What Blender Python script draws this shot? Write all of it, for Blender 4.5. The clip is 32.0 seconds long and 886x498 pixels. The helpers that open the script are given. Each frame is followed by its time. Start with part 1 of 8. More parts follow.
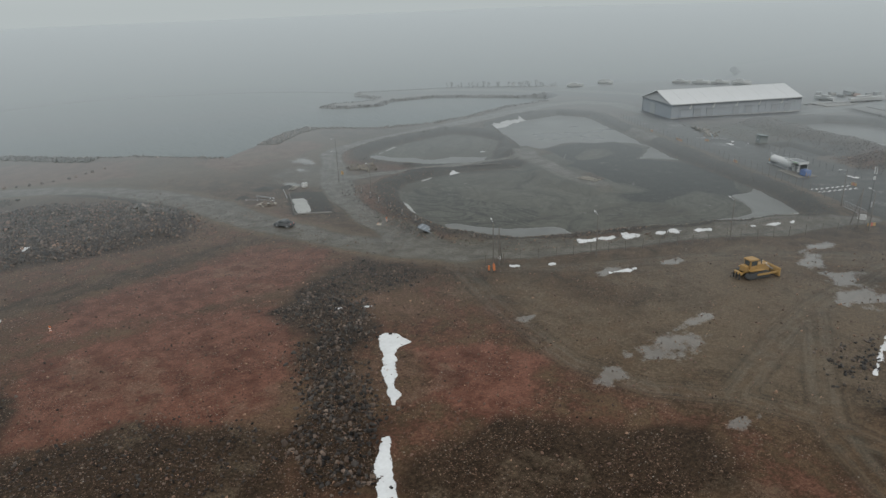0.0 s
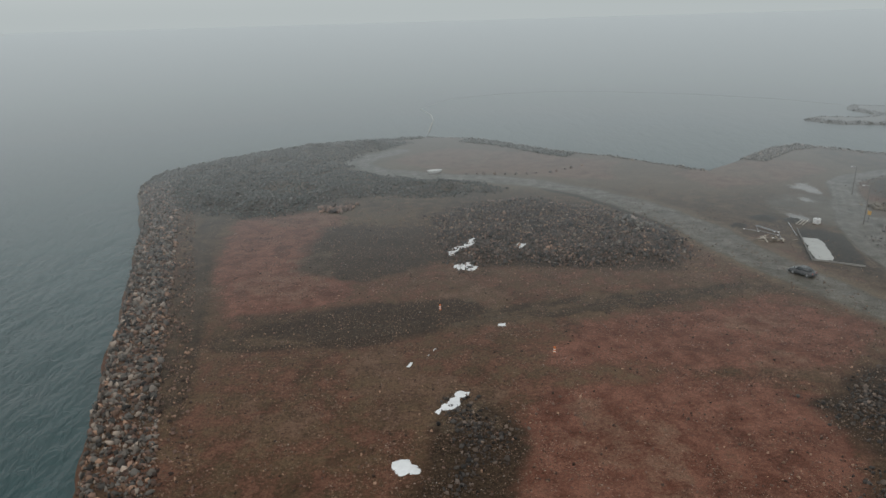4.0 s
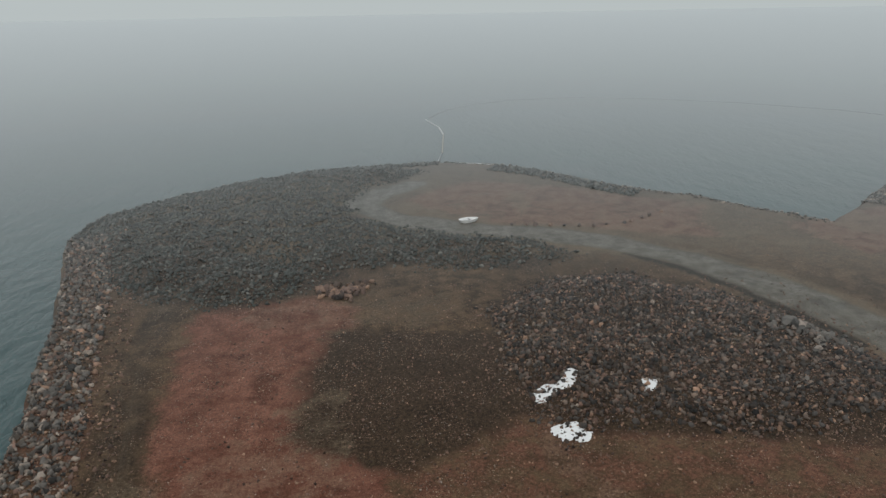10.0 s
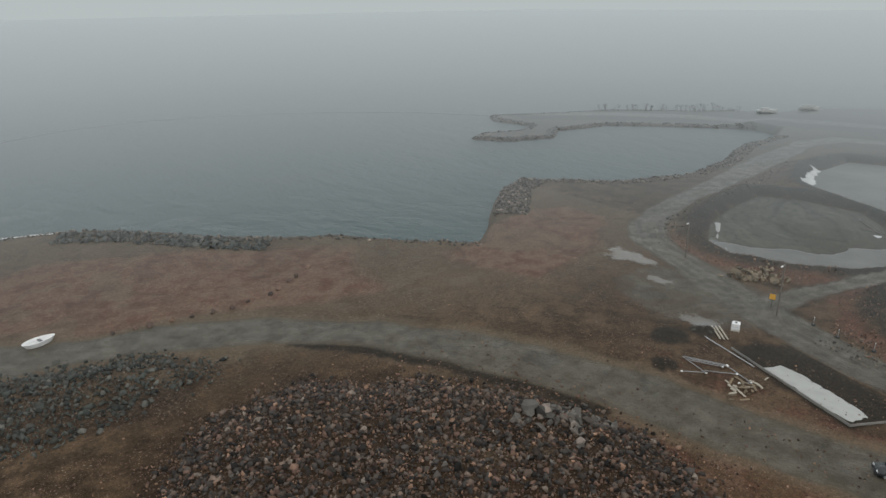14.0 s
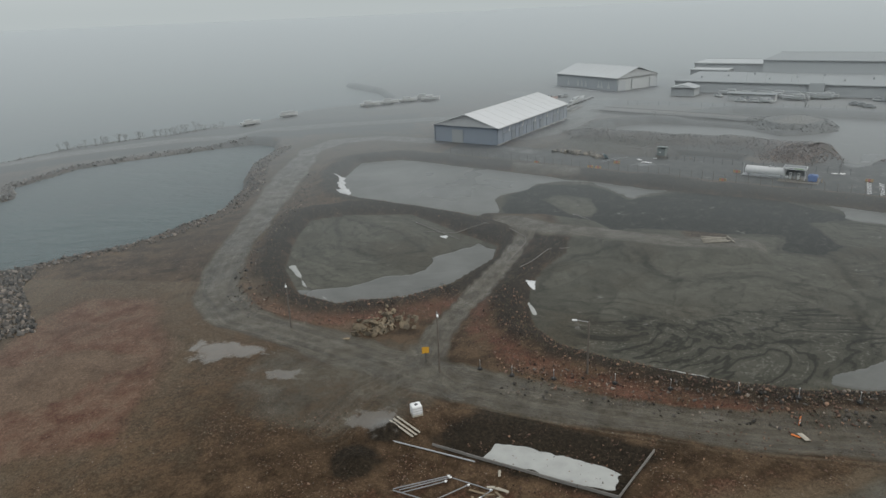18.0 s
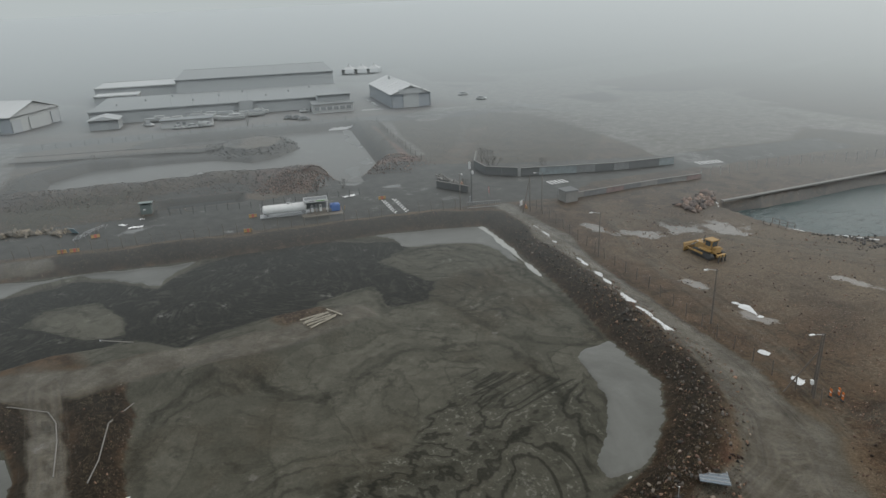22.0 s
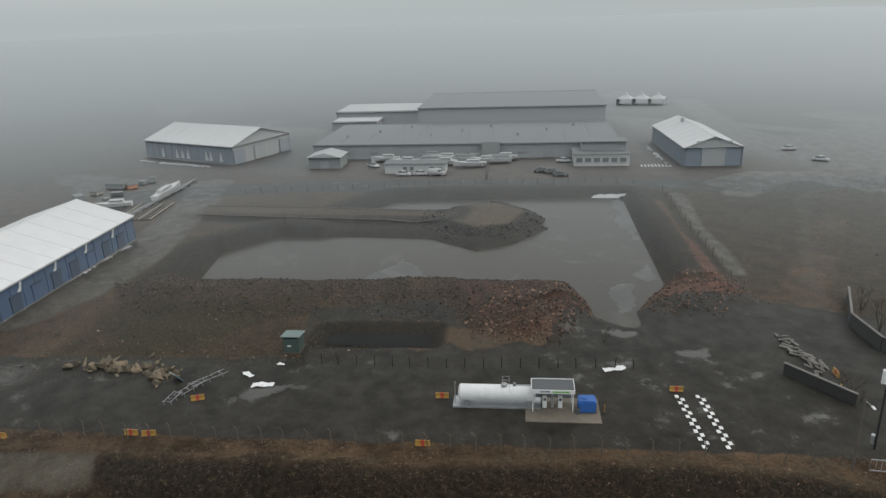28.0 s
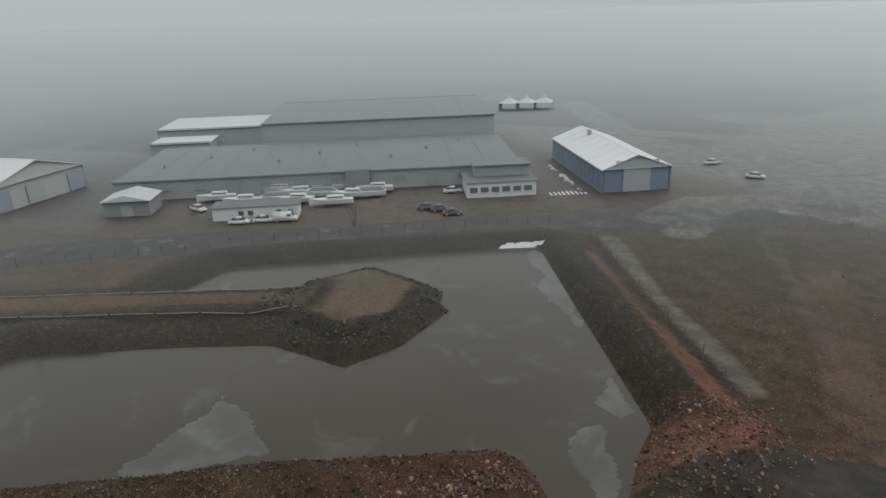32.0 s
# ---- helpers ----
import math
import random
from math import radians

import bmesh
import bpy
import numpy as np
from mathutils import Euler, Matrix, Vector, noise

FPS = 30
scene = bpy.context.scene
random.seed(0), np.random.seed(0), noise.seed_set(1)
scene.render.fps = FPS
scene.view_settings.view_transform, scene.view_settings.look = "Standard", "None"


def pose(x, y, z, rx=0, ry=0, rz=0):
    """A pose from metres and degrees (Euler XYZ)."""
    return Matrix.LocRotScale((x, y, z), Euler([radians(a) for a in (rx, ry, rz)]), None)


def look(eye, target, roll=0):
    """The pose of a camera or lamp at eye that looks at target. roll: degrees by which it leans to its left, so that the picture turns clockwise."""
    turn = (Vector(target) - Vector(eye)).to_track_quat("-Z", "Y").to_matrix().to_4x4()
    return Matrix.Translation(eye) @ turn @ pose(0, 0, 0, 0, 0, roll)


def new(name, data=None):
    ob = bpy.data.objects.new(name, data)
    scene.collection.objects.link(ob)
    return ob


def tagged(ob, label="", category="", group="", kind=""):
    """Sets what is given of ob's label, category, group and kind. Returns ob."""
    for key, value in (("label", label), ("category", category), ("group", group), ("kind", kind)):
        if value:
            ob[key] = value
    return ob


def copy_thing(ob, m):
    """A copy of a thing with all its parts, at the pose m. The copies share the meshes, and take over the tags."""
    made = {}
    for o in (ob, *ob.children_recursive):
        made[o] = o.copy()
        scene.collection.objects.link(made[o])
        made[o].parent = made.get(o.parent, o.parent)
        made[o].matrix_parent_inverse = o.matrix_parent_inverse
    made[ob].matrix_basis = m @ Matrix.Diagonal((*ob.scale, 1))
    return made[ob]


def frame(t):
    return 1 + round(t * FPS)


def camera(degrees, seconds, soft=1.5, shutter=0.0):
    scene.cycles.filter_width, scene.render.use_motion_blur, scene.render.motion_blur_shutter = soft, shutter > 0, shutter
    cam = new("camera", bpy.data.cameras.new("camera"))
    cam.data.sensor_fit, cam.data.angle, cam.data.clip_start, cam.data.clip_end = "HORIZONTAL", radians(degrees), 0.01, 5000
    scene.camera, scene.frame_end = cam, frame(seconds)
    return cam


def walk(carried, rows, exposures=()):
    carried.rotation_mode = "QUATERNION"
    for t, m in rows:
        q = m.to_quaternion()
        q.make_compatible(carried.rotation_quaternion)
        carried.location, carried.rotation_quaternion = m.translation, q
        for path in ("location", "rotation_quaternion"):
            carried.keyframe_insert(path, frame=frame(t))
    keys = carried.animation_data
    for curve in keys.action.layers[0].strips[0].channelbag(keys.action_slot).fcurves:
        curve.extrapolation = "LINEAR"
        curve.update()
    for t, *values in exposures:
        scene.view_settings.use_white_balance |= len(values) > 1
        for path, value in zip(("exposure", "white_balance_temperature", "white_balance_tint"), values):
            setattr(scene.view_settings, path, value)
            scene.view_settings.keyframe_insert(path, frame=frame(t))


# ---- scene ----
cam = camera(65.8, 32.0)
PATH = [
    (0, (16.5, -38.5, 44.811), (17.617, -36.987, 44.13), -1.9),
    (0.5, (14.934, -35.529, 44.912), (16.046, -34.012, 44.231), -1.9),
    (1, (13.314, -32.369, 45.061), (14.375, -30.815, 44.383), -1.9),
    (1.5, (11.792, -29.354, 45.247), (12.772, -27.746, 44.572), -1.9),
    (2, (10.38, -26.01, 45.232), (11.154, -24.291, 44.564), -1.9),
    (2.5, (9.021, -22.933, 45.32), (9.569, -21.127, 44.659), -1.7),
    (3, (7.779, -19.403, 45.359), (8.073, -17.537, 44.701), -1.6),
    (3.5, (6.777, -16.452, 45.564), (6.866, -14.565, 44.906), -1.6),
    (5.5, (1.0, -1.741, 45.669), (1.072, 0.143, 44.999), -1.6),
    (6, (-0.329, 2.734, 45.523), (-0.258, 4.617, 44.852), -1.6),
    (6.5, (-1.448, 7.151, 45.347), (-1.376, 9.034, 44.676), -1.5),
    (7, (-2.283, 11.613, 45.37), (-2.21, 13.494, 44.696), -1.6),
    (7.5, (-2.969, 16.383, 45.438), (-2.894, 18.264, 44.763), -1.5),
    (8, (-3.624, 21.328, 45.717), (-3.545, 23.207, 45.038), -1.5),
    (8.5, (-3.964, 26.079, 45.883), (-3.882, 27.958, 45.203), -1.5),
    (9, (-4.177, 31.136, 46.039), (-4.091, 33.015, 45.358), -1.3),
    (9.5, (-4.231, 36.029, 46.052), (-4.133, 37.907, 45.372), -1.1),
    (10, (-4.083, 41.148, 45.951), (-3.946, 43.024, 45.271), -1.0),
    (10.5, (-3.887, 46.167, 45.91), (-3.688, 48.038, 45.23), -0.8),
    (11, (-3.545, 51.207, 45.95), (-3.225, 53.06, 45.269), -0.6),
    (11.5, (-3.215, 55.927, 45.939), (-2.761, 57.752, 45.259), -0.5),
    (12, (-2.731, 60.811, 46.06), (-2.143, 62.597, 45.378), -0.4),
    (12.5, (-2.139, 65.572, 46.084), (-1.403, 67.302, 45.401), -0.3),
    (13, (-1.431, 70.387, 46.038), (-0.537, 72.04, 45.354), -0.2),
    (13.5, (-0.391, 74.73, 46.042), (0.643, 76.3, 45.359), -0.3),
    (14, (1.183, 79.198, 45.931), (2.375, 80.652, 45.251), -0.6),
    (14.5, (3.136, 83.274, 45.667), (4.491, 84.578, 44.987), -0.8),
    (15, (5.411, 87.456, 45.598), (6.935, 88.556, 44.916), -1.0),
    (15.5, (7.721, 91.295, 45.48), (9.378, 92.18, 44.794), -1.2),
    (17.5, (20.84, 107.323, 44.317), (22.705, 107.551, 43.631), -2.4),
    (18, (25.557, 109.782, 44.077), (27.423, 110.01, 43.395), -2.6),
    (18.5, (30.488, 111.881, 43.741), (32.361, 112.048, 43.06), -2.7),
    (19, (35.637, 114.032, 43.493), (37.515, 114.115, 42.81), -2.6),
    (19.5, (41.194, 116.023, 43.389), (43.07, 115.975, 42.699), -2.4),
    (20, (46.98, 117.951, 43.474), (48.827, 117.637, 42.775), -2.3),
    (20.5, (52.733, 119.595, 43.484), (54.509, 119.005, 42.779), -2.2),
    (21, (58.948, 120.621, 43.509), (60.605, 119.753, 42.801), -2.2),
    (21.5, (64.949, 121.102, 43.608), (66.472, 120.016, 42.9), -2.2),
    (22, (70.997, 120.93, 43.952), (72.371, 119.66, 43.246), -2.1),
    (22.5, (76.641, 120.056, 44.464), (77.861, 118.637, 43.758), -2.1),
    (23, (82.403, 118.584, 44.916), (83.555, 117.107, 44.216), -2.0),
    (23.5, (87.721, 116.641, 45.181), (88.87, 115.157, 44.488), -2.0),
    (24, (92.929, 113.775, 45.446), (94.076, 112.288, 44.759), -1.9),
    (24.5, (97.684, 110.53, 45.589), (98.86, 109.062, 44.909), -1.9),
    (25, (102.594, 106.554, 45.487), (103.992, 105.288, 44.821), -2.0),
    (25.5, (107.268, 102.332, 45.22), (108.829, 101.267, 44.566), -1.9),
    (26, (112.074, 98.012, 45.179), (113.735, 97.107, 44.531), -1.8),
    (26.5, (116.679, 94.007, 45.128), (118.376, 93.169, 44.481), -1.9),
    (28.5, (136.891, 78.407, 44.969), (138.66, 77.745, 44.312), -2.1),
    (29, (142.836, 75.636, 44.321), (144.603, 74.966, 43.665), -2.1),
    (29.5, (148.9, 73.394, 43.694), (150.664, 72.715, 43.041), -2.1),
    (30, (154.724, 70.733, 43.377), (156.486, 70.049, 42.725), -2.0),
    (30.5, (160.422, 67.881, 43.296), (162.181, 67.193, 42.641), -2.1),
    (31, (166.244, 64.797, 43.197), (167.987, 64.072, 42.537), -2.1),
    (31.5, (172.069, 61.907, 42.738), (173.756, 61.063, 42.073), -2.1),
    (32, (177.54, 59.08, 42.432), (179.133, 58.076, 41.76), -2.0),
]
walk(cam, [(t, look(eye, target, roll)) for t, eye, target, roll in PATH],
     [(0, 0.02), (6, 0.04), (11, 0.10), (15, 0.06), (20, 0.06), (26, 0.0), (30, -0.04), (32, -0.02)])

# ---- world and light: fog-bound overcast day ----
world = bpy.data.worlds.new("fog_sky")
scene.world = world
world.use_nodes = True
wn, wl = world.node_tree.nodes, world.node_tree.links
wn.clear()
w_out = wn.new("ShaderNodeOutputWorld")
w_bg = wn.new("ShaderNodeBackground")
w_tc = wn.new("ShaderNodeTexCoord")
w_sep = wn.new("ShaderNodeSeparateXYZ")
w_ramp = wn.new("ShaderNodeValToRGB")
w_sky = wn.new("ShaderNodeTexSky")
w_sky.sky_type = "NISHITA"
w_sky.sun_disc = False
w_sky.sun_elevation = radians(48)
w_sky.sun_rotation = radians(200)
w_sky.dust_density = 8.0
w_scale = wn.new("ShaderNodeMix")
w_scale.data_type = "RGBA"
w_scale.blend_type = "MIX"
w_scale.inputs[0].default_value = 0.02
w_ramp.color_ramp.interpolation = "EASE"
els = w_ramp.color_ramp.elements
els[0].position, els[0].color = 0.0, (0.490, 0.537, 0.542, 1)
els[1].position, els[1].color = 1.0, (0.86, 0.88, 0.88, 1)
for p, c in ((0.05, (0.555, 0.60, 0.605)), (0.14, (0.61, 0.665, 0.672)), (0.4, (0.76, 0.79, 0.79))):
    e = els.new(p)
    e.color = (*c, 1)
wl.new(w_tc.outputs["Generated"], w_sep.inputs[0])
wl.new(w_sep.outputs["Z"], w_ramp.inputs[0])
wl.new(w_ramp.outputs[0], w_scale.inputs[6])
wl.new(w_sky.outputs[0], w_scale.inputs[7])
wl.new(w_scale.outputs[2], w_bg.inputs[0])
w_bg.inputs[1].default_value = 0.92
wl.new(w_bg.outputs[0], w_out.inputs[0])

sun = new("sun", bpy.data.lights.new("sun", "SUN"))
sun.data.energy = 0.5
sun.data.angle = radians(110)
sun.data.color = (1.0, 0.97, 0.93)
sun.matrix_world = look((0, 0, 100), (30, 60, 0))


# ---- plan: coast, basins, roads (metres) ----
COAST_WEST = [(60, -3000), (30, -200), (5, -80), (-14, 0), (-26, 35), (-35, 64), (-38, 75), (-45, 101), (-52, 125), (-59, 149), (-66, 168),
              (-72, 182), (-71, 198), (-60, 215), (-44, 228), (-27, 238), (-7, 243), (9, 245), (28, 238), (37, 231), (52, 212), (69, 198),
              (81, 184), (90, 174)]
COAST_NORTH = [(105, 187), (122, 202), (133, 206), (150, 188), (160, 184), (172, 180), (192, 181), (221, 190), (245, 190), (262, 196),
               (266, 208), (248, 234), (230, 253), (206, 259), (195, 250), (178, 256), (171, 268), (180, 272), (196, 266), (207, 272),
               (205, 290), (211, 301), (240, 285), (263, 275), (283, 252), (299, 236), (330, 202), (361, 170), (400, 185), (440, 214),
               (3000, 214), (3000, -3000)]
LAND = COAST_WEST + COAST_NORTH
HARBOUR = [(131.5, -13), (126, -12), (120, -10), (115, -8.5), (108, -9), (103.5, -12), (98.5, -16.5), (88, -26), (76, -50), (66, -90), (70, -140),
           (90, -130), (103, -92), (111, -71), (131.5, -17)]
BASIN = [(160, 27), (147, 33), (131, 41), (116, 50), (105, 55), (101, 61), (98, 69), (98, 78), (100, 87), (104, 97), (108, 104), (114, 108),
         (122, 109), (130, 108), (137, 106), (144, 102), (150, 101), (158, 110), (165, 118), (172, 130), (178, 143), (184, 152), (203, 158),
         (221, 157), (225, 145), (210, 118), (196, 93), (185, 73), (170, 40)]
SPUR = [(152, 109), (149, 99), (142, 91), (139, 84), (141, 76), (141, 69), (147, 67), (151, 71), (154, 80), (155, 87), (154, 92), (160, 95),
        (165, 105), (166, 118), (158, 118)]
POND_ICE = [(125, 146), (121, 138), (123, 129), (130, 121), (141, 115), (148, 114), (156, 122), (169, 134), (169, 148), (165, 156), (150, 155), (136, 152)]
PIT = [(256, 81), (272, 75), (277, 64), (266, 45), (260, 36), (248, 30), (249, 20), (255, 8), (266, 6), (279, 10), (277, 24), (286, 41),
       (293, 30), (272, -13), (269, -18), (219, 9), (213, 20), (209, 22), (213, 24), (223, 21), (236, 43)]
DARK_MUD = [(165, 114), (183, 113), (193, 105), (193, 93), (183, 87), (178, 86), (184, 75), (184, 62), (176, 51), (168, 45), (163, 44), (161, 54),
            (147, 53), (142, 58), (145, 65), (153, 61), (154, 70), (153, 80), (155, 92), (163, 96), (164, 108)]
PALE_LOBE = [(180, 105), (184, 101), (181, 94), (172, 93), (165, 95), (168, 100)]
HEADTRACK = [(2, 219), (-9, 209), (-12, 199), (-3, 187), (11, 179), (25, 174), (38, 167), (50, 156), (56, 146), (62, 133), (66, 121), (68, 109), (70, 100), (76, 80), (83, 66), (90, 56)]
SOUTHROAD = [(88, 62), (92, 55), (98, 50), (104, 46), (113, 41), (129, 34), (146, 25), (165, 16)]
RINGROAD = [(88, 62), (88, 75), (89, 85), (92, 100), (95, 111), (99, 122), (108, 138), (115, 152), (125, 160), (140, 164), (162, 167),
            (206, 173), (238, 177), (252, 172), (257, 158), (246, 130), (230, 108)]
CROSSROAD = [(99, 123), (112, 121), (124, 117), (140, 112), (156, 108)]
WESTTRACK = [(-26, 60), (-31, 88), (-40, 125), (-41, 145)]
MIDTRACK = [(-22, 78), (0, 80), (24, 84), (46, 88), (64, 90), (74, 84)]
YARD = [(160, 4), (171, 21), (206, 88), (231, 134), (246, 128), (226, 88), (204, 42), (215, 28), (207, 2), (190, -12), (166, -40), (140, -92),
        (128, -86), (150, -40), (162, -12)]
TOWNROAD = [(330, 95), (320, 52), (288, -8), (272, -36), (258, -60), (244, -90)]
FIELD = [(262, -22), (272, -42), (262, -86), (205, -84), (172, -22), (186, -6), (199, -11), (208, 0), (232, -8)]
STONES = [(10, 138), (10, 112), (15, 104), (28, 103), (41, 102), (53, 100), (60, 114), (57, 127), (47, 140), (35, 150), (22, 148)]
RUBBLE = [(-68, 174), (-69, 192), (-58, 212), (-42, 225), (-22, 235), (-4, 239), (4, 231), (-10, 212), (-16, 199), (-12, 191), (-4, 182), (11, 173), (24, 168),
          (30, 160), (17, 155), (2, 157), (-13, 158), (-18, 148), (-25, 143), (-44, 145), (-56, 158)]
DARK_STRIP = [(36, 14), (43, 28), (49, 39), (55, 44), (52, 55), (60, 58), (66, 48), (60, 38), (55, 35), (52, 26), (44, 11)]
BANK = [(262, 98), (236, 46), (226, 24), (217, 21), (209, 30), (210, 40), (218, 44), (246, 94)]
BANK_EAST = [(218, 16), (220, 8), (213, -4), (205, 0), (203, 11), (209, 18)]
SPOIL = [(217, 44), (221, 37), (219, 27), (211, 24), (207, 37), (211, 44)]
ISLAND = [(267, 29), (257, 26), (256, 18), (263, 10), (274, 13), (274, 23)]
PITWAY = [(268, 28), (272, 24), (308, 78), (302, 82)]
DUGOUT = [(221, 68), (227, 65), (219, 49), (213, 52)]
RED_ZONES = [[(11, 43), (16, 52), (22, 62), (40, 64), (54, 57), (49, 41), (43, 28), (34, 30), (24, 36)],
             [(62, 32), (73, 27), (74, 17), (66, 10), (59, 11), (55, 19)],
             [(-36, 128), (-33, 143), (-18, 146), (-10, 140), (-16, 122), (-15, 108), (-5, 104), (-5, 94), (-12, 88), (-24, 88)],
             [(20, 66), (60, 64), (72, 74), (60, 84), (30, 80)],
             [(-24, 40), (-22, 72), (0, 74), (8, 60), (2, 40)],
             [(-2, 204), (18, 218), (44, 208), (66, 188), (60, 168), (46, 172), (14, 185)], [(122, 182), (123, 168), (108, 159), (97, 158), (84, 154), (80, 172), (100, 182)]]
GREY_ZONES = [[(-15, 108), (-12, 132), (10, 130), (10, 110), (-4, 99)], [(-22, 86), (-4, 89), (14, 91), (16, 85), (-4, 76), (-18, 76)],
              [(3, 37), (6, 47), (9, 59.5), (13, 57), (16, 52), (12, 42), (9, 35)],
              [(96, 22), (112, 26), (116, 16), (100, 10)], [(14, 38), (28, 37), (41, 24), (36, 14), (14, 30)],
              [(48, 11), (61, 11), (67, 0), (76, -5), (70, -14), (45, 5)], [(56, 58), (76, 68), (81, 54), (73, 49), (58, 52)],
              [(101, -6), (112, -7), (93, -18), (93, -12)]]
# wheel tracks that cross the open ground
TYRE_LINES = [[(85, 49), (79, 30), (76, 15), (78, 4), (84, -3), (87, -11), (87, -18)], [(84, -3), (102, 1), (115, 3), (140, 3)],
              [(115, 3), (98, -6), (86, -13), (80, -21)], [(96, 117), (102, 122), (107, 124)], [(87, 131), (95, 128), (100, 124)],
              [(85, 51), (100, 38), (130, 20), (142, 8)]]
MUD_FOLDS = [(113, 103), (119, 94), (116, 84), (124, 68), (112, 62), (104, 66), (100, 72), (101, 84), (106, 98)]


def hashed(ix, iy, seed):
    v = np.sin(ix * 127.1 + iy * 311.7 + seed * 74.7) * 43758.5453
    return v - np.floor(v)


def value_noise(x, y, seed=0):
    ix, iy = np.floor(x), np.floor(y)
    fx, fy = x - ix, y - iy
    fx, fy = fx * fx * (3 - 2 * fx), fy * fy * (3 - 2 * fy)
    a, b = hashed(ix, iy, seed), hashed(ix + 1, iy, seed)
    c, d = hashed(ix, iy + 1, seed), hashed(ix + 1, iy + 1, seed)
    return (a + (b - a) * fx) * (1 - fy) + (c + (d - c) * fx) * fy


def fbm(x, y, size, seed=0, octaves=4):
    """Fractal noise about -1 to 1, with the largest lumps size metres wide."""
    total, amp = 0.0, 0.5
    for k in range(octaves):
        s = 2**k / size
        total = total + amp * (value_noise(x * s + 17.3 * k, y * s - 9.1 * k, seed + k) * 2 - 1)
        amp *= 0.5
    return total


def inside_by(poly, x, y):
    """Metres by which points lie inside a polygon; negative outside."""
    x, y = np.asarray(x, float), np.asarray(y, float)
    best, inside = np.full(x.shape, 1e18), np.zeros(x.shape, bool)
    for (ax, ay), (bx, by) in zip(poly, poly[1:] + poly[:1]):
        dx, dy = bx - ax, by - ay
        t = np.clip(((x - ax) * dx + (y - ay) * dy) / (dx * dx + dy * dy + 1e-9), 0, 1)
        best = np.minimum(best, (x - ax - t * dx) ** 2 + (y - ay - t * dy) ** 2)
        cross = (ay > y) != (by > y)
        inside ^= cross & (x < (bx - ax) * (y - ay) / (by - ay + 1e-12) + ax)
    return np.where(inside, 1, -1) * np.sqrt(best)


def off_line(line, x, y):
    """Metres from a polyline."""
    best = np.full(np.shape(x), 1e18)
    for (ax, ay), (bx, by) in zip(line, line[1:]):
        dx, dy = bx - ax, by - ay
        t = np.clip(((x - ax) * dx + (y - ay) * dy) / (dx * dx + dy * dy), 0, 1)
        best = np.minimum(best, (x - ax - t * dx) ** 2 + (y - ay - t * dy) ** 2)
    return np.sqrt(best)


def step(lo, hi, v):
    t = np.clip((v - lo) / (hi - lo), 0, 1)
    return t * t * (3 - 2 * t)


SEA = -2.5
ROADS = [(HEADTRACK, 4.2), (SOUTHROAD, 2.4), (RINGROAD, 3.3), (CROSSROAD, 1.6)]


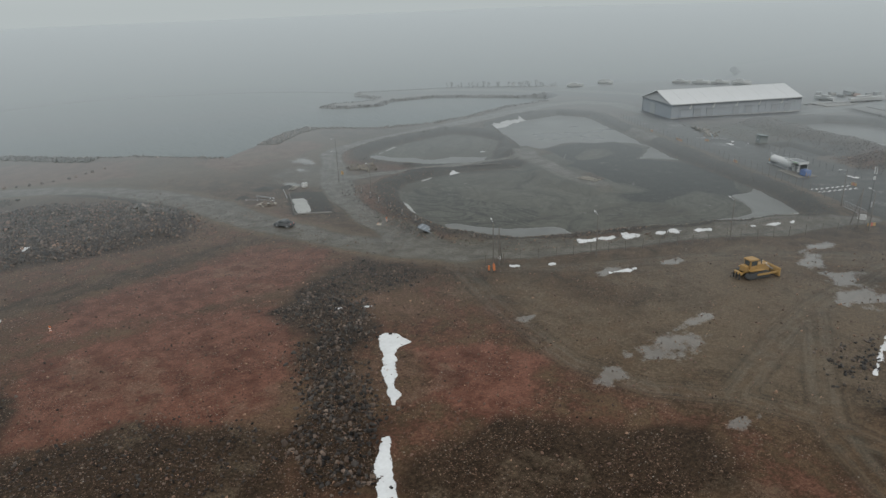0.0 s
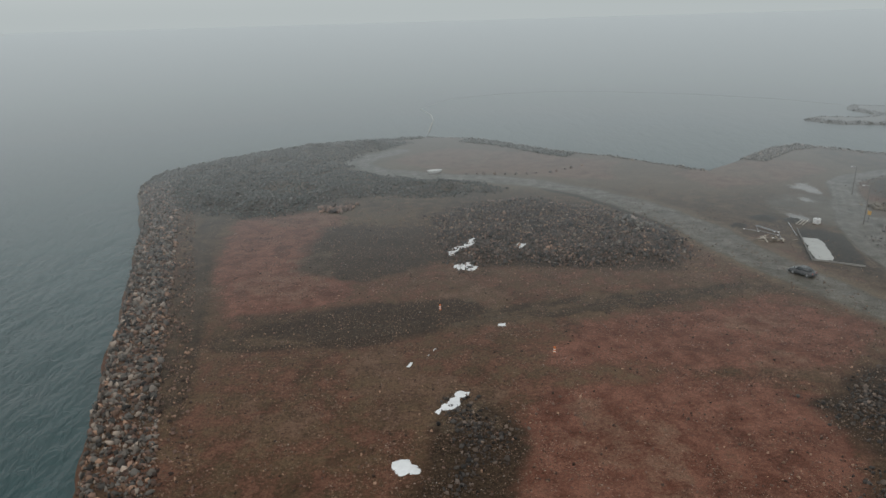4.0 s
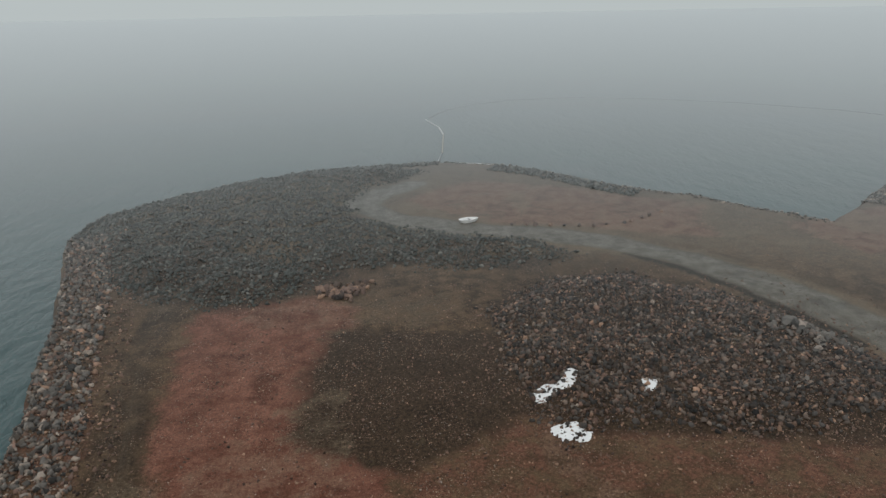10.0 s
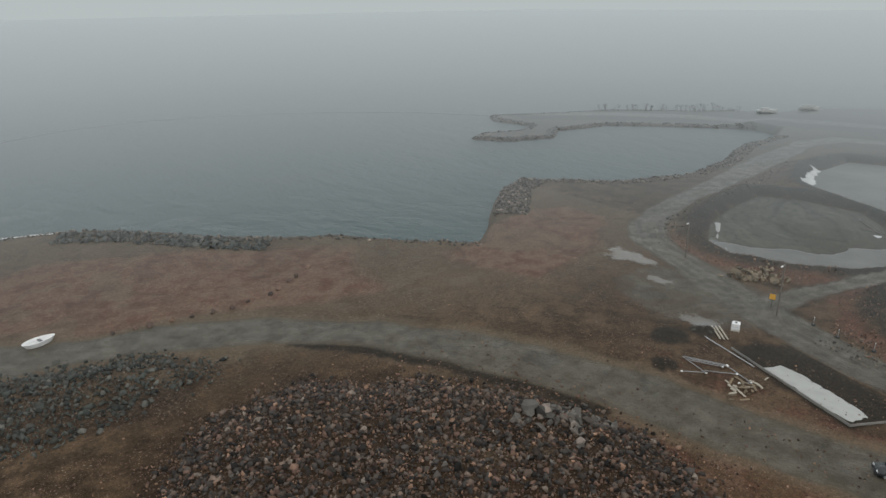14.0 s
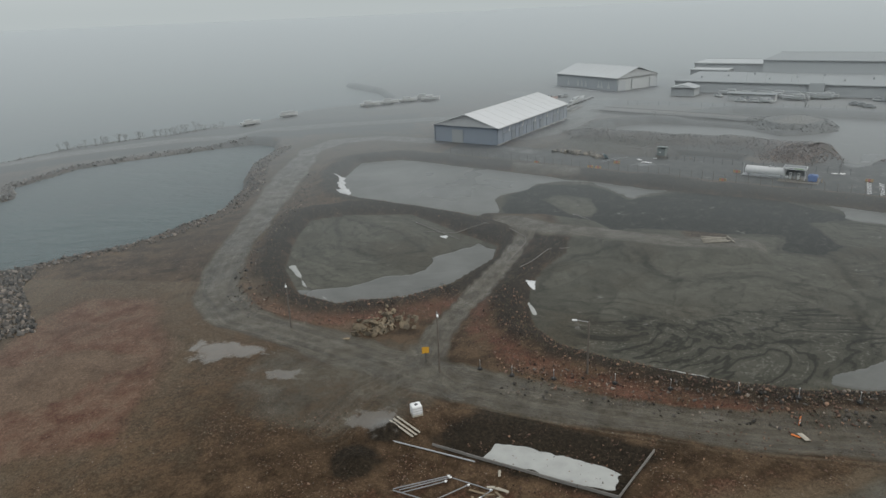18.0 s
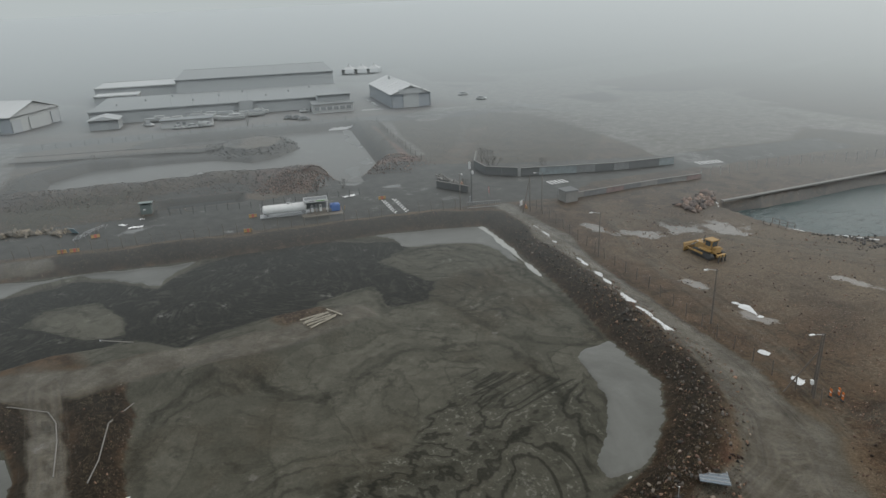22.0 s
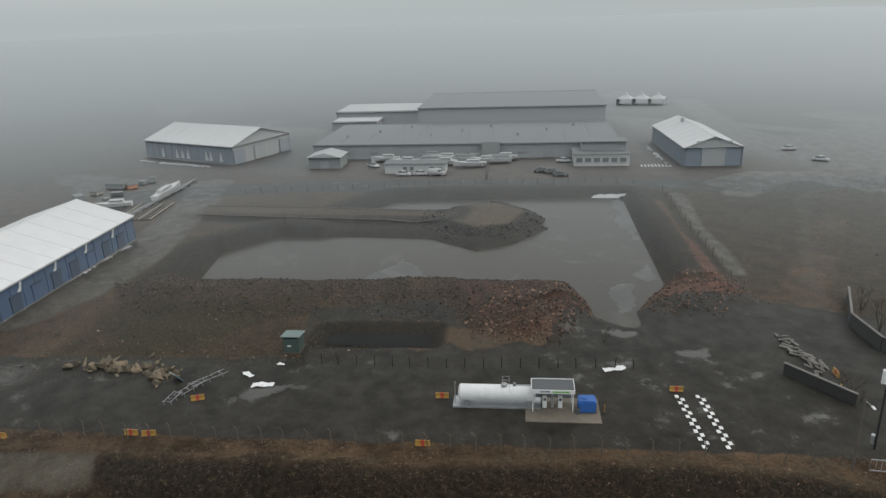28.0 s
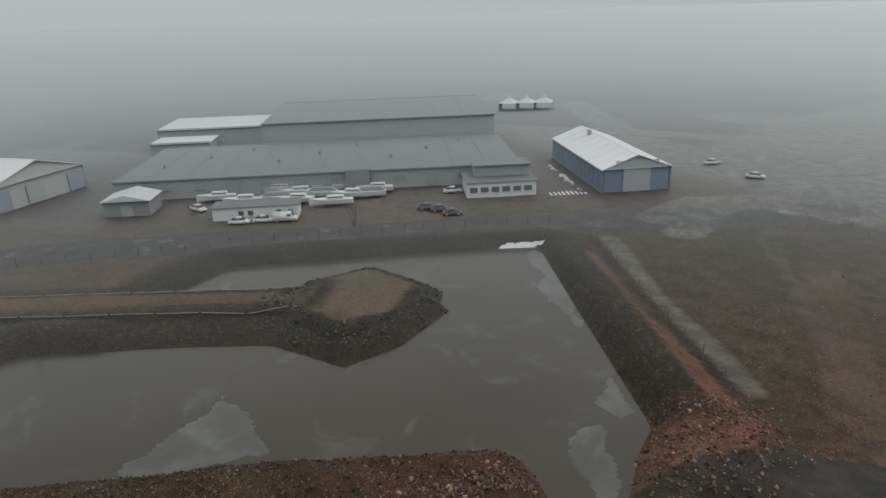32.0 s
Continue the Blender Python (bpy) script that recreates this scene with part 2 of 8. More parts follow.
def height(x, y):
    """Height of the ground."""
    x, y = np.asarray(x, float), np.asarray(y, float)
    land = np.minimum(inside_by(LAND, x, y), -inside_by(HARBOUR, x, y)) + 1.2 * fbm(x, y, 9, 3)
    h = 0.45 + 0.35 * fbm(x, y, 28, 1) + 0.10 * fbm(x, y, 4, 2, 3)
    flat = np.zeros(x.shape)
    for line, half in ROADS + [(WESTTRACK, 3.0), (MIDTRACK, 3.0)]:
        flat = np.maximum(flat, 1 - step(half, half + 4, off_line(line, x, y)))
    flat = np.maximum(flat, step(-3, 2, inside_by(YARD, x, y)))
    flat = np.maximum(flat, np.maximum(step(296, 320, x), step(45, 75, -y)))
    h = h * (1 - flat) + flat * (0.42 + 0.03 * fbm(x, y, 3, 5, 2) * (x < 300) * (y > -45))
    low = step(205, 222, y) * step(140, 170, x)
    h = h * (1 - low) - 1.5 * low
    # mounds of stone and earth
    for poly, top in ((STONES, 2.4), (RUBBLE, 1.6), (DARK_STRIP, 0.5), (BANK, 2.2), (BANK_EAST, 2.0), (SPOIL, 1.8)):
        d = inside_by(poly, x, y)
        lumps = 0.75 + (1.6 if poly is RUBBLE else 0.5) * fbm(x, y, 8, 7, 3)
        h = h + top * step(-1, 7, d) * lumps
    for mx, my, mr in ((82, 126.5, 2.6), (87.3, 124.4, 2.0), (74.5, 122.5, 1.4)):
        h = h + 0.9 * np.exp(-((x - mx) ** 2 + (y - my) ** 2) / (0.5 * mr * mr)) * (0.8 + 0.5 * fbm(x, y, 2, 43, 3))
    # tailings basins with banks round them
    basin, ice = inside_by(BASIN, x, y), inside_by(POND_ICE, x, y)
    wet = np.maximum(basin, ice)
    crest = np.exp(-((wet + 4.5) / 3.2) ** 2) * 1.5
    cut = 1 - 0.85 * (1 - step(2.2, 4.5, off_line(CROSSROAD, x, y)))
    h = h + crest * cut * (x > 60) * (0.9 + 0.45 * fbm(x, y, 6, 23, 4))
    floor_h = -0.25 + 0.06 * fbm(x, y, 5, 9, 3)
    h = h * (1 - step(-1.8, 0.6, wet)) + floor_h * step(-1.8, 0.6, wet)
    spur = inside_by(SPUR, x, y)
    h = np.maximum(h, np.where(spur > -3, -0.4 + 1.7 * step(-2.5, 1.5, spur), -50))
    # flooded pit
    pit = inside_by(PIT, x, y)
    rim = np.exp(-((pit + 6) / 4.5) ** 2) * 1.3 * (x > 215) * step(2, 12, np.hypot(x - 272, y - 32) - 14)
    h = h + rim
    h = h * (1 - step(-4.5, 0.5, pit)) + (-1.2) * step(-4.5, 0.5, pit)
    for poly, top in ((ISLAND, 1.9), (PITWAY, 1.5)):
        d = inside_by(poly, x, y) + 0.8 * fbm(x, y, 5, 17, 3)
        h = np.where(d > -8, np.maximum(h, -1.4 + (top + 1.4 + 0.08 * fbm(x, y, 3, 19, 2)) * step(-5.5, 0.4, d)), h)
    # dug-out beside the yard
    dug = inside_by(DUGOUT, x, y)
    h = h * (1 - step(-1, 1.5, dug)) - 0.9 * step(-1, 1.5, dug)
    # shore
    quay = off_line([(131.5, -17), (111, -71), (103, -92)], x, y)
    width = np.where(quay < 12, 1.0, 4.5)
    return h * step(-width, 0.8, land) + (SEA - 3.0) * (1 - step(-width, 0.8, land)) - np.clip(-land - 20, 0, 400) * 0.02


# ---- materials ----
def material(name):
    m = bpy.data.materials.new(name)
    m.use_nodes = True
    m.node_tree.nodes.clear()
    return m, m.node_tree.nodes, m.node_tree.links


def math_node(nodes, links, op, a, b=None):
    n = nodes.new("ShaderNodeMath")
    n.operation = op
    for k, v in enumerate((a, b)):
        if v is None:
            continue
        if isinstance(v, (int, float)):
            n.inputs[k].default_value = v
        else:
            links.new(v, n.inputs[k])
    return n.outputs[0]


def noise_node(nodes, links, vec, scale, detail=4.0, rough=0.6, distort=0.0):
    n = nodes.new("ShaderNodeTexNoise")
    n.inputs["Scale"].default_value = scale
    n.inputs["Detail"].default_value = detail
    n.inputs["Roughness"].default_value = rough
    n.inputs["Distortion"].default_value = distort
    if vec is not None:
        links.new(vec, n.inputs["Vector"])
    return n.outputs["Fac"]


def span(nodes, links, v, lo, hi, a=0.0, b=1.0):
    n = nodes.new("ShaderNodeMapRange")
    links.new(v, n.inputs[0])
    for k, w in enumerate((lo, hi, a, b)):
        n.inputs[k + 1].default_value = w
    return n.outputs[0]


def mix_color(nodes, links, fac, a, b, blend="MIX"):
    n = nodes.new("ShaderNodeMix")
    n.data_type, n.blend_type = "RGBA", blend
    for k, v in ((0, fac), (6, a), (7, b)):
        if isinstance(v, (int, float)):
            n.inputs[k].default_value = v
        elif isinstance(v, tuple):
            n.inputs[k].default_value = (*v, 1)
        else:
            links.new(v, n.inputs[k])
    return n.outputs[2]


def haze_veil(nodes, links, base, amount=0.21, rough=0.6, bright=(0.575, 0.25), normal=None):
    """Distance fog imitated by a pale gloss veil that grows towards a flat view."""
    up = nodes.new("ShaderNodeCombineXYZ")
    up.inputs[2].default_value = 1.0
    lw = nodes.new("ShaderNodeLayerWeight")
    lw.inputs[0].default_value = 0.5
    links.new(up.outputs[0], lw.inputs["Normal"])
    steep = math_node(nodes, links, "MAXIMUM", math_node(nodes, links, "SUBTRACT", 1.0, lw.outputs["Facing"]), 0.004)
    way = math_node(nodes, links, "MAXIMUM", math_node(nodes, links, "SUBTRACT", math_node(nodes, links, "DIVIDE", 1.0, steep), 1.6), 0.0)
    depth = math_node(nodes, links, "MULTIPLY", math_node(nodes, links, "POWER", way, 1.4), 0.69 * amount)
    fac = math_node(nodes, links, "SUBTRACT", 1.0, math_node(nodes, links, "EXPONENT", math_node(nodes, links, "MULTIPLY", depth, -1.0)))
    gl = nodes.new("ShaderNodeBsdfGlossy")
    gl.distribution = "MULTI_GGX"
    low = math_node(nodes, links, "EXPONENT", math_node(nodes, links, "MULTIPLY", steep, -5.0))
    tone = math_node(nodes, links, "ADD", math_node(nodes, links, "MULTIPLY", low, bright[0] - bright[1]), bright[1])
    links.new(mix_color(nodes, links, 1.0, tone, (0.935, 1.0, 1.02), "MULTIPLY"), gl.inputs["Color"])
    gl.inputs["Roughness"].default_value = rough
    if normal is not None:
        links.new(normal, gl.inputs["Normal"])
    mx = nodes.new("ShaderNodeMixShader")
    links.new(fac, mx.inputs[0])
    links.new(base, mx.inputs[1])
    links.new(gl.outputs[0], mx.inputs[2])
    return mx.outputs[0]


def plain(name, color, rough=0.6, metal=0.0, grain=0.25, scale=3.0, bump=0.0, haze=0.20, random=0.0, coat=0.0, tint=None, tone=(0.62, 0.25)):
    """A painted, metal or mineral surface with stains at two scales."""
    m, nodes, links = material(name)
    out = nodes.new("ShaderNodeOutputMaterial")
    bs = nodes.new("ShaderNodeBsdfPrincipled")
    tc = nodes.new("ShaderNodeTexCoord")
    n1 = noise_node(nodes, links, tc.outputs["Object"], scale, 5.0, 0.65)
    n2 = noise_node(nodes, links, tc.outputs["Object"], scale * 0.17, 3.0, 0.6)
    f = math_node(nodes, links, "ADD", math_node(nodes, links, "MULTIPLY", n1, 0.5), math_node(nodes, links, "MULTIPLY", n2, 0.5))
    f = span(nodes, links, f, 0.32, 0.68, 1 - grain, 1 + grain)
    if random:
        oi = nodes.new("ShaderNodeObjectInfo")
        ge = nodes.new("ShaderNodeNewGeometry")
        r = math_node(nodes, links, "FRACT", math_node(nodes, links, "ADD", oi.outputs["Random"], ge.outputs["Random Per Island"]))
        f = math_node(nodes, links, "MULTIPLY", f, span(nodes, links, r, 0, 1, 1 - random, 1 + random))
    hsv = nodes.new("ShaderNodeHueSaturation")
    hsv.inputs["Color"].default_value = (*color, 1)
    if tint:
        pick = math_node(nodes, links, "FRACT", math_node(nodes, links, "MULTIPLY", r, 7.31))
        links.new(mix_color(nodes, links, span(nodes, links, pick, 0.45, 0.95), color, tint), hsv.inputs["Color"])
    links.new(f, hsv.inputs["Value"])
    links.new(hsv.outputs[0], bs.inputs["Base Color"])
    links.new(span(nodes, links, n1, 0.3, 0.7, max(rough - 0.12, 0.05), min(rough + 0.12, 1)), bs.inputs["Roughness"])
    bs.inputs["Specular IOR Level"].default_value = 0.15 if random else 0.4
    bs.inputs["Metallic"].default_value = metal
    bs.inputs["Coat Weight"].default_value = coat
    bs.inputs["Coat Roughness"].default_value = 0.1
    if bump:
        bp = nodes.new("ShaderNodeBump")
        bp.inputs["Strength"].default_value = bump
        bp.inputs["Distance"].default_value = 0.05
        links.new(n1, bp.inputs["Height"])
        links.new(bp.outputs[0], bs.inputs["Normal"])
    last = bs.outputs[0]
    # fog haze laid over the surface, its normal tilted up to catch the sky
    if haze:
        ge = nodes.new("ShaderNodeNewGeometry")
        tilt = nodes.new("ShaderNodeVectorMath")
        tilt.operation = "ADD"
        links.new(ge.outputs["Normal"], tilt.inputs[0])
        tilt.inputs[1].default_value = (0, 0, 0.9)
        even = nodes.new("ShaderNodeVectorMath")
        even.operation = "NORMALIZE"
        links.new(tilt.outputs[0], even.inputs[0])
        last = haze_veil(nodes, links, last, haze, 0.7, tone, even.outputs[0])
    links.new(last, out.inputs[0])
    return m


def pebbles(nodes, links, pos, scale, share, reach):
    """Single stones strewn over a surface: where they lie, and a random number for each."""
    v = nodes.new("ShaderNodeTexVoronoi")
    v.inputs["Scale"].default_value = scale
    v.inputs["Randomness"].default_value = 1.0
    links.new(pos, v.inputs["Vector"])
    c = nodes.new("ShaderNodeSeparateColor")
    links.new(v.outputs["Color"], c.inputs[0])
    near = span(nodes, links, v.outputs["Distance"], reach, reach * 0.7)
    there = span(nodes, links, c.outputs[0], 1 - share, 1 - share + 0.02)
    return math_node(nodes, links, "MULTIPLY", near, there), c.outputs[1]


def terrain_material():
    m, nodes, links = material("wet_ground")
    out = nodes.new("ShaderNodeOutputMaterial")
    bs = nodes.new("ShaderNodeBsdfPrincipled")
    ge = nodes.new("ShaderNodeNewGeometry")
    pos = ge.outputs["Position"]
    zones = []
    for key in ("zone_a", "zone_b", "zone_c", "zone_d", "zone_e"):
        a = nodes.new("ShaderNodeAttribute")
        a.attribute_name = key
        s = nodes.new("ShaderNodeSeparateColor")
        links.new(a.outputs["Color"], s.inputs[0])
        zones.append(s.outputs)
    (red, grey, road), (mud, asph, scrub), (wet, darkmud, pale), (rut_at, rut_by, fold), (peat, moss, ring) = [(z[0], z[1], z[2]) for z in zones]
    M = lambda op, a, b=None: math_node(nodes, links, op, a, b)
    S = lambda v, lo, hi, a=0.0, b=1.0: span(nodes, links, v, lo, hi, a, b)
    C = lambda f, a, b, blend="MIX": mix_color(nodes, links, f, a, b, blend)
    big = noise_node(nodes, links, pos, 0.05, 5.0, 0.6)
    mid = noise_node(nodes, links, pos, 0.30, 7.0, 0.68)
    fine = noise_node(nodes, links, pos, 2.2, 6.0, 0.72)
    speck = noise_node(nodes, links, pos, 8.0, 3.0, 0.6)

    def patchy(v, soft=0.26):
        """A zone whose edge is broken up by the grain of the soil."""
        e = M("ADD", v, M("MULTIPLY", M("SUBTRACT", mid, 0.5), 1.5))
        e = M("ADD", e, M("MULTIPLY", M("SUBTRACT", fine, 0.5), 0.7))
        return S(e, 0.5 - soft, 0.5 + soft)

    soil = C(S(big, 0.35, 0.65), (0.074, 0.049, 0.029), (0.122, 0.082, 0.050))
    soil = C(S(mid, 0.42, 0.62), soil, (0.038, 0.025, 0.014))
    redc = C(S(mid, 0.38, 0.62), (0.104, 0.044, 0.029), (0.190, 0.090, 0.063))
    col = C(patchy(red), soil, redc)
    col = C(patchy(grey), col, C(S(fine, 0.3, 0.7), (0.020, 0.014, 0.009), (0.062, 0.042, 0.027)))
    palec = C(S(mid, 0.3, 0.7), (0.114, 0.086, 0.056), (0.166, 0.130, 0.090))
    col = C(M("MULTIPLY", patchy(pale, 0.3), 0.75), col, palec)
    scrubc = C(S(mid, 0.35, 0.65), (0.034, 0.025, 0.014), (0.078, 0.057, 0.034))
    col = C(patchy(scrub), col, scrubc)
    roadc = C(S(mid, 0.32, 0.68), (0.058, 0.050, 0.035), (0.104, 0.091, 0.066))
    col = C(M("MULTIPLY", patchy(moss, 0.35), 0.95), col, C(S(fine, 0.3, 0.7), (0.026, 0.022, 0.010), (0.056, 0.046, 0.021)))
    col = C(patchy(peat, 0.3), col, C(S(fine, 0.3, 0.7), (0.012, 0.010, 0.007), (0.040, 0.031, 0.021)))
    col = C(S(M("ADD", road, M("MULTIPLY", M("SUBTRACT", mid, 0.5), 0.7)), 0.32, 0.62), col, roadc)
    asphc = C(S(mid, 0.3, 0.7), (0.021, 0.0195, 0.016), (0.043, 0.040, 0.033))
    col = C(patchy(asph, 0.12), col, asphc)
    # wheel tracks: two worn bands on each lane
    off = M("ADD", M("MULTIPLY", rut_at, 10.0), M("MULTIPLY", M("SUBTRACT", fine, 0.5), 0.8))
    band = S(M("ABSOLUTE", M("SUBTRACT", off, 0.95)), 0.55, 0.15)
    worn = M("MULTIPLY", M("MULTIPLY", band, rut_by), S(mid, 0.3, 0.6, 0.35, 1.0))
    # long smears of mud drawn out along the lanes
    drawn = nodes.new("ShaderNodeCombineXYZ")
    links.new(M("MULTIPLY", rut_at, 14.0), drawn.inputs[0])
    links.new(M("MULTIPLY", noise_node(nodes, links, pos, 0.03, 2.0, 0.5), 5.0), drawn.inputs[1])
    smear = noise_node(nodes, links, drawn.outputs[0], 1.6, 4.0, 0.7)
    col = C(M("MULTIPLY", M("MULTIPLY", S(smear, 0.50, 0.68), rut_by), 0.42), col, (0.170, 0.150, 0.112))
    col = C(M("MULTIPLY", M("MULTIPLY", S(smear, 0.48, 0.34), rut_by), 0.6), col, (0.030, 0.025, 0.017))
    col = C(M("MULTIPLY", worn, 0.30), col, (0.150, 0.135, 0.108))
    between = M("MULTIPLY", S(M("ABSOLUTE", M("SUBTRACT", off, 1.9)), 0.5, 0.1), rut_by)
    col = C(M("MULTIPLY", between, 0.35), col, (0.034, 0.029, 0.022))
    # damp stains and wash marks
    stain = noise_node(nodes, links, pos, 0.14, 8.0, 0.7, 0.9)
    col = C(S(stain, 0.50, 0.64, 0.0, 0.6), col, C(0.5, col, (0.0, 0.0, 0.0)))
    # stones in three sizes, thicker where the ground is rough
    clump = noise_node(nodes, links, pos, 0.16, 6.0, 0.7, 0.6)
    rough_by = S(M("ADD", clump, M("MULTIPLY", grey, 0.06)), 0.46, 0.58, 0.06, 1.0)
    bump_more = 0.0
    for scale, share, reach in ((1.9, 0.10, 0.32), (3.6, 0.36, 0.40), (6.5, 0.5, 0.45)):
        there, pick = pebbles(nodes, links, pos, scale, share, reach)
        stone = C(S(pick, 0.0, 0.5), (0.012, 0.009, 0.006), (0.105, 0.056, 0.037))
        stone = C(S(pick, 0.55, 0.9), stone, (0.27, 0.19, 0.14))
        stone = C(S(pick, 0.93, 1.0), stone, (0.36, 0.34, 0.31))
        smooth_by = M("SUBTRACT", 1.0, M("MAXIMUM", M("MULTIPLY", asph, 0.95), M("MULTIPLY", M("MAXIMUM", M("MAXIMUM", M("MAXIMUM", road, moss), peat), M("MULTIPLY", pale, 0.8)), 0.85)))
        there = M("MULTIPLY", there, M("MULTIPLY", rough_by, smooth_by))
        col = C(M("MULTIPLY", there, 0.85), col, stone)
        bump_more = M("ADD", bump_more, M("MULTIPLY", there, 1.2 / scale))
    # stirred tailings: smooth pale sheets, with folds where the mud was pushed together
    swirl = noise_node(nodes, links, pos, 0.036, 6.0, 0.52, 1.1)
    line = M("SINE", M("MULTIPLY", swirl, 105.0))
    crack = noise_node(nodes, links, pos, 0.22, 9.0, 0.72, 0.8)
    mudc = C(S(mid, 0.3, 0.7), (0.084, 0.082, 0.065), (0.130, 0.126, 0.102))
    mudc = C(M("MULTIPLY", S(crack, 0.52, 0.62), 0.28), mudc, (0.026, 0.025, 0.018))
    mudc = C(S(M("ADD", speck, M("MULTIPLY", mid, 0.4)), 0.74, 0.9, 0.0, 0.4), mudc, (0.125, 0.122, 0.098))
    # fronts of separate flows: sheets of slightly different grey with a dark rim
    flow_n = M("MULTIPLY", noise_node(nodes, links, pos, 0.028, 7.0, 0.55, 0.9), 11.0)
    sheet_no = M("FRACT", M("MULTIPLY", M("SINE", M("FLOOR", flow_n)), 17.3))
    mudc = C(S(sheet_no, 0.0, 1.0, 0.0, 0.4), mudc, (0.036, 0.036, 0.026))
    mudc = C(M("MULTIPLY", S(M("FRACT", flow_n), 0.13, 0.02), 0.38), mudc, (0.018, 0.018, 0.013))
    mudc = C(S(big, 0.50, 0.63, 0.0, 0.6), mudc, C(S(fine, 0.3, 0.7), (0.042, 0.034, 0.022), (0.078, 0.066, 0.046)))
    # wrinkles that follow the fronts of the flows: dark lines, with pale highlights painted in
    warp = M("ADD", M("MULTIPLY", noise_node(nodes, links, pos, 0.07, 4.0, 0.55, 0.5), 13.0), M("MULTIPLY", noise_node(nodes, links, pos, 0.45, 5.0, 0.6), 2.6))
    wrinkle = M("SINE", M("MULTIPLY", M("ADD", ring, warp), 2.6))
    broad = M("SINE", M("MULTIPLY", M("ADD", ring, warp), 0.9))
    broken = S(noise_node(nodes, links, pos, 0.11, 5.0, 0.65, 0.6), 0.44, 0.60)
    mudc = C(M("MULTIPLY", S(broad, -0.2, 0.9), 0.22), mudc, (0.034, 0.034, 0.025))
    mudc = C(M("MULTIPLY", M("MULTIPLY", S(wrinkle, 0.45, 0.95), broken), 0.42), mudc, (0.016, 0.016, 0.012))
    mudc = C(M("MULTIPLY", M("MULTIPLY", S(wrinkle, -0.7, -0.98), broken), S(fine, 0.42, 0.60, 0.0, 0.30)), mudc, (0.15, 0.147, 0.122))
    front = S(M("ABSOLUTE", M("ADD", ring, M("MULTIPLY", M("SUBTRACT", mid, 0.5), 5.0))), 0.9, 0.15)
    mudc = C(M("MULTIPLY", front, S(crack, 0.36, 0.52, 0.1, 0.5)), mudc, (0.020, 0.020, 0.015))
    folded = M("MULTIPLY", patchy(fold, 0.2), 1.0)
    mudc = C(M("MULTIPLY", folded, 0.35), mudc, (0.040, 0.040, 0.031))
    mudc = C(M("MULTIPLY", M("MULTIPLY", folded, S(line, 0.45, 0.95)), 0.70), mudc, (0.018, 0.018, 0.014))
    mudc = C(M("MULTIPLY", M("MULTIPLY", folded, S(line, -0.86, -0.99)), S(fine, 0.48, 0.62, 0.0, 0.5)), mudc, (0.24, 0.24, 0.205))
    flow_lines = M("SINE", M("MULTIPLY", noise_node(nodes, links, pos, 0.055, 6.0, 0.55, 1.8), 75.0))
    wisp = M("MULTIPLY", S(flow_lines, 0.0, 1.0), S(mid, 0.42, 0.64, 0.0, 0.8))
    dmudc = C(wisp, C(S(fine, 0.3, 0.7), (0.013, 0.013, 0.011), (0.027, 0.027, 0.022)), (0.066, 0.065, 0.054))
    dmudc = C(S(crack, 0.56, 0.72), dmudc, (0.030, 0.030, 0.023))
    mudc = C(patchy(darkmud, 0.05), mudc, dmudc)
    col = C(S(mud, 0.35, 0.65), col, mudc)
    # puddles, milky with silt; the pale colour also stands in for reflected sky
    wetv = M("ADD", wet, M("ADD", M("MULTIPLY", M("SUBTRACT", mid, 0.5), 2.2), M("MULTIPLY", M("SUBTRACT", fine, 0.5), 0.5)))
    wetv = M("MULTIPLY", S(wetv, 0.50, 0.72), S(wet, 0.05, 0.3))
    col = C(M("MULTIPLY", wetv, S(asph, 0, 1, 0.6, 0.2)), col, C(S(big, 0.4, 0.6), (0.105, 0.095, 0.080), (0.165, 0.155, 0.138)))
    # grit
    dry = M("SUBTRACT", 1.0, M("MULTIPLY", wetv, 0.85))
    grit = M("MULTIPLY", S(speck, 0.30, 0.72, 0.62, 1.38), S(fine, 0.28, 0.72, 0.62, 1.38))
    dry = M("MULTIPLY", dry, M("SUBTRACT", 1.0, M("MULTIPLY", M("MAXIMUM", M("MAXIMUM", M("MAXIMUM", asph, M("MULTIPLY", road, 0.85)), M("MULTIPLY", peat, 0.7)), M("MULTIPLY", mud, 0.9)), 0.7)))
    grit = M("ADD", M("MULTIPLY", grit, dry), M("SUBTRACT", 1.0, dry))
    hsv = nodes.new("ShaderNodeHueSaturation")
    links.new(col, hsv.inputs["Color"])
    links.new(grit, hsv.inputs["Value"])
    links.new(hsv.outputs[0], bs.inputs["Base Color"])
    # lanes and asphalt shine where water stands in their surface
    damp = M("MULTIPLY", M("MAXIMUM", S(road, 0.3, 0.8), M("MULTIPLY", asph, 0.4)), S(mid, 0.34, 0.62, 0.45, 1.0))
    shine = M("MAXIMUM", wetv, M("MULTIPLY", damp, 0.62))
    links.new(S(shine, 0, 1, 0.06, 0.5), bs.inputs["Specular IOR Level"])
    links.new(S(shine, 0, 1, 0.85, 0.10), bs.inputs["Roughness"])
    bp = nodes.new("ShaderNodeBump")
    links.new(M("MULTIPLY", S(wetv, 0, 1, 0.8, 0.02), S(asph, 0, 1, 1.0, 0.25)), bp.inputs["Strength"])
    bp.inputs["Distance"].default_value = 0.3
    folds_up = M("MULTIPLY", mud, M("ADD", M("MULTIPLY", M("MULTIPLY", folded, line), 0.3), M("MULTIPLY", M("MULTIPLY", wrinkle, broken), 0.16)))
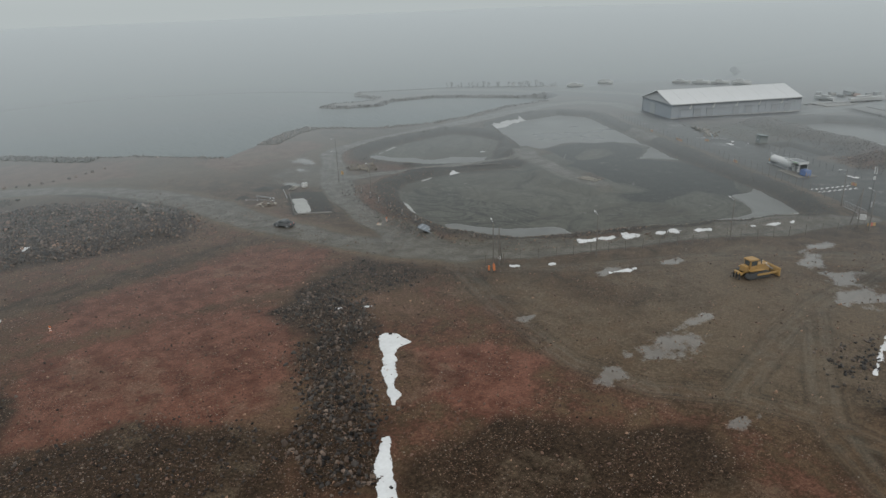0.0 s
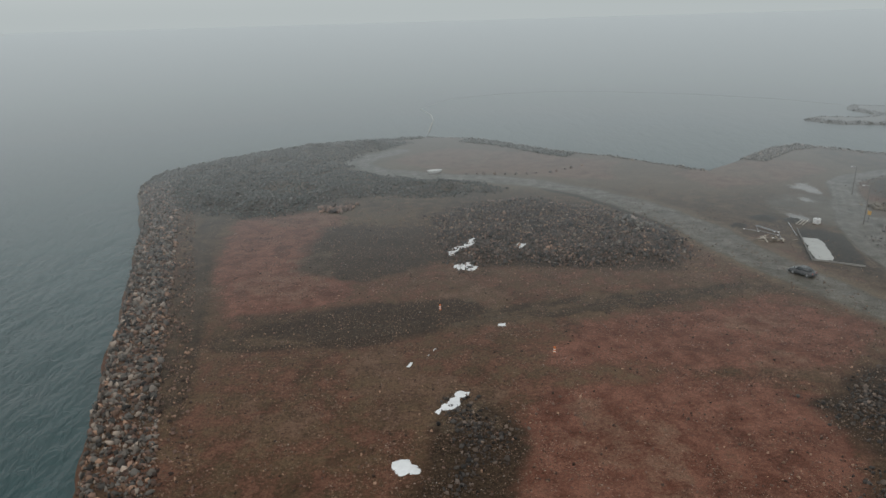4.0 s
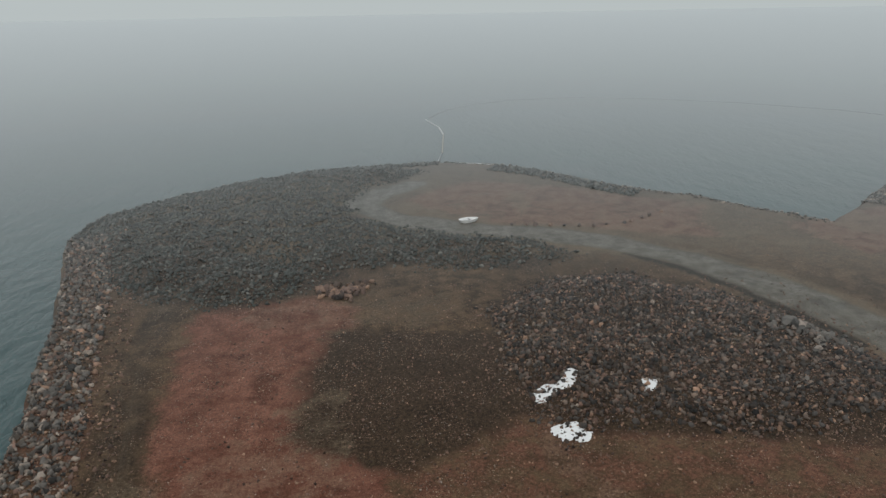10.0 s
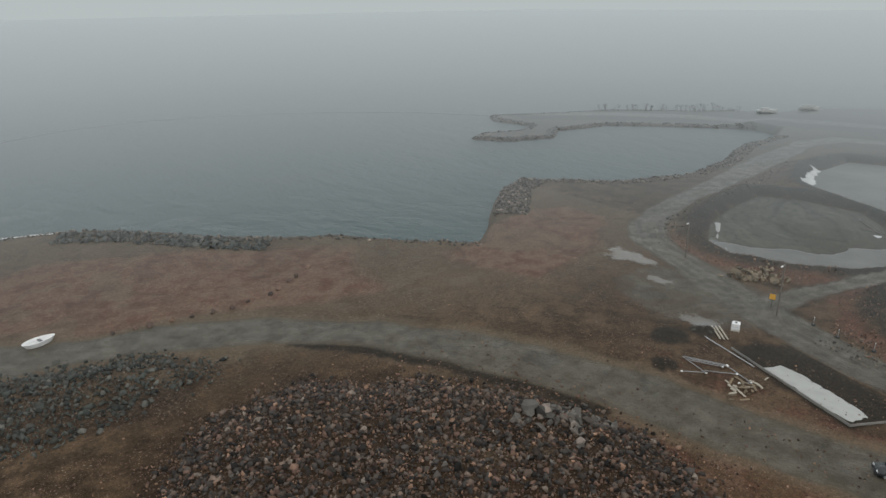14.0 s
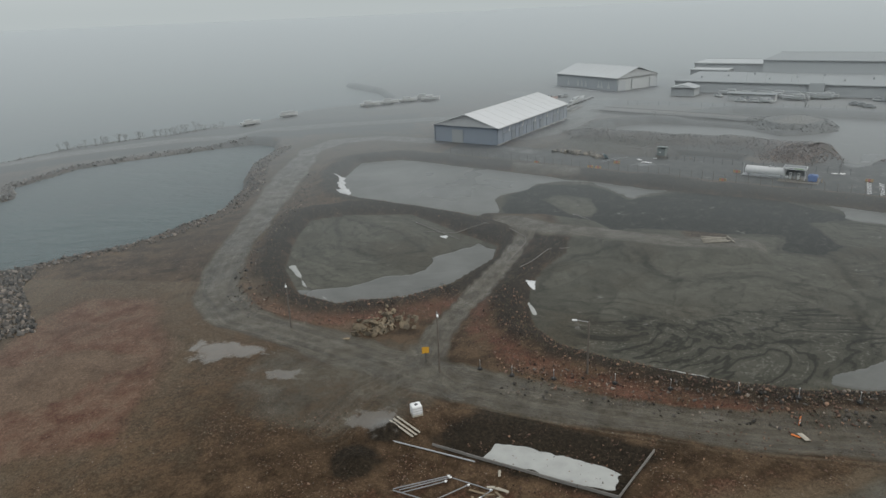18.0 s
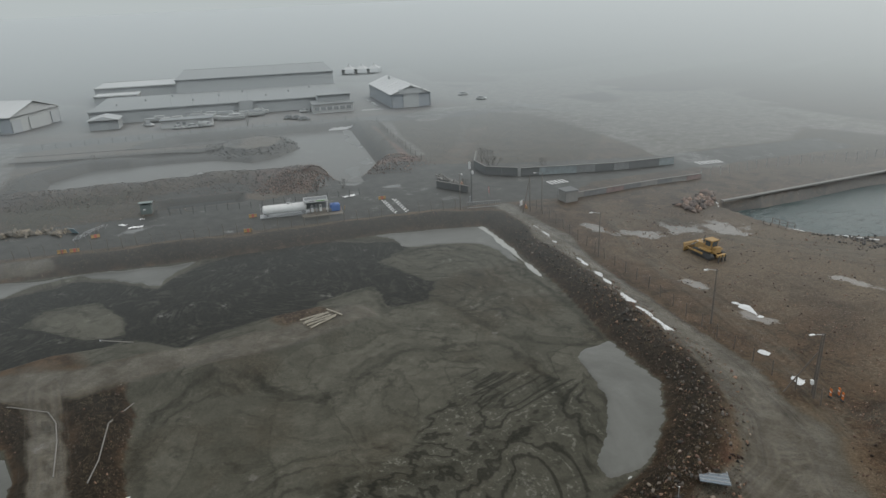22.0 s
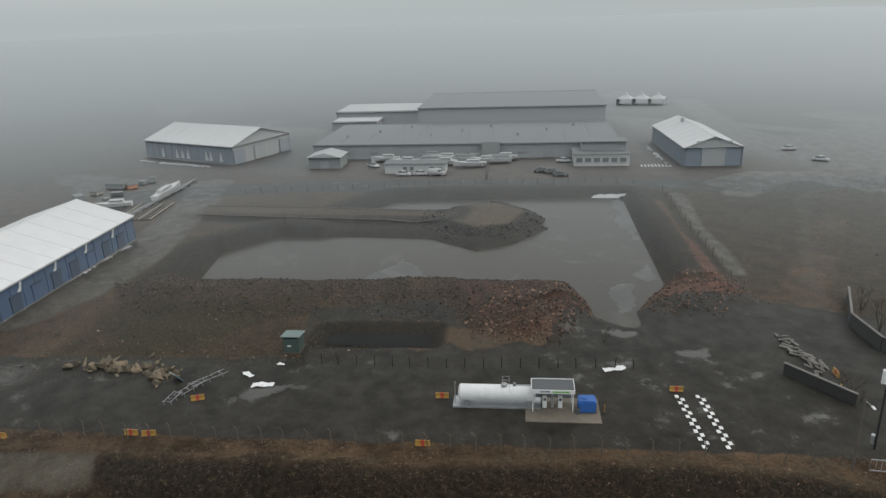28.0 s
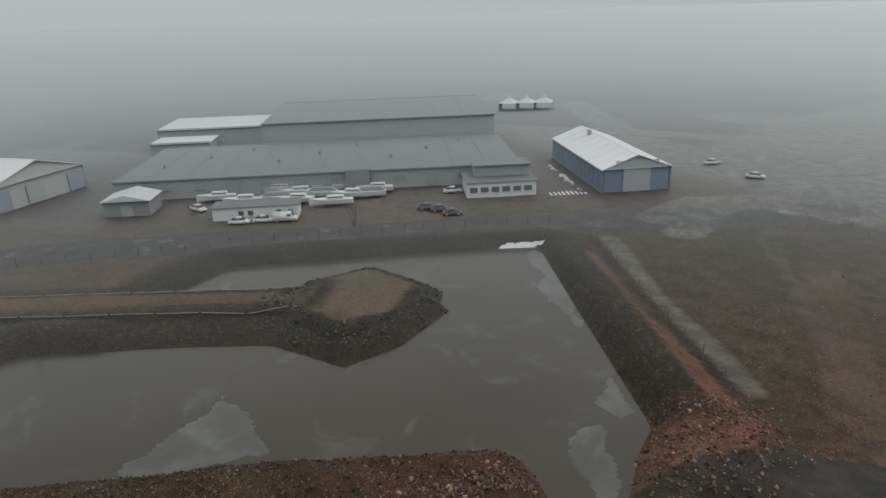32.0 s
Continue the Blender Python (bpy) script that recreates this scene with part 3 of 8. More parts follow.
    hgt = M("ADD", M("ADD", fine, M("MULTIPLY", speck, 0.35)), M("ADD", M("MULTIPLY", bump_more, M("SUBTRACT", 1.0, mud)), folds_up))
    links.new(hgt, bp.inputs["Height"])
    links.new(bp.outputs[0], bs.inputs["Normal"])
    # fog haze over the ground, with flattened normals
    level = nodes.new("ShaderNodeVectorMath")
    level.operation = "MULTIPLY"
    links.new(ge.outputs["Normal"], level.inputs[0])
    level.inputs[1].default_value = (0.4, 0.4, 1.0)
    links.new(haze_veil(nodes, links, bs.outputs[0], normal=level.outputs[0]), out.inputs[0])
    return m


def water_material(name, color, bump, scale, rough=0.08, haze=0.05, film=None):
    m, nodes, links = material(name)
    out = nodes.new("ShaderNodeOutputMaterial")
    bs = nodes.new("ShaderNodeBsdfPrincipled")
    ge = nodes.new("ShaderNodeNewGeometry")
    mp = nodes.new("ShaderNodeMapping")
    mp.inputs["Rotation"].default_value = (0, 0, 0.5)
    mp.inputs["Scale"].default_value = (1.0, 0.5, 1.0)
    links.new(ge.outputs["Position"], mp.inputs["Vector"])
    n = noise_node(nodes, links, mp.outputs[0], scale, 5.0, 0.6, 0.4)
    n = math_node(nodes, links, "ADD", n, math_node(nodes, links, "MULTIPLY", noise_node(nodes, links, mp.outputs[0], scale * 0.28, 3.0, 0.5, 0.3), 2.2))
    big = noise_node(nodes, links, ge.outputs["Position"], 0.02, 4.0, 0.6)
    lo = tuple(c * 0.75 for c in color)
    col = mix_color(nodes, links, span(nodes, links, big, 0.35, 0.65), lo, color)
    rv = span(nodes, links, big, 0.3, 0.7, rough, rough * 2)
    if film:
        ice = span(nodes, links, noise_node(nodes, links, ge.outputs["Position"], 0.10, 6.0, 0.62, 0.8), *film[1:3])
        col = mix_color(nodes, links, math_node(nodes, links, "MULTIPLY", ice, 0.8), col, film[0])
    links.new(col, bs.inputs["Base Color"])
    links.new(rv, bs.inputs["Roughness"])
    bs.inputs["IOR"].default_value = 1.33
    bp = nodes.new("ShaderNodeBump")
    bp.inputs["Strength"].default_value = bump
    bp.inputs["Distance"].default_value = 0.55
    links.new(n, bp.inputs["Height"])
    links.new(bp.outputs[0], bs.inputs["Normal"])
    # fog haze over the water, by view angle
    links.new(haze_veil(nodes, links, bs.outputs[0], haze), out.inputs[0])
    return m


GROUND = terrain_material()
SEA_WATER = water_material("sea_water", (0.015, 0.048, 0.050), 1.0, 0.55, 0.08, 0.185)
ICE_WATER = water_material("thin_ice", (0.092, 0.094, 0.084), 0.05, 1.0, 0.22, 0.20, ((0.150, 0.154, 0.144), 0.40, 0.75))
PIT_WATER = water_material("pit_water", (0.055, 0.048, 0.036), 0.04, 0.8, 0.12, 0.17, ((0.115, 0.113, 0.100), 0.56, 0.78))
ICE_FILM = water_material("ice_film", (0.080, 0.080, 0.072), 0.05, 1.0, 0.2, 0.20, ((0.16, 0.165, 0.155), 0.40, 0.75))
SNOW = plain("old_snow", (0.60, 0.62, 0.63), 0.7, grain=0.14, scale=2.0, bump=0.4)
BLACK_SLUDGE = plain("black_sludge", (0.010, 0.010, 0.009), 0.9, random=0.1, grain=0.5, scale=0.5, bump=0.1)
PALE_ICE = plain("pale_ice", (0.33, 0.34, 0.325), 0.45, grain=0.22, scale=0.5, bump=0.1)
ROCK_RED = plain("reddish_stone", (0.098, 0.062, 0.048), 0.7, grain=0.4, scale=1.5, bump=0.5, random=0.75, tint=(0.20, 0.125, 0.085))
ROCK_GREY = plain("grey_stone", (0.072, 0.066, 0.059), 0.7, grain=0.4, scale=1.5, bump=0.5, random=0.8, tint=(0.20, 0.165, 0.135))
ROCK_DARK = plain("dark_wet_stone", (0.040, 0.036, 0.033), 0.7, grain=0.4, scale=1.5, bump=0.5, random=0.8, tint=(0.115, 0.086, 0.068))
ROCK_PALE = plain("pale_grey_stone", (0.105, 0.098, 0.088), 0.7, grain=0.35, scale=1.5, bump=0.5, random=0.6, tint=(0.16, 0.135, 0.115))
ROCK_GREEN = plain("greenish_rubble", (0.040, 0.045, 0.040), 0.75, grain=0.35, scale=1.5, bump=0.5, random=0.6, tint=(0.090, 0.088, 0.078))
ROCK_TAN = plain("tan_stone", (0.19, 0.15, 0.10), 0.7, grain=0.3, scale=1.5, bump=0.4, random=0.45, tint=(0.12, 0.10, 0.07))
CONCRETE = plain("weathered_concrete", (0.20, 0.19, 0.175), 0.8, grain=0.25, scale=1.2, bump=0.3)
WHITE_SHEET = plain("white_membrane", (0.80, 0.81, 0.82), 0.5, grain=0.06, scale=0.6, haze=0.12)
GABLE_SHEET = plain("grey_membrane", (0.40, 0.41, 0.42), 0.6, grain=0.08, scale=0.6, haze=0.16)
WHITE_PAINT = plain("white_paint", (0.76, 0.77, 0.77), 0.4, grain=0.10, scale=2.0)
BLUE_CLAD = plain("blue_cladding", (0.026, 0.078, 0.185), 0.45, grain=0.18, scale=0.8, haze=0.24)
NAVY = plain("navy_door_paint", (0.016, 0.040, 0.090), 0.5, grain=0.2, scale=0.8)
# cladding and roofs with a thicker imitated haze, for the far buildings
GREY_CLAD = plain("grey_cladding", (0.25, 0.26, 0.27), 0.5, grain=0.15, scale=0.8, haze=0.36)
GREY_ROOF = plain("grey_roof", (0.080, 0.083, 0.085), 0.6, grain=0.18, scale=0.5, tone=(0.56, 0.22), haze=0.36)
DARK_ROOF = plain("dark_roof_felt", (0.045, 0.046, 0.047), 0.8, grain=0.2, scale=0.5, tone=(0.50, 0.21), haze=0.36)
DARK_CLAD = plain("dark_cladding", (0.085, 0.090, 0.098), 0.5, grain=0.2, scale=0.8, haze=0.36)
# hall panes lightened in colour to stand in for fog
PANE_HAZED = plain("hazed_pane", (0.13, 0.14, 0.15), 0.3, grain=0.15, haze=0.36)
BLACK_FENCE = plain("black_tarred_boards", (0.024, 0.022, 0.020), 0.8, grain=0.35, scale=1.5)
DARK_STEEL = plain("dark_steel", (0.045, 0.043, 0.042), 0.5, 0.6, grain=0.3, scale=4.0)
GALV = plain("galvanised_steel", (0.42, 0.43, 0.44), 0.45, 0.7, grain=0.2, scale=4.0)
WOOD_POLE = plain("grey_wood", (0.115, 0.095, 0.078), 0.85, grain=0.35, scale=3.0)
WOOD_PALE = plain("pale_wood", (0.38, 0.35, 0.29), 0.8, grain=0.3, scale=3.0)
YELLOW = plain("worn_yellow_paint", (0.36, 0.205, 0.04), 0.5, grain=0.3, scale=1.5)
RUBBER = plain("black_rubber", (0.022, 0.022, 0.022), 0.8, grain=0.3, scale=4.0)
GLASS_DARK = plain("dark_glass", (0.02, 0.026, 0.03), 0.06, grain=0.05)
CAR_BLACK = plain("black_car_paint", (0.018, 0.019, 0.021), 0.25, grain=0.1, coat=0.3)
CAR_WHITE = plain("white_car_paint", (0.72, 0.73, 0.74), 0.3, grain=0.06, coat=0.6)
RED_PLASTIC = plain("red_plastic", (0.42, 0.055, 0.03), 0.5, grain=0.15)
ORANGE = plain("orange_plastic", (0.62, 0.17, 0.03), 0.5, grain=0.15)
BLUE_PLASTIC = plain("blue_steel_box", (0.03, 0.13, 0.42), 0.45, grain=0.15)
GREEN_DARK = plain("dark_green_sheet", (0.045, 0.075, 0.065), 0.6, grain=0.2)
SCRUB = plain("bare_twigs", (0.075, 0.058, 0.042), 0.9, grain=0.3, scale=4.0, random=0.4)
GRASS_DEAD = plain("dead_grass", (0.13, 0.105, 0.065), 0.9, grain=0.35, scale=4.0, random=0.4)


# ---- helpers ----
def mesh_of(name, verts, faces, mat, smooth=False):
    me = bpy.data.meshes.new(name)
    me.from_pydata([tuple(v) for v in verts], [], [tuple(f) for f in faces])
    me.materials.append(mat)
    if smooth:
        me.polygons.foreach_set("use_smooth", [True] * len(me.polygons))
    me.update()
    return me


def thing(name, x, y, z=None, rz=0.0, label="", category="", group="", kind="", rx=0.0, ry=0.0):
    """An empty at the base of a thing, standing on the ground unless z is given."""
    ob = new(name)
    ob.matrix_world = pose(x, y, float(height(x, y)) if z is None else z, rx, ry, rz)
    return tagged(ob, label, category, group, kind)


def part(name, bm, mat, parent=None, label="", smooth=False):
    me = bpy.data.meshes.new(name)
    bm.to_mesh(me)
    bm.free()
    me.materials.append(mat)
    if smooth:
        me.polygons.foreach_set("use_smooth", [True] * len(me.polygons))
    ob = new(name, me)
    ob.parent = parent
    if label:
        tagged(ob, label)
    return ob


def box(cx, cy, cz, sx, sy, sz, bevel=0.0, bm=None, turn=None):
    """A box by its centre and size, with worn edges."""
    bm = bm or bmesh.new()
    m = Matrix.Translation((cx, cy, cz)) @ (turn or Matrix()) @ Matrix.Diagonal((sx, sy, sz, 1))
    got = bmesh.ops.create_cube(bm, size=1.0, matrix=m)
    if bevel:
        edges = list({e for v in got["verts"] for e in v.link_edges})
        bmesh.ops.bevel(bm, geom=edges, offset=bevel, segments=2, affect="EDGES")
    return bm


def rod(a, b, r, seg=8, r2=None, bm=None):
    """A round bar from a to b."""
    bm = bm or bmesh.new()
    a, b = Vector(a), Vector(b)
    d = b - a
    m = Matrix.Translation((a + b) / 2) @ d.to_track_quat("Z", "Y").to_matrix().to_4x4()
    bmesh.ops.create_cone(bm, cap_ends=True, segments=seg, radius1=r, radius2=r if r2 is None else r2, depth=d.length, matrix=m)
    return bm


def prism(outline, y0, y1, bm=None):
    """An outline in x and z, drawn out from y0 to y1."""
    bm = bm or bmesh.new()
    a = [bm.verts.new((x, y0, z)) for x, z in outline]
    b = [bm.verts.new((x, y1, z)) for x, z in outline]
    n = len(outline)
    bm.faces.new(a)
    bm.faces.new(b[::-1])
    for k in range(n):
        bm.faces.new((a[k], b[k], b[(k + 1) % n], a[(k + 1) % n]))
    bmesh.ops.recalc_face_normals(bm, faces=bm.faces[:])
    return bm


# ---- ground: one sheet to the horizon, cut into its kinds of surface ----
def spaced(runs):
    out = []
    for a, b, s in runs:
        out += list(np.arange(a, b, s))
    return np.array(out)


far_lo, far_hi = [-3000, -1500, -800, -450, -280, -190, -140], [520, 640, 850, 1200, 2000, 3000]
GX = np.r_[far_lo, spaced([(-110, -80, 3), (-80, 300, 1.0), (300, 470, 2.5)]), far_hi]
GY = np.r_[[-3000, -1500, -800, -450, -280, -200], spaced([(-160, -50, 2.5), (-50, 215, 1.0), (215, 320, 2.5)]), [360, 450, 600, 900, 1500, 3000]]
MX, MY = np.meshgrid(GX, GY)
PX, PY = MX.ravel(), MY.ravel()
PZ = height(PX, PY)


def zone_color(mesh_, key, r, g, b):
    a = mesh_.attributes.new(key, "FLOAT_COLOR", "POINT")
    a.data.foreach_set("color", np.stack([r, g, b, np.ones_like(r)], -1).astype(np.float32).ravel())


wob = 7.0 * fbm(PX, PY, 16, 21, 5)
wob_b = 7.0 * fbm(PX, PY, 14, 27, 5)
z_red = np.zeros(PX.shape)
for k, poly in enumerate(RED_ZONES):
    z_red = np.maximum(z_red, (0.3 if k == 4 else 1.0) * step(-3.5, 3, inside_by(poly, PX, PY) + 0.7 * wob))
z_red = np.maximum(z_red, 0.85 * step(0, 4, inside_by([(234, 44), (226, 22), (216, 20), (207, 30), (208, 42), (218, 46)], PX, PY)))
z_red = np.maximum(z_red, 0.40 * (1 - step(74, 88, PX + 0.5 * wob)) * (1 - step(108, 142, PY + wob)))
z_red = np.maximum(z_red, 0.75 * step(0, 5, np.maximum(inside_by(BANK_EAST, PX, PY), inside_by(SPOIL, PX, PY))))
z_grey = np.zeros(PX.shape)
for poly in GREY_ZONES + [STONES, RUBBLE, DARK_STRIP, BANK]:
    z_grey = np.maximum(z_grey, step(-3.5, 3, inside_by(poly, PX, PY) + 0.7 * wob))
D_BASIN, D_ICE, D_PIT = inside_by(BASIN, PX, PY), inside_by(POND_ICE, PX, PY), inside_by(PIT, PX, PY)
D_SPUR = inside_by(SPUR, PX, PY)
wet_d = np.maximum(D_BASIN, D_ICE)
z_grey = np.maximum(z_grey, 0.85 * np.exp(-((wet_d + 3) / 3.5) ** 2))
z_grey = np.maximum(z_grey, 0.8 * np.exp(-((D_PIT + 4) / 5) ** 2) * (PX > 215))
z_peat = np.exp(-((wet_d + 2.7) / 3.3) ** 2) * (PX > 60)
z_red = np.maximum(z_red, 0.6 * np.exp(-((wet_d + 7.5) / 2.5) ** 2) * (PX < 128) * (PX > 80))
z_peat = np.maximum(z_peat, 0.95 * np.exp(-((D_PIT + 5.0) / 6.5) ** 2) * (PX > 215) * (1 - step(-3, 1, np.maximum(inside_by(BANK, PX, PY), inside_by(BANK_EAST, PX, PY)))) * (inside_by(ISLAND, PX, PY) < 0.5))
z_road = np.zeros(PX.shape)
for line, half in ROADS:
    z_road = np.maximum(z_road, (0.8 if line is HEADTRACK else 1.0) * (1 - step(half * 0.7, half * 1.45, off_line(line, PX, PY) + wob * 0.3)))
z_road = np.maximum(z_road, 0.55 * (1 - step(8, 16, np.hypot((PX - 98), (PY - 132) * 0.8))))
z_road = np.maximum(z_road, 0.75 * (1 - step(1.2, 2.6, off_line([(263, -31.5), (237, -15.8), (225.5, -10.4), (215.5, -4.8)], PX, PY) + 0.12 * wob)))
z_road = np.maximum(z_road, 0.9 * (1 - step(1.5, 4.5, off_line([(159.6, 112), (154, 104.6), (152, 97), (145.5, 80.5), (145.3, 69.5)], PX, PY) + 0.2 * wob)))
z_road = np.maximum(z_road, 0.5 * step(0, 3, D_SPUR) * step(100, 108, PY))
z_peat = np.maximum(z_peat, 0.6 * np.exp(-((D_SPUR + 1.0) / 1.6) ** 2))
z_spur_bare = np.maximum(1 - step(1.5, 4.0, off_line([(159.6, 112), (154, 104.6), (152, 97), (145.5, 80.5), (145.3, 69.5)], PX, PY) + 0.3 * wob),
                         step(-1, 2, inside_by([(152, 81), (154.5, 77), (151.5, 72), (146.5, 71), (144, 80)], PX, PY) + 0.3 * wob))
z_spur_bare = np.maximum(z_spur_bare, step(-1, 1.5, D_SPUR) * step(98, 106, PY))
z_grey = np.maximum(z_grey, step(0, 2, inside_by([(152, 81), (154.5, 77), (151.5, 72), (146.5, 71), (144, 80)], PX, PY) + 0.3 * wob))
# dark bed of the trough and heaps of wet soil beside it
z_peat = np.maximum(z_peat, 0.95 * step(-1.2, 0.6, inside_by([(78, 101), (85.3, 119.4), (92.5, 114.5), (85.3, 96.5)], PX, PY) + 0.15 * wob))
for mx, my, mr in ((82, 126.5, 2.6), (87.3, 124.4, 2.0), (74.5, 122.5, 1.4)):
    z_peat = np.maximum(z_peat, 1 - step(0.7 * mr, 1.3 * mr, np.hypot(PX - mx, PY - my) + 0.2 * wob))
# low scarp beside the headland track
z_peat = np.maximum(z_peat, 0.9 * (1 - step(0.6, 2.2, off_line([(40.0, 160.0), (47.5, 150.5), (52.5, 141.5), (56.0, 132.5), (59.0, 121.5)], PX, PY) + 0.15 * wob)))
FIELD_LANES = [[(200, -6), (222, -28), (245, -53), (256, -78)], [(300, -108), (262, -94), (230, -80), (197, -67), (150, -45)]]
for line, half in (([(257, -45), (262, -60), (262, -75), (245, -88)], 3.0), ([(268, -64), (259, -71), (236, -79)], 3.5), ([(420, -60), (330, -120), (250, -150)], 4.0)):
    z_road = np.maximum(z_road, 0.8 * (1 - step(half, half * 1.6, off_line(line, PX, PY) + 0.2 * wob)))
z_road = np.maximum(z_road, 0.42 * (1 - step(1.2, 4.0, off_line(FIELD_LANES[0], PX, PY) + 0.2 * wob)))
z_road = np.maximum(z_road, 0.7 * (1 - step(4, 7, off_line(FIELD_LANES[1], PX, PY))))
z_track = np.maximum(1 - step(2, 4, off_line(WESTTRACK, PX, PY)), 1 - step(2, 4.5, off_line(MIDTRACK, PX, PY) + wob * 0.5))
z_road = np.maximum(z_road, 0.10 * z_track)
z_grey = np.maximum(z_grey, 0.55 * z_track)
z_red = z_red * (1 - 0.7 * z_track)
z_mud = step(-0.6, 0.8, np.maximum(wet_d, -99)) * (1 - 0.8 * z_spur_bare)
z_mud = np.maximum(z_mud, step(-1.5, 0.5, D_PIT)) * (1 - step(-4.5, -2, np.maximum(inside_by(ISLAND, PX, PY), inside_by(PITWAY, PX, PY))))
z_asph = np.maximum(step(-1.5, 1.0, inside_by(YARD, PX, PY)), 1 - step(5, 8, off_line(TOWNROAD, PX, PY)))
z_asph = np.maximum(z_asph, step(296, 312, PX + 0.4 * PY) * step(-95, -80, PY) * (1 - step(470, 520, PX)) * step(13, 17, -D_PIT) * (0.1 + 0.45 * step(-0.2, 0.3, fbm(PX, PY, 40, 51, 4))))
z_scrub = np.maximum(step(-3, 2, inside_by(FIELD, PX, PY)), step(0, 30, -60 - PY) * 0.8)
z_scrub = np.maximum(z_scrub, 0.8 * np.exp(-((D_PIT + 9) / 5) ** 2) * (PX > 226))
z_scrub = np.maximum(z_scrub, 0.9 * step(0, 4, inside_by([(214, 62), (236, 60), (250, 96), (232, 108), (222, 92)], PX, PY)))
z_scrub = np.maximum(z_scrub, step(480, 560, PX))
z_black = step(-2.0, 0.5, inside_by(DUGOUT, PX, PY) + 0.15 * wob)
z_peat = np.maximum(z_peat, 1.3 * z_black)
z_wet = 0.35 * z_asph * (fbm(PX, PY, 12, 31, 3) > 0.05) + 0.38 * step(0.12, 0.4, fbm(PX, PY, 9, 33, 3)) * np.maximum(z_road, 0)
for cx, cy, rx_, ry_ in ((90, 8, 4, 3), (98, 12, 3, 1.6), (78, 9, 2.6, 1.8), (115, 27, 2.6, 1.6), (106, 32, 2.5, 1.3), (134, 12, 3, 2), (124, 0, 6, 4),
                         (80, -5, 2, 1), (84, 10.5, 1.2, 1), (79, 29, 1.5, 1), (105, 149, 2.5, 5), (90, 127, 3, 3), (97, 141, 2, 3),
                         (130, 6, 4, 3), (140, 14, 4, 2), (213, 78, 1.5, 5), (206, 26, 2, 2), (196, 22, 2, 2)):
    z_wet = np.maximum(z_wet, 1.05 * np.exp(-(((PX - cx + 0.6 * wob) / (rx_ * 1.15)) ** 2 + ((PY - cy + 0.5 * wob_b) / (ry_ * 1.15)) ** 2)))
z_wet = np.clip(z_wet, 0, 1) * (1 - z_mud) + 0.2 * z_mud
z_dmud = step(-1.5, 1.5, inside_by(DARK_MUD, PX, PY) + 0.35 * wob) * (1 - 0.95 * step(-1, 1, inside_by(PALE_LOBE, PX, PY) + 0.15 * wob))
z_fold = step(-2, 3, inside_by(MUD_FOLDS, PX, PY) + 0.6 * wob)
z_fold = np.maximum(z_fold, 0.45 * step(-3, 3, inside_by([(150, 60), (160, 46), (150, 38), (136, 46), (128, 56), (140, 62)], PX, PY) + wob))
# plots and lanes of the flat land beyond the street
for poly, v in (([(234, -141), (205, -172), (149, -117), (143, -84), (160, -52), (212, -79)], 0.75), ([(131, -132), (114, -158), (100, -140), (118, -118)], 0.9),
                ([(349, 64), (376, 42), (360, 20), (332, 52)], 0.5), ([(369, 117), (360, 95), (335, 74), (308, 96), (333, 111)], 0.7)):
    z_pale_plot = v * step(-3, 3, inside_by(poly, PX, PY) + wob)
    z_road = np.maximum(z_road, z_pale_plot)
    z_scrub = z_scrub * (1 - z_pale_plot)
for line, half, v in (([(300, -100), (247, -90), (212, -78), (164, -50)], 3.5, 0.95), ([(330, -165), (272, -150), (219, -132), (145, -109)], 3.0, 0.8), ([(252, 110), (263, 99), (274, 92), (320, 77), (335, 74)], 4.5, 0.8),
                      ([(266, -48), (268, -62), (258, -86), (240, -87)], 3.0, 0.9), ([(232, -46), (214, -22), (199, 0)], 2.6, 0.35), ([(400, -150), (330, -110), (300, -100)], 5.0, 0.9)):
    d = off_line(line, PX, PY)
    z_road = np.maximum(z_road, v * (1 - step(half, half * 1.7, d + 0.25 * wob)))
    z_scrub = z_scrub * (1 - 0.8 * (1 - step(half, half * 1.7, d)))
# causeway north of the inlet: dark banks with a gravel road between them
MOLE_ROAD = [(228, 292), (252, 267), (271, 239), (279, 205), (289, 165), (294, 145), (290, 128)]
d = off_line(MOLE_ROAD, PX, PY)
z_road = np.maximum(z_road, 0.95 * (1 - step(3.5, 6.0, d + 0.2 * wob)) * (PX > 215))
z_peat = np.maximum(z_peat, 0.95 * step(4.5, 7, d) * (1 - step(15, 20, d)) * (PX > 215) * (PY > 150))
far_land = step(-20, 20, np.maximum(-75 - PY, PX - 400))
z_road = np.maximum(z_road, far_land * 0.85 * step(0.10, 0.24, fbm(PX * 0.6, PY, 60, 71, 4)))
z_peat = np.maximum(z_peat, far_land * 0.9 * step(0.02, 0.2, fbm(PX, PY * 0.6, 75, 77, 4)) * (z_road < 0.3))
# how far each spot of mud lies from the front of its flow
LOBES = [[(135, 106), (143, 100), (145, 92), (141, 89), (131.5, 86), (133.5, 71), (126, 61), (120, 61.5), (110.5, 66), (110.5, 73.5), (113, 87), (117.5, 95), (121, 108)],
         [(163, 53), (158.5, 40), (145.5, 37), (125, 45.5), (114.5, 52), (122, 57), (126, 58.5), (142, 57)], PALE_LOBE,
         [(169, 151), (149, 145), (142, 136.5), (145.5, 128), (157.5, 135)], DARK_MUD]
ring_d = np.full(PX.shape, 99.0)
for poly in LOBES:
    d = inside_by(poly, PX, PY)
    ring_d = np.where(np.abs(d) < np.abs(ring_d), d, ring_d)
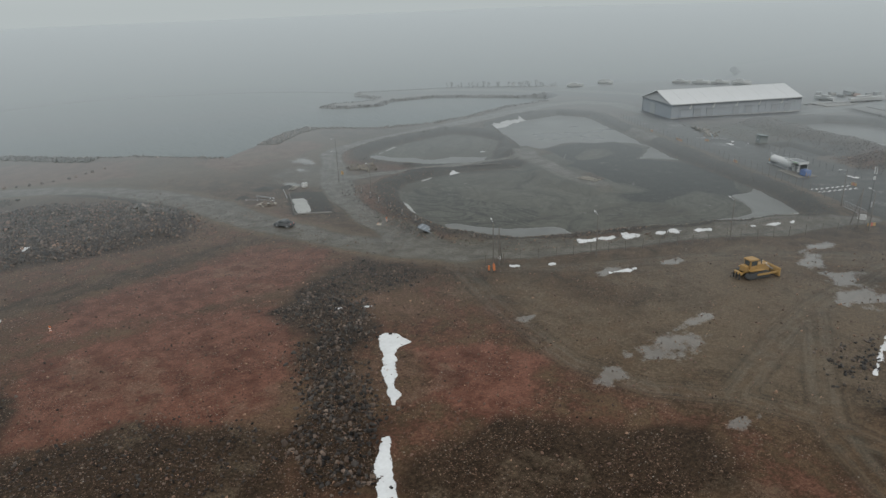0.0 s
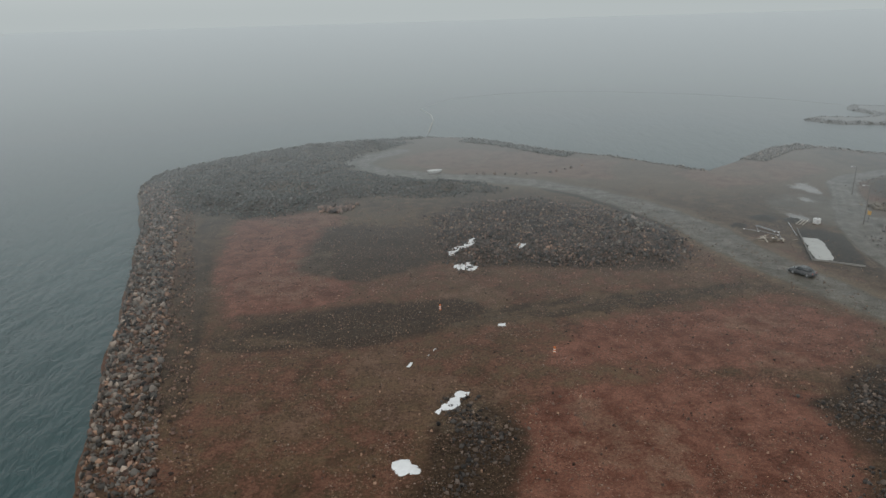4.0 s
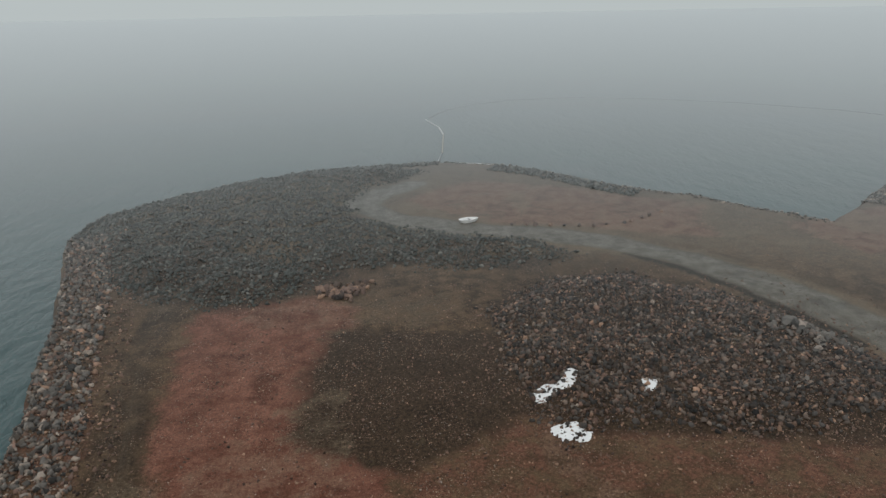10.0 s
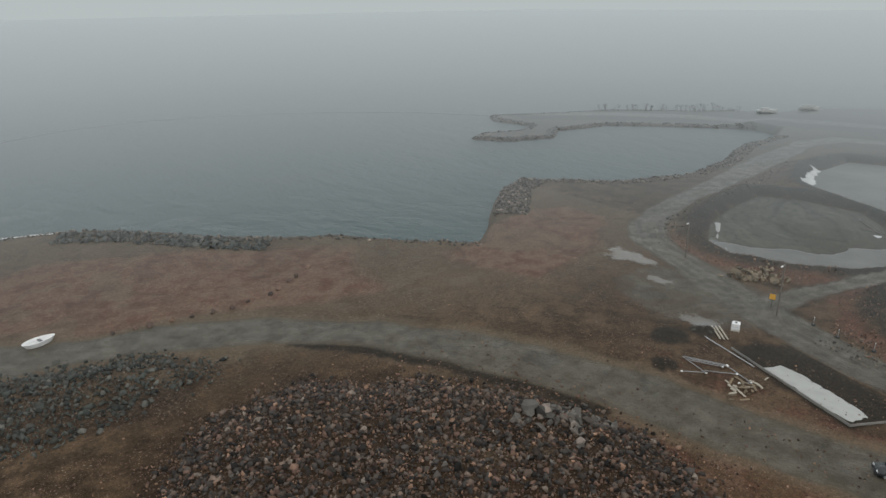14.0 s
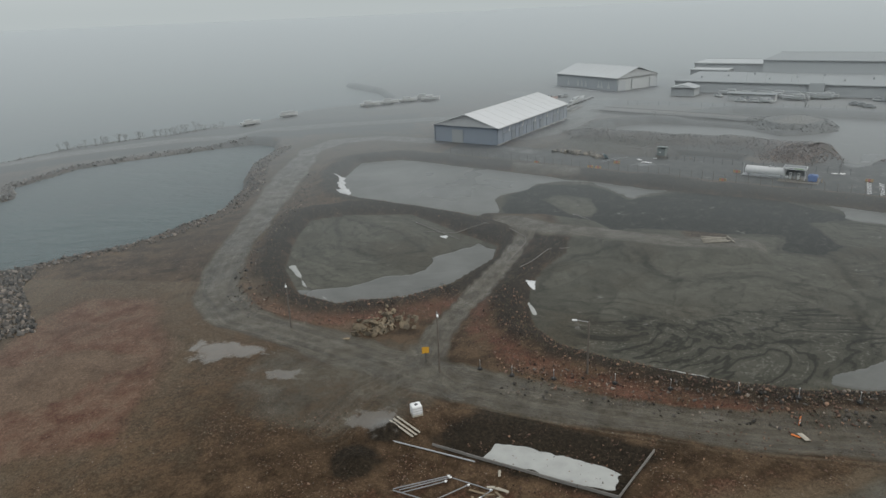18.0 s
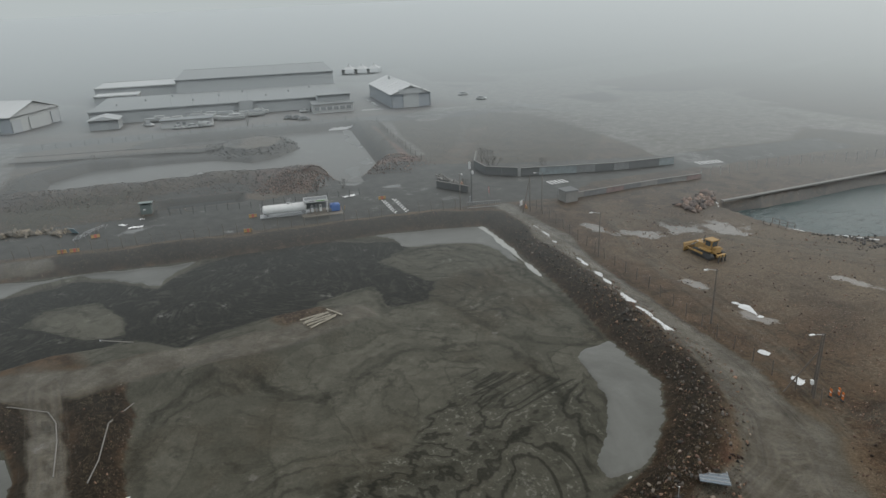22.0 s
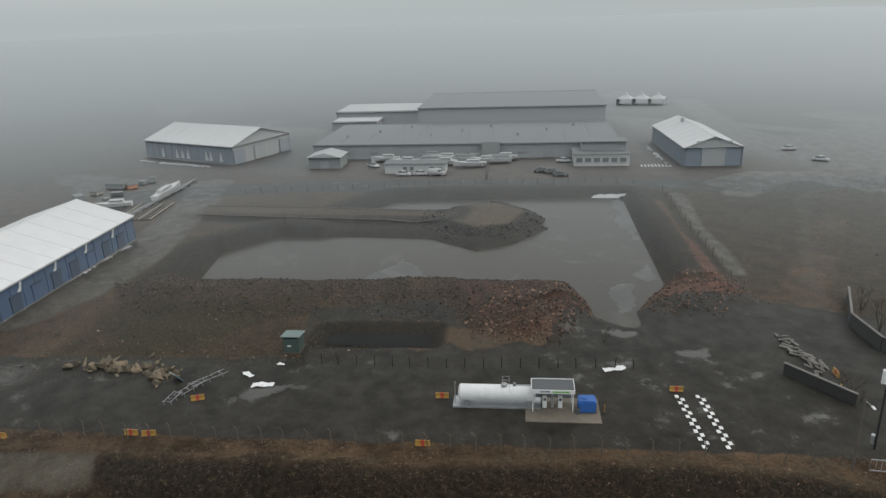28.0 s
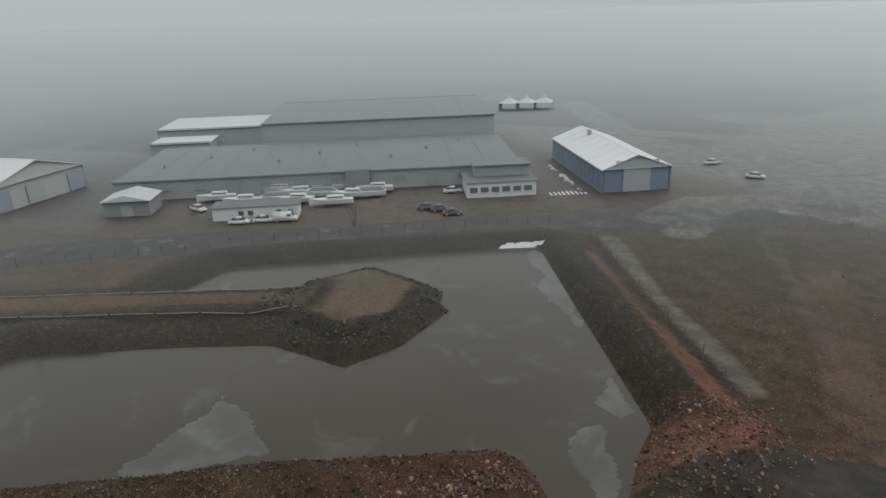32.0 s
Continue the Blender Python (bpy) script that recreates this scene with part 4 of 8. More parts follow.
rut_d, rut_w = np.full(PX.shape, 99.0), np.zeros(PX.shape)
for line, half, w in [(l, hf + 0.6, 0.3 if l is HEADTRACK else 1.0) for l, hf in ROADS] + [(l, 2.6, 0.8) for l in TYRE_LINES] + [(WESTTRACK, 2.4, 0.25), (MIDTRACK, 2.6, 0.25)]:
    d = off_line(line, PX, PY)
    rut_d = np.minimum(rut_d, d)
    rut_w = np.maximum(rut_w, w * (1 - step(half * 0.75, half * 1.5, d)))
    if w == 0.8:
        z_road = np.maximum(z_road, 0.34 * (1 - step(1.5, 4.5, d + 0.3 * wob)))
z_pale = 0.58 * step(145, 180, PY + 0.2 * PX) * (PX < 130) + 0.35 * (fbm(PX, PY, 14, 41, 3) > 0.25)
z_pale = np.maximum(z_pale, 1.1 * (1 - step(4, 8, off_line(HEADTRACK, PX, PY) + wob * 0.4)))
z_pale = np.maximum(z_pale, 0.9 * step(-0.5, 1.5, inside_by(ISLAND, PX, PY)))
d = inside_by(PITWAY, PX, PY)
z_pale = np.maximum(z_pale, 0.5 * step(0.3, 1.5, d))
z_peat = np.maximum(z_peat * (1 - step(0.5, 1.5, d)), 0.95 * np.exp(-((d + 2.2) / 2.2) ** 2))

D_ISLE = np.maximum(inside_by(ISLAND, PX, PY), inside_by(PITWAY, PX, PY)) + 0.2 * wob
z_scrub = z_scrub * (1 - step(-1.5, 0.5, D_ISLE))
z_grey = np.maximum(z_grey * (1 - step(-0.5, 1.0, D_ISLE)), np.exp(-((D_ISLE + 2.0) / 1.5) ** 2))
z_grey = z_grey * (1 - 0.5 * z_red * (PX > 200))

z_pale = np.maximum(z_pale, 0.9 * step(-0.5, 1, inside_by([(229, 82), (234, 69), (230, 65), (221, 67), (226, 79)], PX, PY) + 0.2 * wob))
z_road = np.maximum(z_road, 0.62 * step(-4, 4, inside_by([(251, -142), (198, -166), (145, -114), (152, -67), (176, -69)], PX, PY) + wob))
z_pale = np.maximum(z_pale, np.clip(0.62 + 1.1 * fbm(PX, PY, 22, 93, 4), 0, 1) * step(-4, 4, inside_by([(76, 44), (90, 47), (136, 22), (152, 2), (130, -10), (84, -14), (76, 4)], PX, PY) + 1.1 * wob))
z_pale = np.maximum(z_pale, 0.25 * step(232, 250, PX) * step(7, 13, -D_PIT) * step(-20, 0, PY) * (1 - step(330, 380, PX)) * (inside_by(BANK, PX, PY) < -1))
# strip of red earth along the ditch by the field, with the dark ditch beside it
red_strip = 1 - step(0.3, 1.3, off_line([(258, -21.8), (237, -10.4), (226, -5.2), (214, 1.2)], PX, PY) + 0.12 * wob - 0.05 * np.clip(237 - PX, 0, 22))
z_red, z_peat, z_scrub, z_grey = np.maximum(z_red, 0.75 * red_strip), z_peat * (1 - 0.9 * red_strip), z_scrub * (1 - 0.9 * red_strip), z_grey * (1 - 0.8 * red_strip)
ditch = 1 - step(0.4, 1.5, off_line([(266, -29), (240, -14.6), (227, -8.0), (216, -2.4)], PX, PY) + 0.12 * wob)
z_peat, z_road = np.maximum(z_peat, 0.8 * ditch), z_road * (1 - 0.8 * ditch)
z_moss = 1.0 * step(-4, 3, inside_by([(248, 98), (242, 82), (236, 68), (228, 70), (228, 94)], PX, PY) + 0.5 * wob)
z_moss = z_moss * (1 - step(-1, 1, inside_by([(229, 82), (234, 69), (230, 65), (221, 67), (226, 79)], PX, PY)))
z_grey = z_grey * (1 - 0.9 * z_moss)
# wet yard beside the spoil heap, with a tan smear
WET_YARD = [(232, 66), (224, 47), (214, 46), (207, 38), (206, 30), (206, 16), (198, 1), (188, 14), (200, 41), (214, 71), (221, 69)]
in_yard = step(-1.5, 1.5, inside_by(WET_YARD, PX, PY) + 0.25 * wob) * (inside_by(SPOIL, PX, PY) < 0.5) * (inside_by(BANK_EAST, PX, PY) < 0)
z_asph = np.maximum(z_asph, 0.9 * in_yard) * (1 - z_black)
z_red, z_grey = z_red * (1 - 0.9 * in_yard), z_grey * (1 - 0.5 * in_yard)
TAN_SMEAR = [(218, 49), (215, 44), (211, 40.5), (208.5, 44), (209.5, 48.5), (213.5, 50)]
in_clay = step(-1, 1, inside_by([(211, 112), (203.5, 95), (198.5, 95), (206.5, 112)], PX, PY) + 0.2 * wob)
z_road, z_peat = np.maximum(z_road, 0.75 * in_clay), z_peat * (1 - 0.8 * in_clay)
in_tan = 0.6 * step(-1, 1, inside_by(TAN_SMEAR, PX, PY) + 0.2 * wob)
z_pale, z_asph = np.maximum(z_pale, 0.9 * in_tan), z_asph * (1 - in_tan)
z_moss = np.maximum(z_moss, 0.55 * step(-3, 2, inside_by(FIELD, PX, PY)) * step(-0.1, 0.4, fbm(PX, PY, 24, 61, 4)))

nx, ny = len(GX), len(GY)
ii = np.arange(nx * ny).reshape(ny, nx)
quads = np.stack([ii[:-1, :-1], ii[:-1, 1:], ii[1:, 1:], ii[1:, :-1]], -1).reshape(-1, 4)
mean = lambda v: v[quads].mean(1)
kind_of = np.zeros(len(quads), int)
kind_of[mean(z_asph) > 0.5] = 2
kind_of[mean(np.maximum(z_road, 0)) > 0.5] = 1
kind_of[mean(z_mud) > 0.5] = 3
gz = PZ.reshape(ny, nx)
dzdy, dzdx = np.gradient(gz, GY, GX)
NORMALS = np.stack([-dzdx, -dzdy, np.ones_like(gz)], -1).reshape(-1, 3)
NORMALS /= np.linalg.norm(NORMALS, axis=1, keepdims=True)
for k, (name, label, cat) in enumerate((("ground", "wet red-brown gravel and soil with puddles and loose stones", "ground"),
                                         ("road", "rutted grey gravel road, wet and muddy", "road"),
                                         ("pavement", "dark wet asphalt of the yard and street", "asphalt"),
                                         ("tailings_mud", "grey-green stirred tailings mud in the settling basins", "mud"))):
    fs = quads[kind_of == k]
    used, inv = np.unique(fs.ravel(), return_inverse=True)
    me = bpy.data.meshes.new(name)
    me.vertices.add(len(used))
    me.vertices.foreach_set("co", np.stack([PX[used], PY[used], PZ[used]], -1).ravel())
    me.loops.add(len(inv))
    me.loops.foreach_set("vertex_index", inv.astype(np.int32))
    me.polygons.add(len(fs))
    me.polygons.foreach_set("loop_start", np.arange(0, len(inv), 4, dtype=np.int32))
    me.polygons.foreach_set("use_smooth", [True] * len(fs))
    me.update(calc_edges=True)
    zone_color(me, "zone_a", z_red[used], z_grey[used], z_road[used])
    zone_color(me, "zone_b", z_mud[used], z_asph[used], z_scrub[used])
    zone_color(me, "zone_e", z_peat[used], z_moss[used], ring_d[used])
    zone_color(me, "zone_d", rut_d[used] * 0.1, rut_w[used], z_fold[used])
    zone_color(me, "zone_c", z_wet[used], z_dmud[used], z_pale[used])
    me.materials.append(GROUND)
    me.normals_split_custom_set_from_vertices(NORMALS[used].tolist())
    tagged(new(name, me), label, cat, kind="structure")


# ---- water ----
def sheet(name, outline, z, mat, label, category, kind="structure", wobble=0.0, seed=0, thick=0.0):
    """A flat sheet with an uneven outline."""
    pts = []
    for (ax, ay), (bx, by) in zip(outline, outline[1:] + outline[:1]):
        n = max(2, int(math.hypot(bx - ax, by - ay) / 1.0)) if wobble else 1
        for k in range(n):
            pts.append((ax + (bx - ax) * k / n, ay + (by - ay) * k / n))
    arr = np.array(pts, float)
    if wobble:
        arr = arr + np.stack([wobble * fbm(arr[:, 0], arr[:, 1], 3, seed, 3), wobble * fbm(arr[:, 0], arr[:, 1], 3, seed + 9, 3)], -1) * 1.6
    bm = bmesh.new()
    top = [bm.verts.new((x, y, z)) for x, y in arr]
    f = bm.faces.new(top)
    if f.normal.z < 0:
        f.normal_flip()
    bmesh.ops.triangulate(bm, faces=[f])
    return tagged(part(name, bm, mat), label, category, kind=kind)


sheet("sea", [(-3000, -3000), (3000, -3000), (3000, 3000), (-3000, 3000)], SEA, SEA_WATER, "grey-green rippled sea water fading into fog", "sea")
sheet("water_pit", [(v[0] * 1.0, v[1] * 1.0) for v in [(199, 21), (217, 0), (272, -24), (300, 30), (290, 48), (282, 70), (272, 80), (254, 88), (232, 43)]],
      -0.55, PIT_WATER, "murky brown water flooding the walled pit", "water")

# ---- stones ----
GOLD = (1 + 5**0.5) / 2
ROCK_BASE_V = np.array([(-1, GOLD, 0), (1, GOLD, 0), (-1, -GOLD, 0), (1, -GOLD, 0), (0, -1, GOLD), (0, 1, GOLD), (0, -1, -GOLD), (0, 1, -GOLD), (GOLD, 0, -1),
                   (GOLD, 0, 1), (-GOLD, 0, -1), (-GOLD, 0, 1)], float) * 0.56
ROCK_BASE_F = np.array([(0, 11, 5), (0, 5, 1), (0, 1, 7), (0, 7, 10), (0, 10, 11), (1, 5, 9), (5, 11, 4), (11, 10, 2), (10, 7, 6), (7, 1, 8), (3, 9, 4), (3, 4, 2),
                   (3, 2, 6), (3, 6, 8), (3, 8, 9), (4, 9, 5), (2, 4, 11), (6, 2, 10), (8, 6, 7), (9, 8, 1)])
RNG = np.random.default_rng(7)


def rock_verts(n, rng):
    """n angular stones of radius about 1: faces pulled in at random, turned at random."""
    v = ROCK_BASE_V[None] + 0.30 * rng.standard_normal((n, len(ROCK_BASE_V), 3)).clip(-1.6, 1.6)
    v = v * rng.uniform(0.45, 1.35, (n, 1, 3))
    q = rng.standard_normal((n, 4))
    q /= np.linalg.norm(q, axis=1, keepdims=True)
    w, x, y, z = q.T
    r = np.stack([1 - 2 * (y * y + z * z), 2 * (x * y - z * w), 2 * (x * z + y * w), 2 * (x * y + z * w), 1 - 2 * (x * x + z * z), 2 * (y * z - x * w),
                  2 * (x * z - y * w), 2 * (y * z + x * w), 1 - 2 * (x * x + y * y)], -1).reshape(-1, 3, 3)
    return np.einsum("nij,nvj->nvi", r, v)


def stone_field(name, xs, ys, radii, mat, label, category, lift=0.3, parent=None, kind="stuff"):
    """Many loose stones lying on the ground, as one mesh."""
    n = len(xs)
    v = rock_verts(n, RNG) * radii[:, None, None]
    v[:, :, 0] += xs[:, None]
    v[:, :, 1] += ys[:, None]
    v[:, :, 2] += (height(xs, ys) + lift * radii)[:, None]
    f = ROCK_BASE_F[None] + (np.arange(n) * len(ROCK_BASE_V))[:, None, None]
    me = bpy.data.meshes.new(name)
    me.vertices.add(n * len(ROCK_BASE_V))
    me.vertices.foreach_set("co", v.ravel())
    me.loops.add(f.size)
    me.loops.foreach_set("vertex_index", f.ravel().astype(np.int32))
    me.polygons.add(f.size // 3)
    me.polygons.foreach_set("loop_start", np.arange(0, f.size, 3, dtype=np.int32))
    me.update(calc_edges=True)
    me.materials.append(mat)
    ob = new(name, me)
    ob.parent = parent
    return tagged(ob, label, category if parent is None else "", kind=kind)


ROCK_MESHES = {}


def stone_parts(parent, xs, ys, radii, mat, lift=0.3, name="stone"):
    """Stones as parts of their own that share eight meshes."""
    key = mat.name
    if key not in ROCK_MESHES:
        vs = rock_verts(8, np.random.default_rng(len(ROCK_MESHES) + 3))
        ROCK_MESHES[key] = [mesh_of("stone", v, ROCK_BASE_F, mat) for v in vs]
    zs = height(xs, ys)
    for x, y, z, r in zip(xs, ys, zs, radii):
        ob = new(name, ROCK_MESHES[key][RNG.integers(8)])
        ob.parent = parent
        ob.location = (x, y, z + lift * r)
        ob.rotation_euler = tuple(RNG.uniform(0, 6.28, 3))
        ob.scale = (r, r * RNG.uniform(0.8, 1.2), r * RNG.uniform(0.7, 1.0))


def scatter(poly, n, margin=0.0):
    """n random points inside a polygon."""
    a = np.array(poly, float)
    out = np.zeros((0, 2))
    while len(out) < n:
        p = RNG.uniform(a.min(0) - 4, a.max(0) + 4, (n * 2, 2))
        d = inside_by(poly, p[:, 0], p[:, 1]) + 4.0 * fbm(p[:, 0], p[:, 1], 7, 13, 4) - margin
        out = np.r_[out, p[RNG.random(len(p)) < step(-2.5, 2.5, d) ** 1.5]]
    return out[:n, 0], out[:n, 1]


def along(line, n, spread, bias=0.0):
    """n random points beside a polyline; bias shifts them to its left."""
    a = np.array(line, float)
    seg = np.linalg.norm(np.diff(a, axis=0), axis=1)
    k = RNG.choice(len(seg), n, p=seg / seg.sum())
    t = RNG.random(n)[:, None]
    d = (a[k + 1] - a[k]) / seg[k][:, None]
    p = a[k] + t * (a[k + 1] - a[k]) + np.stack([-d[:, 1], d[:, 0]], -1) * (bias + spread * RNG.uniform(-1, 1, n))[:, None]
    return p[:, 0], p[:, 1]


def sizes(n, lo, hi, power=2.2):
    return lo + (hi - lo) * RNG.random(n) ** power


# west shore riprap
shore = COAST_WEST[3:12]
wall = tagged(new("sea_wall"), "sea wall of grey and reddish armour stones", "riprap")
x, y = along(COAST_WEST[5:9], 300, 2.6, -2.2)
stone_parts(wall, x, y, sizes(300, 0.28, 0.55), ROCK_GREY)
x, y = along(shore, 6500, 4.0, -3.0)
stone_field("rest", x, y, sizes(6500, 0.09, 0.46, 2.6), ROCK_GREY, "grey armour stones", "", parent=wall)
x, y = along(shore, 4000, 4.0, -3.2)
stone_field("rest_red", x, y, sizes(4000, 0.08, 0.42, 2.6), ROCK_RED, "reddish armour stones", "", parent=wall)
x, y = along(shore, 5000, 4.0, -7.0)
stone_field("rest_small", x, y, sizes(5000, 0.05, 0.26, 3), ROCK_RED, "small stones behind the wall", "", parent=wall)
x, y = along(COAST_WEST[11:18], 3600, 3.0, -2.2)
stone_field("shore_stones", x, y, sizes(3600, 0.12, 0.5, 2.6), ROCK_GREEN, "dark wet stones along the headland shore", "riprap")
x, y = along(COAST_WEST[17:], 700, 1.3, -1.4)
stone_field("shore_stones_low", x, y, sizes(700, 0.10, 0.32), ROCK_GREY, "low dark stones along the headland shore", "riprap")
x, y = along([(26, 236), (37, 228), (52, 209), (58, 203)], 700, 3.0, -3.0)
stone_field("shore_rubble", x, y, sizes(700, 0.2, 0.6), ROCK_GREEN, "patch of dark rubble on the headland edge", "rubble")
x, y = along(COAST_NORTH[:3], 1800, 4.0, -3.5)
stone_field("quay_stones", x, y, sizes(1800, 0.12, 0.45), ROCK_GREY, "grey stones facing the inlet", "riprap")
x, y = along(COAST_NORTH[2:9], 1100, 2.6, -2.2)
stone_field("inlet_stones", x, y, sizes(1100, 0.1, 0.4), ROCK_GREY, "dark stones along the inlet shore", "riprap")
x, y = along(COAST_NORTH[10:26], 4200, 3.4, 0.6)
stone_field("breakwater_stones", x, y, sizes(4200, 0.1, 0.4), ROCK_PALE, "grey stones of the far breakwater", "riprap")

# stone pile and rubble
pile = tagged(new("stone_pile"), "broad pile of dark grey and reddish quarry stones", "stone pile")
x, y = scatter(STONES, 300)
stone_parts(pile, x, y, sizes(300, 0.18, 0.42), ROCK_GREY)
x, y = scatter(STONES, 12000)
stone_field("rest", x, y, sizes(12000, 0.07, 0.36, 2.6), ROCK_DARK, "dark stones of the pile", "", parent=pile)
x, y = scatter(STONES, 4500)
stone_field("rest_red", x, y, sizes(4500, 0.07, 0.33, 2.6), ROCK_RED, "reddish stones of the pile", "", parent=pile)
x, y = scatter(STONES, 4500, -4.0)
stone_field("rest_small", x, y, sizes(4500, 0.05, 0.2, 3), ROCK_RED, "small stones round the pile", "", parent=pile)
x, y = scatter(RUBBLE, 25000)
stone_field("rubble_field", x, y, sizes(25000, 0.09, 0.38, 2.4), ROCK_GREEN, "dark greenish-grey rubble covering the headland", "rubble")
x, y = scatter([(-20, 150), (-14, 144), (-8, 147), (-10, 152)], 160)
stone_field("rubble_heap", x, y, sizes(160, 0.3, 0.7), ROCK_RED, "small heap of stones beside the rubble", "rubble")
x, y = scatter(DARK_STRIP, 4200)
stone_field("rubble_strip", x, y, sizes(4200, 0.05, 0.30, 3), ROCK_DARK, "strip of dark broken stone on the red ground", "rubble")
x, y = scatter([(14, 38), (28, 37), (41, 24), (36, 14), (14, 30)], 1500)
stone_field("rubble_strip_small", x, y, sizes(1500, 0.04, 0.2, 3), ROCK_DARK, "dark stones strewn over the red ground", "rubble")
for o, n in (([(56, 58), (76, 68), (81, 54), (73, 49), (58, 52)], 900), ([(5, 39), (8, 50), (9.5, 59), (14, 55), (16, 51), (11, 41)], 900), ([(101, -6), (112, -7), (93, -18), (93, -12)], 350)):
    x, y = scatter(o, n)
    stone_field("rubble_patch", x, y, sizes(n, 0.05, 0.28, 3), ROCK_DARK, "patch of dark rubble on the open ground", "rubble")
bank = tagged(new("stone_bank"), "long bank of grey and reddish broken stone by the pit", "stone bank")
x, y = scatter(BANK, 300)
stone_parts(bank, x, y, sizes(300, 0.10, 0.25), ROCK_DARK)
x, y = scatter(BANK, 5200)
stone_field("rest", x, y, sizes(5200, 0.05, 0.17, 2.8), ROCK_DARK, "dark grey stones of the bank", "", parent=bank)
x, y = scatter(BANK, 1500)
stone_field("rest_red", x, y, sizes(1500, 0.05, 0.15, 2.8), ROCK_RED, "reddish stones of the bank", "", parent=bank)
a = RNG.uniform(0, 6.283, 1500)
r = RNG.uniform(9.0, 14.5, 1500)
stone_field("island_stones", 265.5 + r * np.cos(a), 19.5 + r * np.sin(a), sizes(1500, 0.05, 0.27, 3), ROCK_GREEN, "dark stones round the flat islet in the pit", "rubble")
x, y = scatter(SPOIL, 2200)
stone_field("spoil_stones", x, y, sizes(2200, 0.05, 0.24, 3), ROCK_RED, "red stones on the tipped spoil heap", "rubble")
x, y = scatter(BANK_EAST, 1800)
stone_field("spoil_stones", x, y, sizes(1800, 0.05, 0.22, 3), ROCK_RED, "red stones on the spoil heap", "rubble")
# banks of the basins, facing the roads
x, y = along([(98, 112), (95, 98), (92, 84), (92, 70), (96, 58)], 900, 3.2, 0.5)
stone_field("berm_stones", x, y, sizes(900, 0.05, 0.22, 2.8), ROCK_GREY, "grey and red stones on the basin bank", "rubble")
x, y = along([(104, 114), (98, 104), (95, 92), (93, 76)], 600, 2.2, 0.0)
stone_field("berm_stones_red", x, y, sizes(600, 0.05, 0.2, 2.8), ROCK_RED, "reddish stones on the basin bank", "rubble")
x, y = along([(98, 58), (110, 48), (130, 38), (150, 29)], 500, 1.6, 0.0)
stone_field("verge_stones", x, y, sizes(500, 0.05, 0.22, 3), ROCK_GREY, "stones on the verge of the gravel road", "rubble")
x, y = along([(114, 152), (122, 159), (140, 162), (162, 164), (206, 170)], 500, 2.0, -3.5)
stone_field("verge_stones_north", x, y, sizes(500, 0.06, 0.25, 3), ROCK_GREY, "stones on the verge of the ring road", "rubble")
p = RNG.uniform((84, 16), (180, 175), (60000, 2))
d = np.maximum(inside_by(BASIN, p[:, 0], p[:, 1]), inside_by(POND_ICE, p[:, 0], p[:, 1]))
p = p[(d < -0.6) & (d > -8.5) & (off_line(CROSSROAD, p[:, 0], p[:, 1]) > 3) & (inside_by(SPUR, p[:, 0], p[:, 1]) < -3)]
near = p[(p[:, 0] < 125)][:4500]
stone_field("bank_stones", near[:, 0], near[:, 1], sizes(len(near), 0.03, 0.17, 3.2), ROCK_RED, "reddish and brown stones on the basin banks", "rubble")
rest = p[(p[:, 0] >= 110)][:1500]
stone_field("bank_stones", rest[:, 0], rest[:, 1], sizes(len(rest), 0.03, 0.14, 3.5), ROCK_RED, "brown stones on the basin banks", "rubble")
# loose gravel over the open ground
for poly, n, mat in (([(-26, 20), (-36, 90), (-30, 150), (60, 150), (88, 60), (70, -10), (20, -10)], 16000, ROCK_RED),
                     ([(-26, 20), (-36, 90), (-30, 150), (60, 150), (88, 60), (70, -10), (20, -10)], 6000, ROCK_RED),
                     ([(70, 46), (90, 44), (136, 22), (150, 0), (130, -8), (80, -12)], 2600, ROCK_RED),
                     ([(172, -22), (200, -8), (262, -24), (262, -86), (205, -84)], 700, ROCK_RED),
                     ([(214, 60), (246, 96), (232, 110), (222, 92)], 300, ROCK_GREY)):
    x, y = scatter(poly, n, 1.0)
    stone_field("loose_stones", x, y, sizes(n, 0.03, 0.17, 3.5), mat, "loose stones scattered over the ground", "gravel")


# pebbles in drifts over the red ground and the tracks
p = RNG.uniform((-36, -12), (90, 158), (90000, 2))
thick = fbm(p[:, 0], p[:, 1], 9, 83, 4) + 0.35 * fbm(p[:, 0], p[:, 1], 40, 85, 2)
p = p[(RNG.random(len(p)) < step(-0.05, 0.35, thick) ** 2) & (off_line(HEADTRACK, p[:, 0], p[:, 1]) > 5) & (inside_by(LAND, p[:, 0], p[:, 1]) > 6)][:10000]
stone_field("pebbles", p[:, 0], p[:, 1], sizes(len(p), 0.03, 0.12, 3.0), ROCK_RED, "reddish pebbles strewn in drifts over the red ground", "gravel")


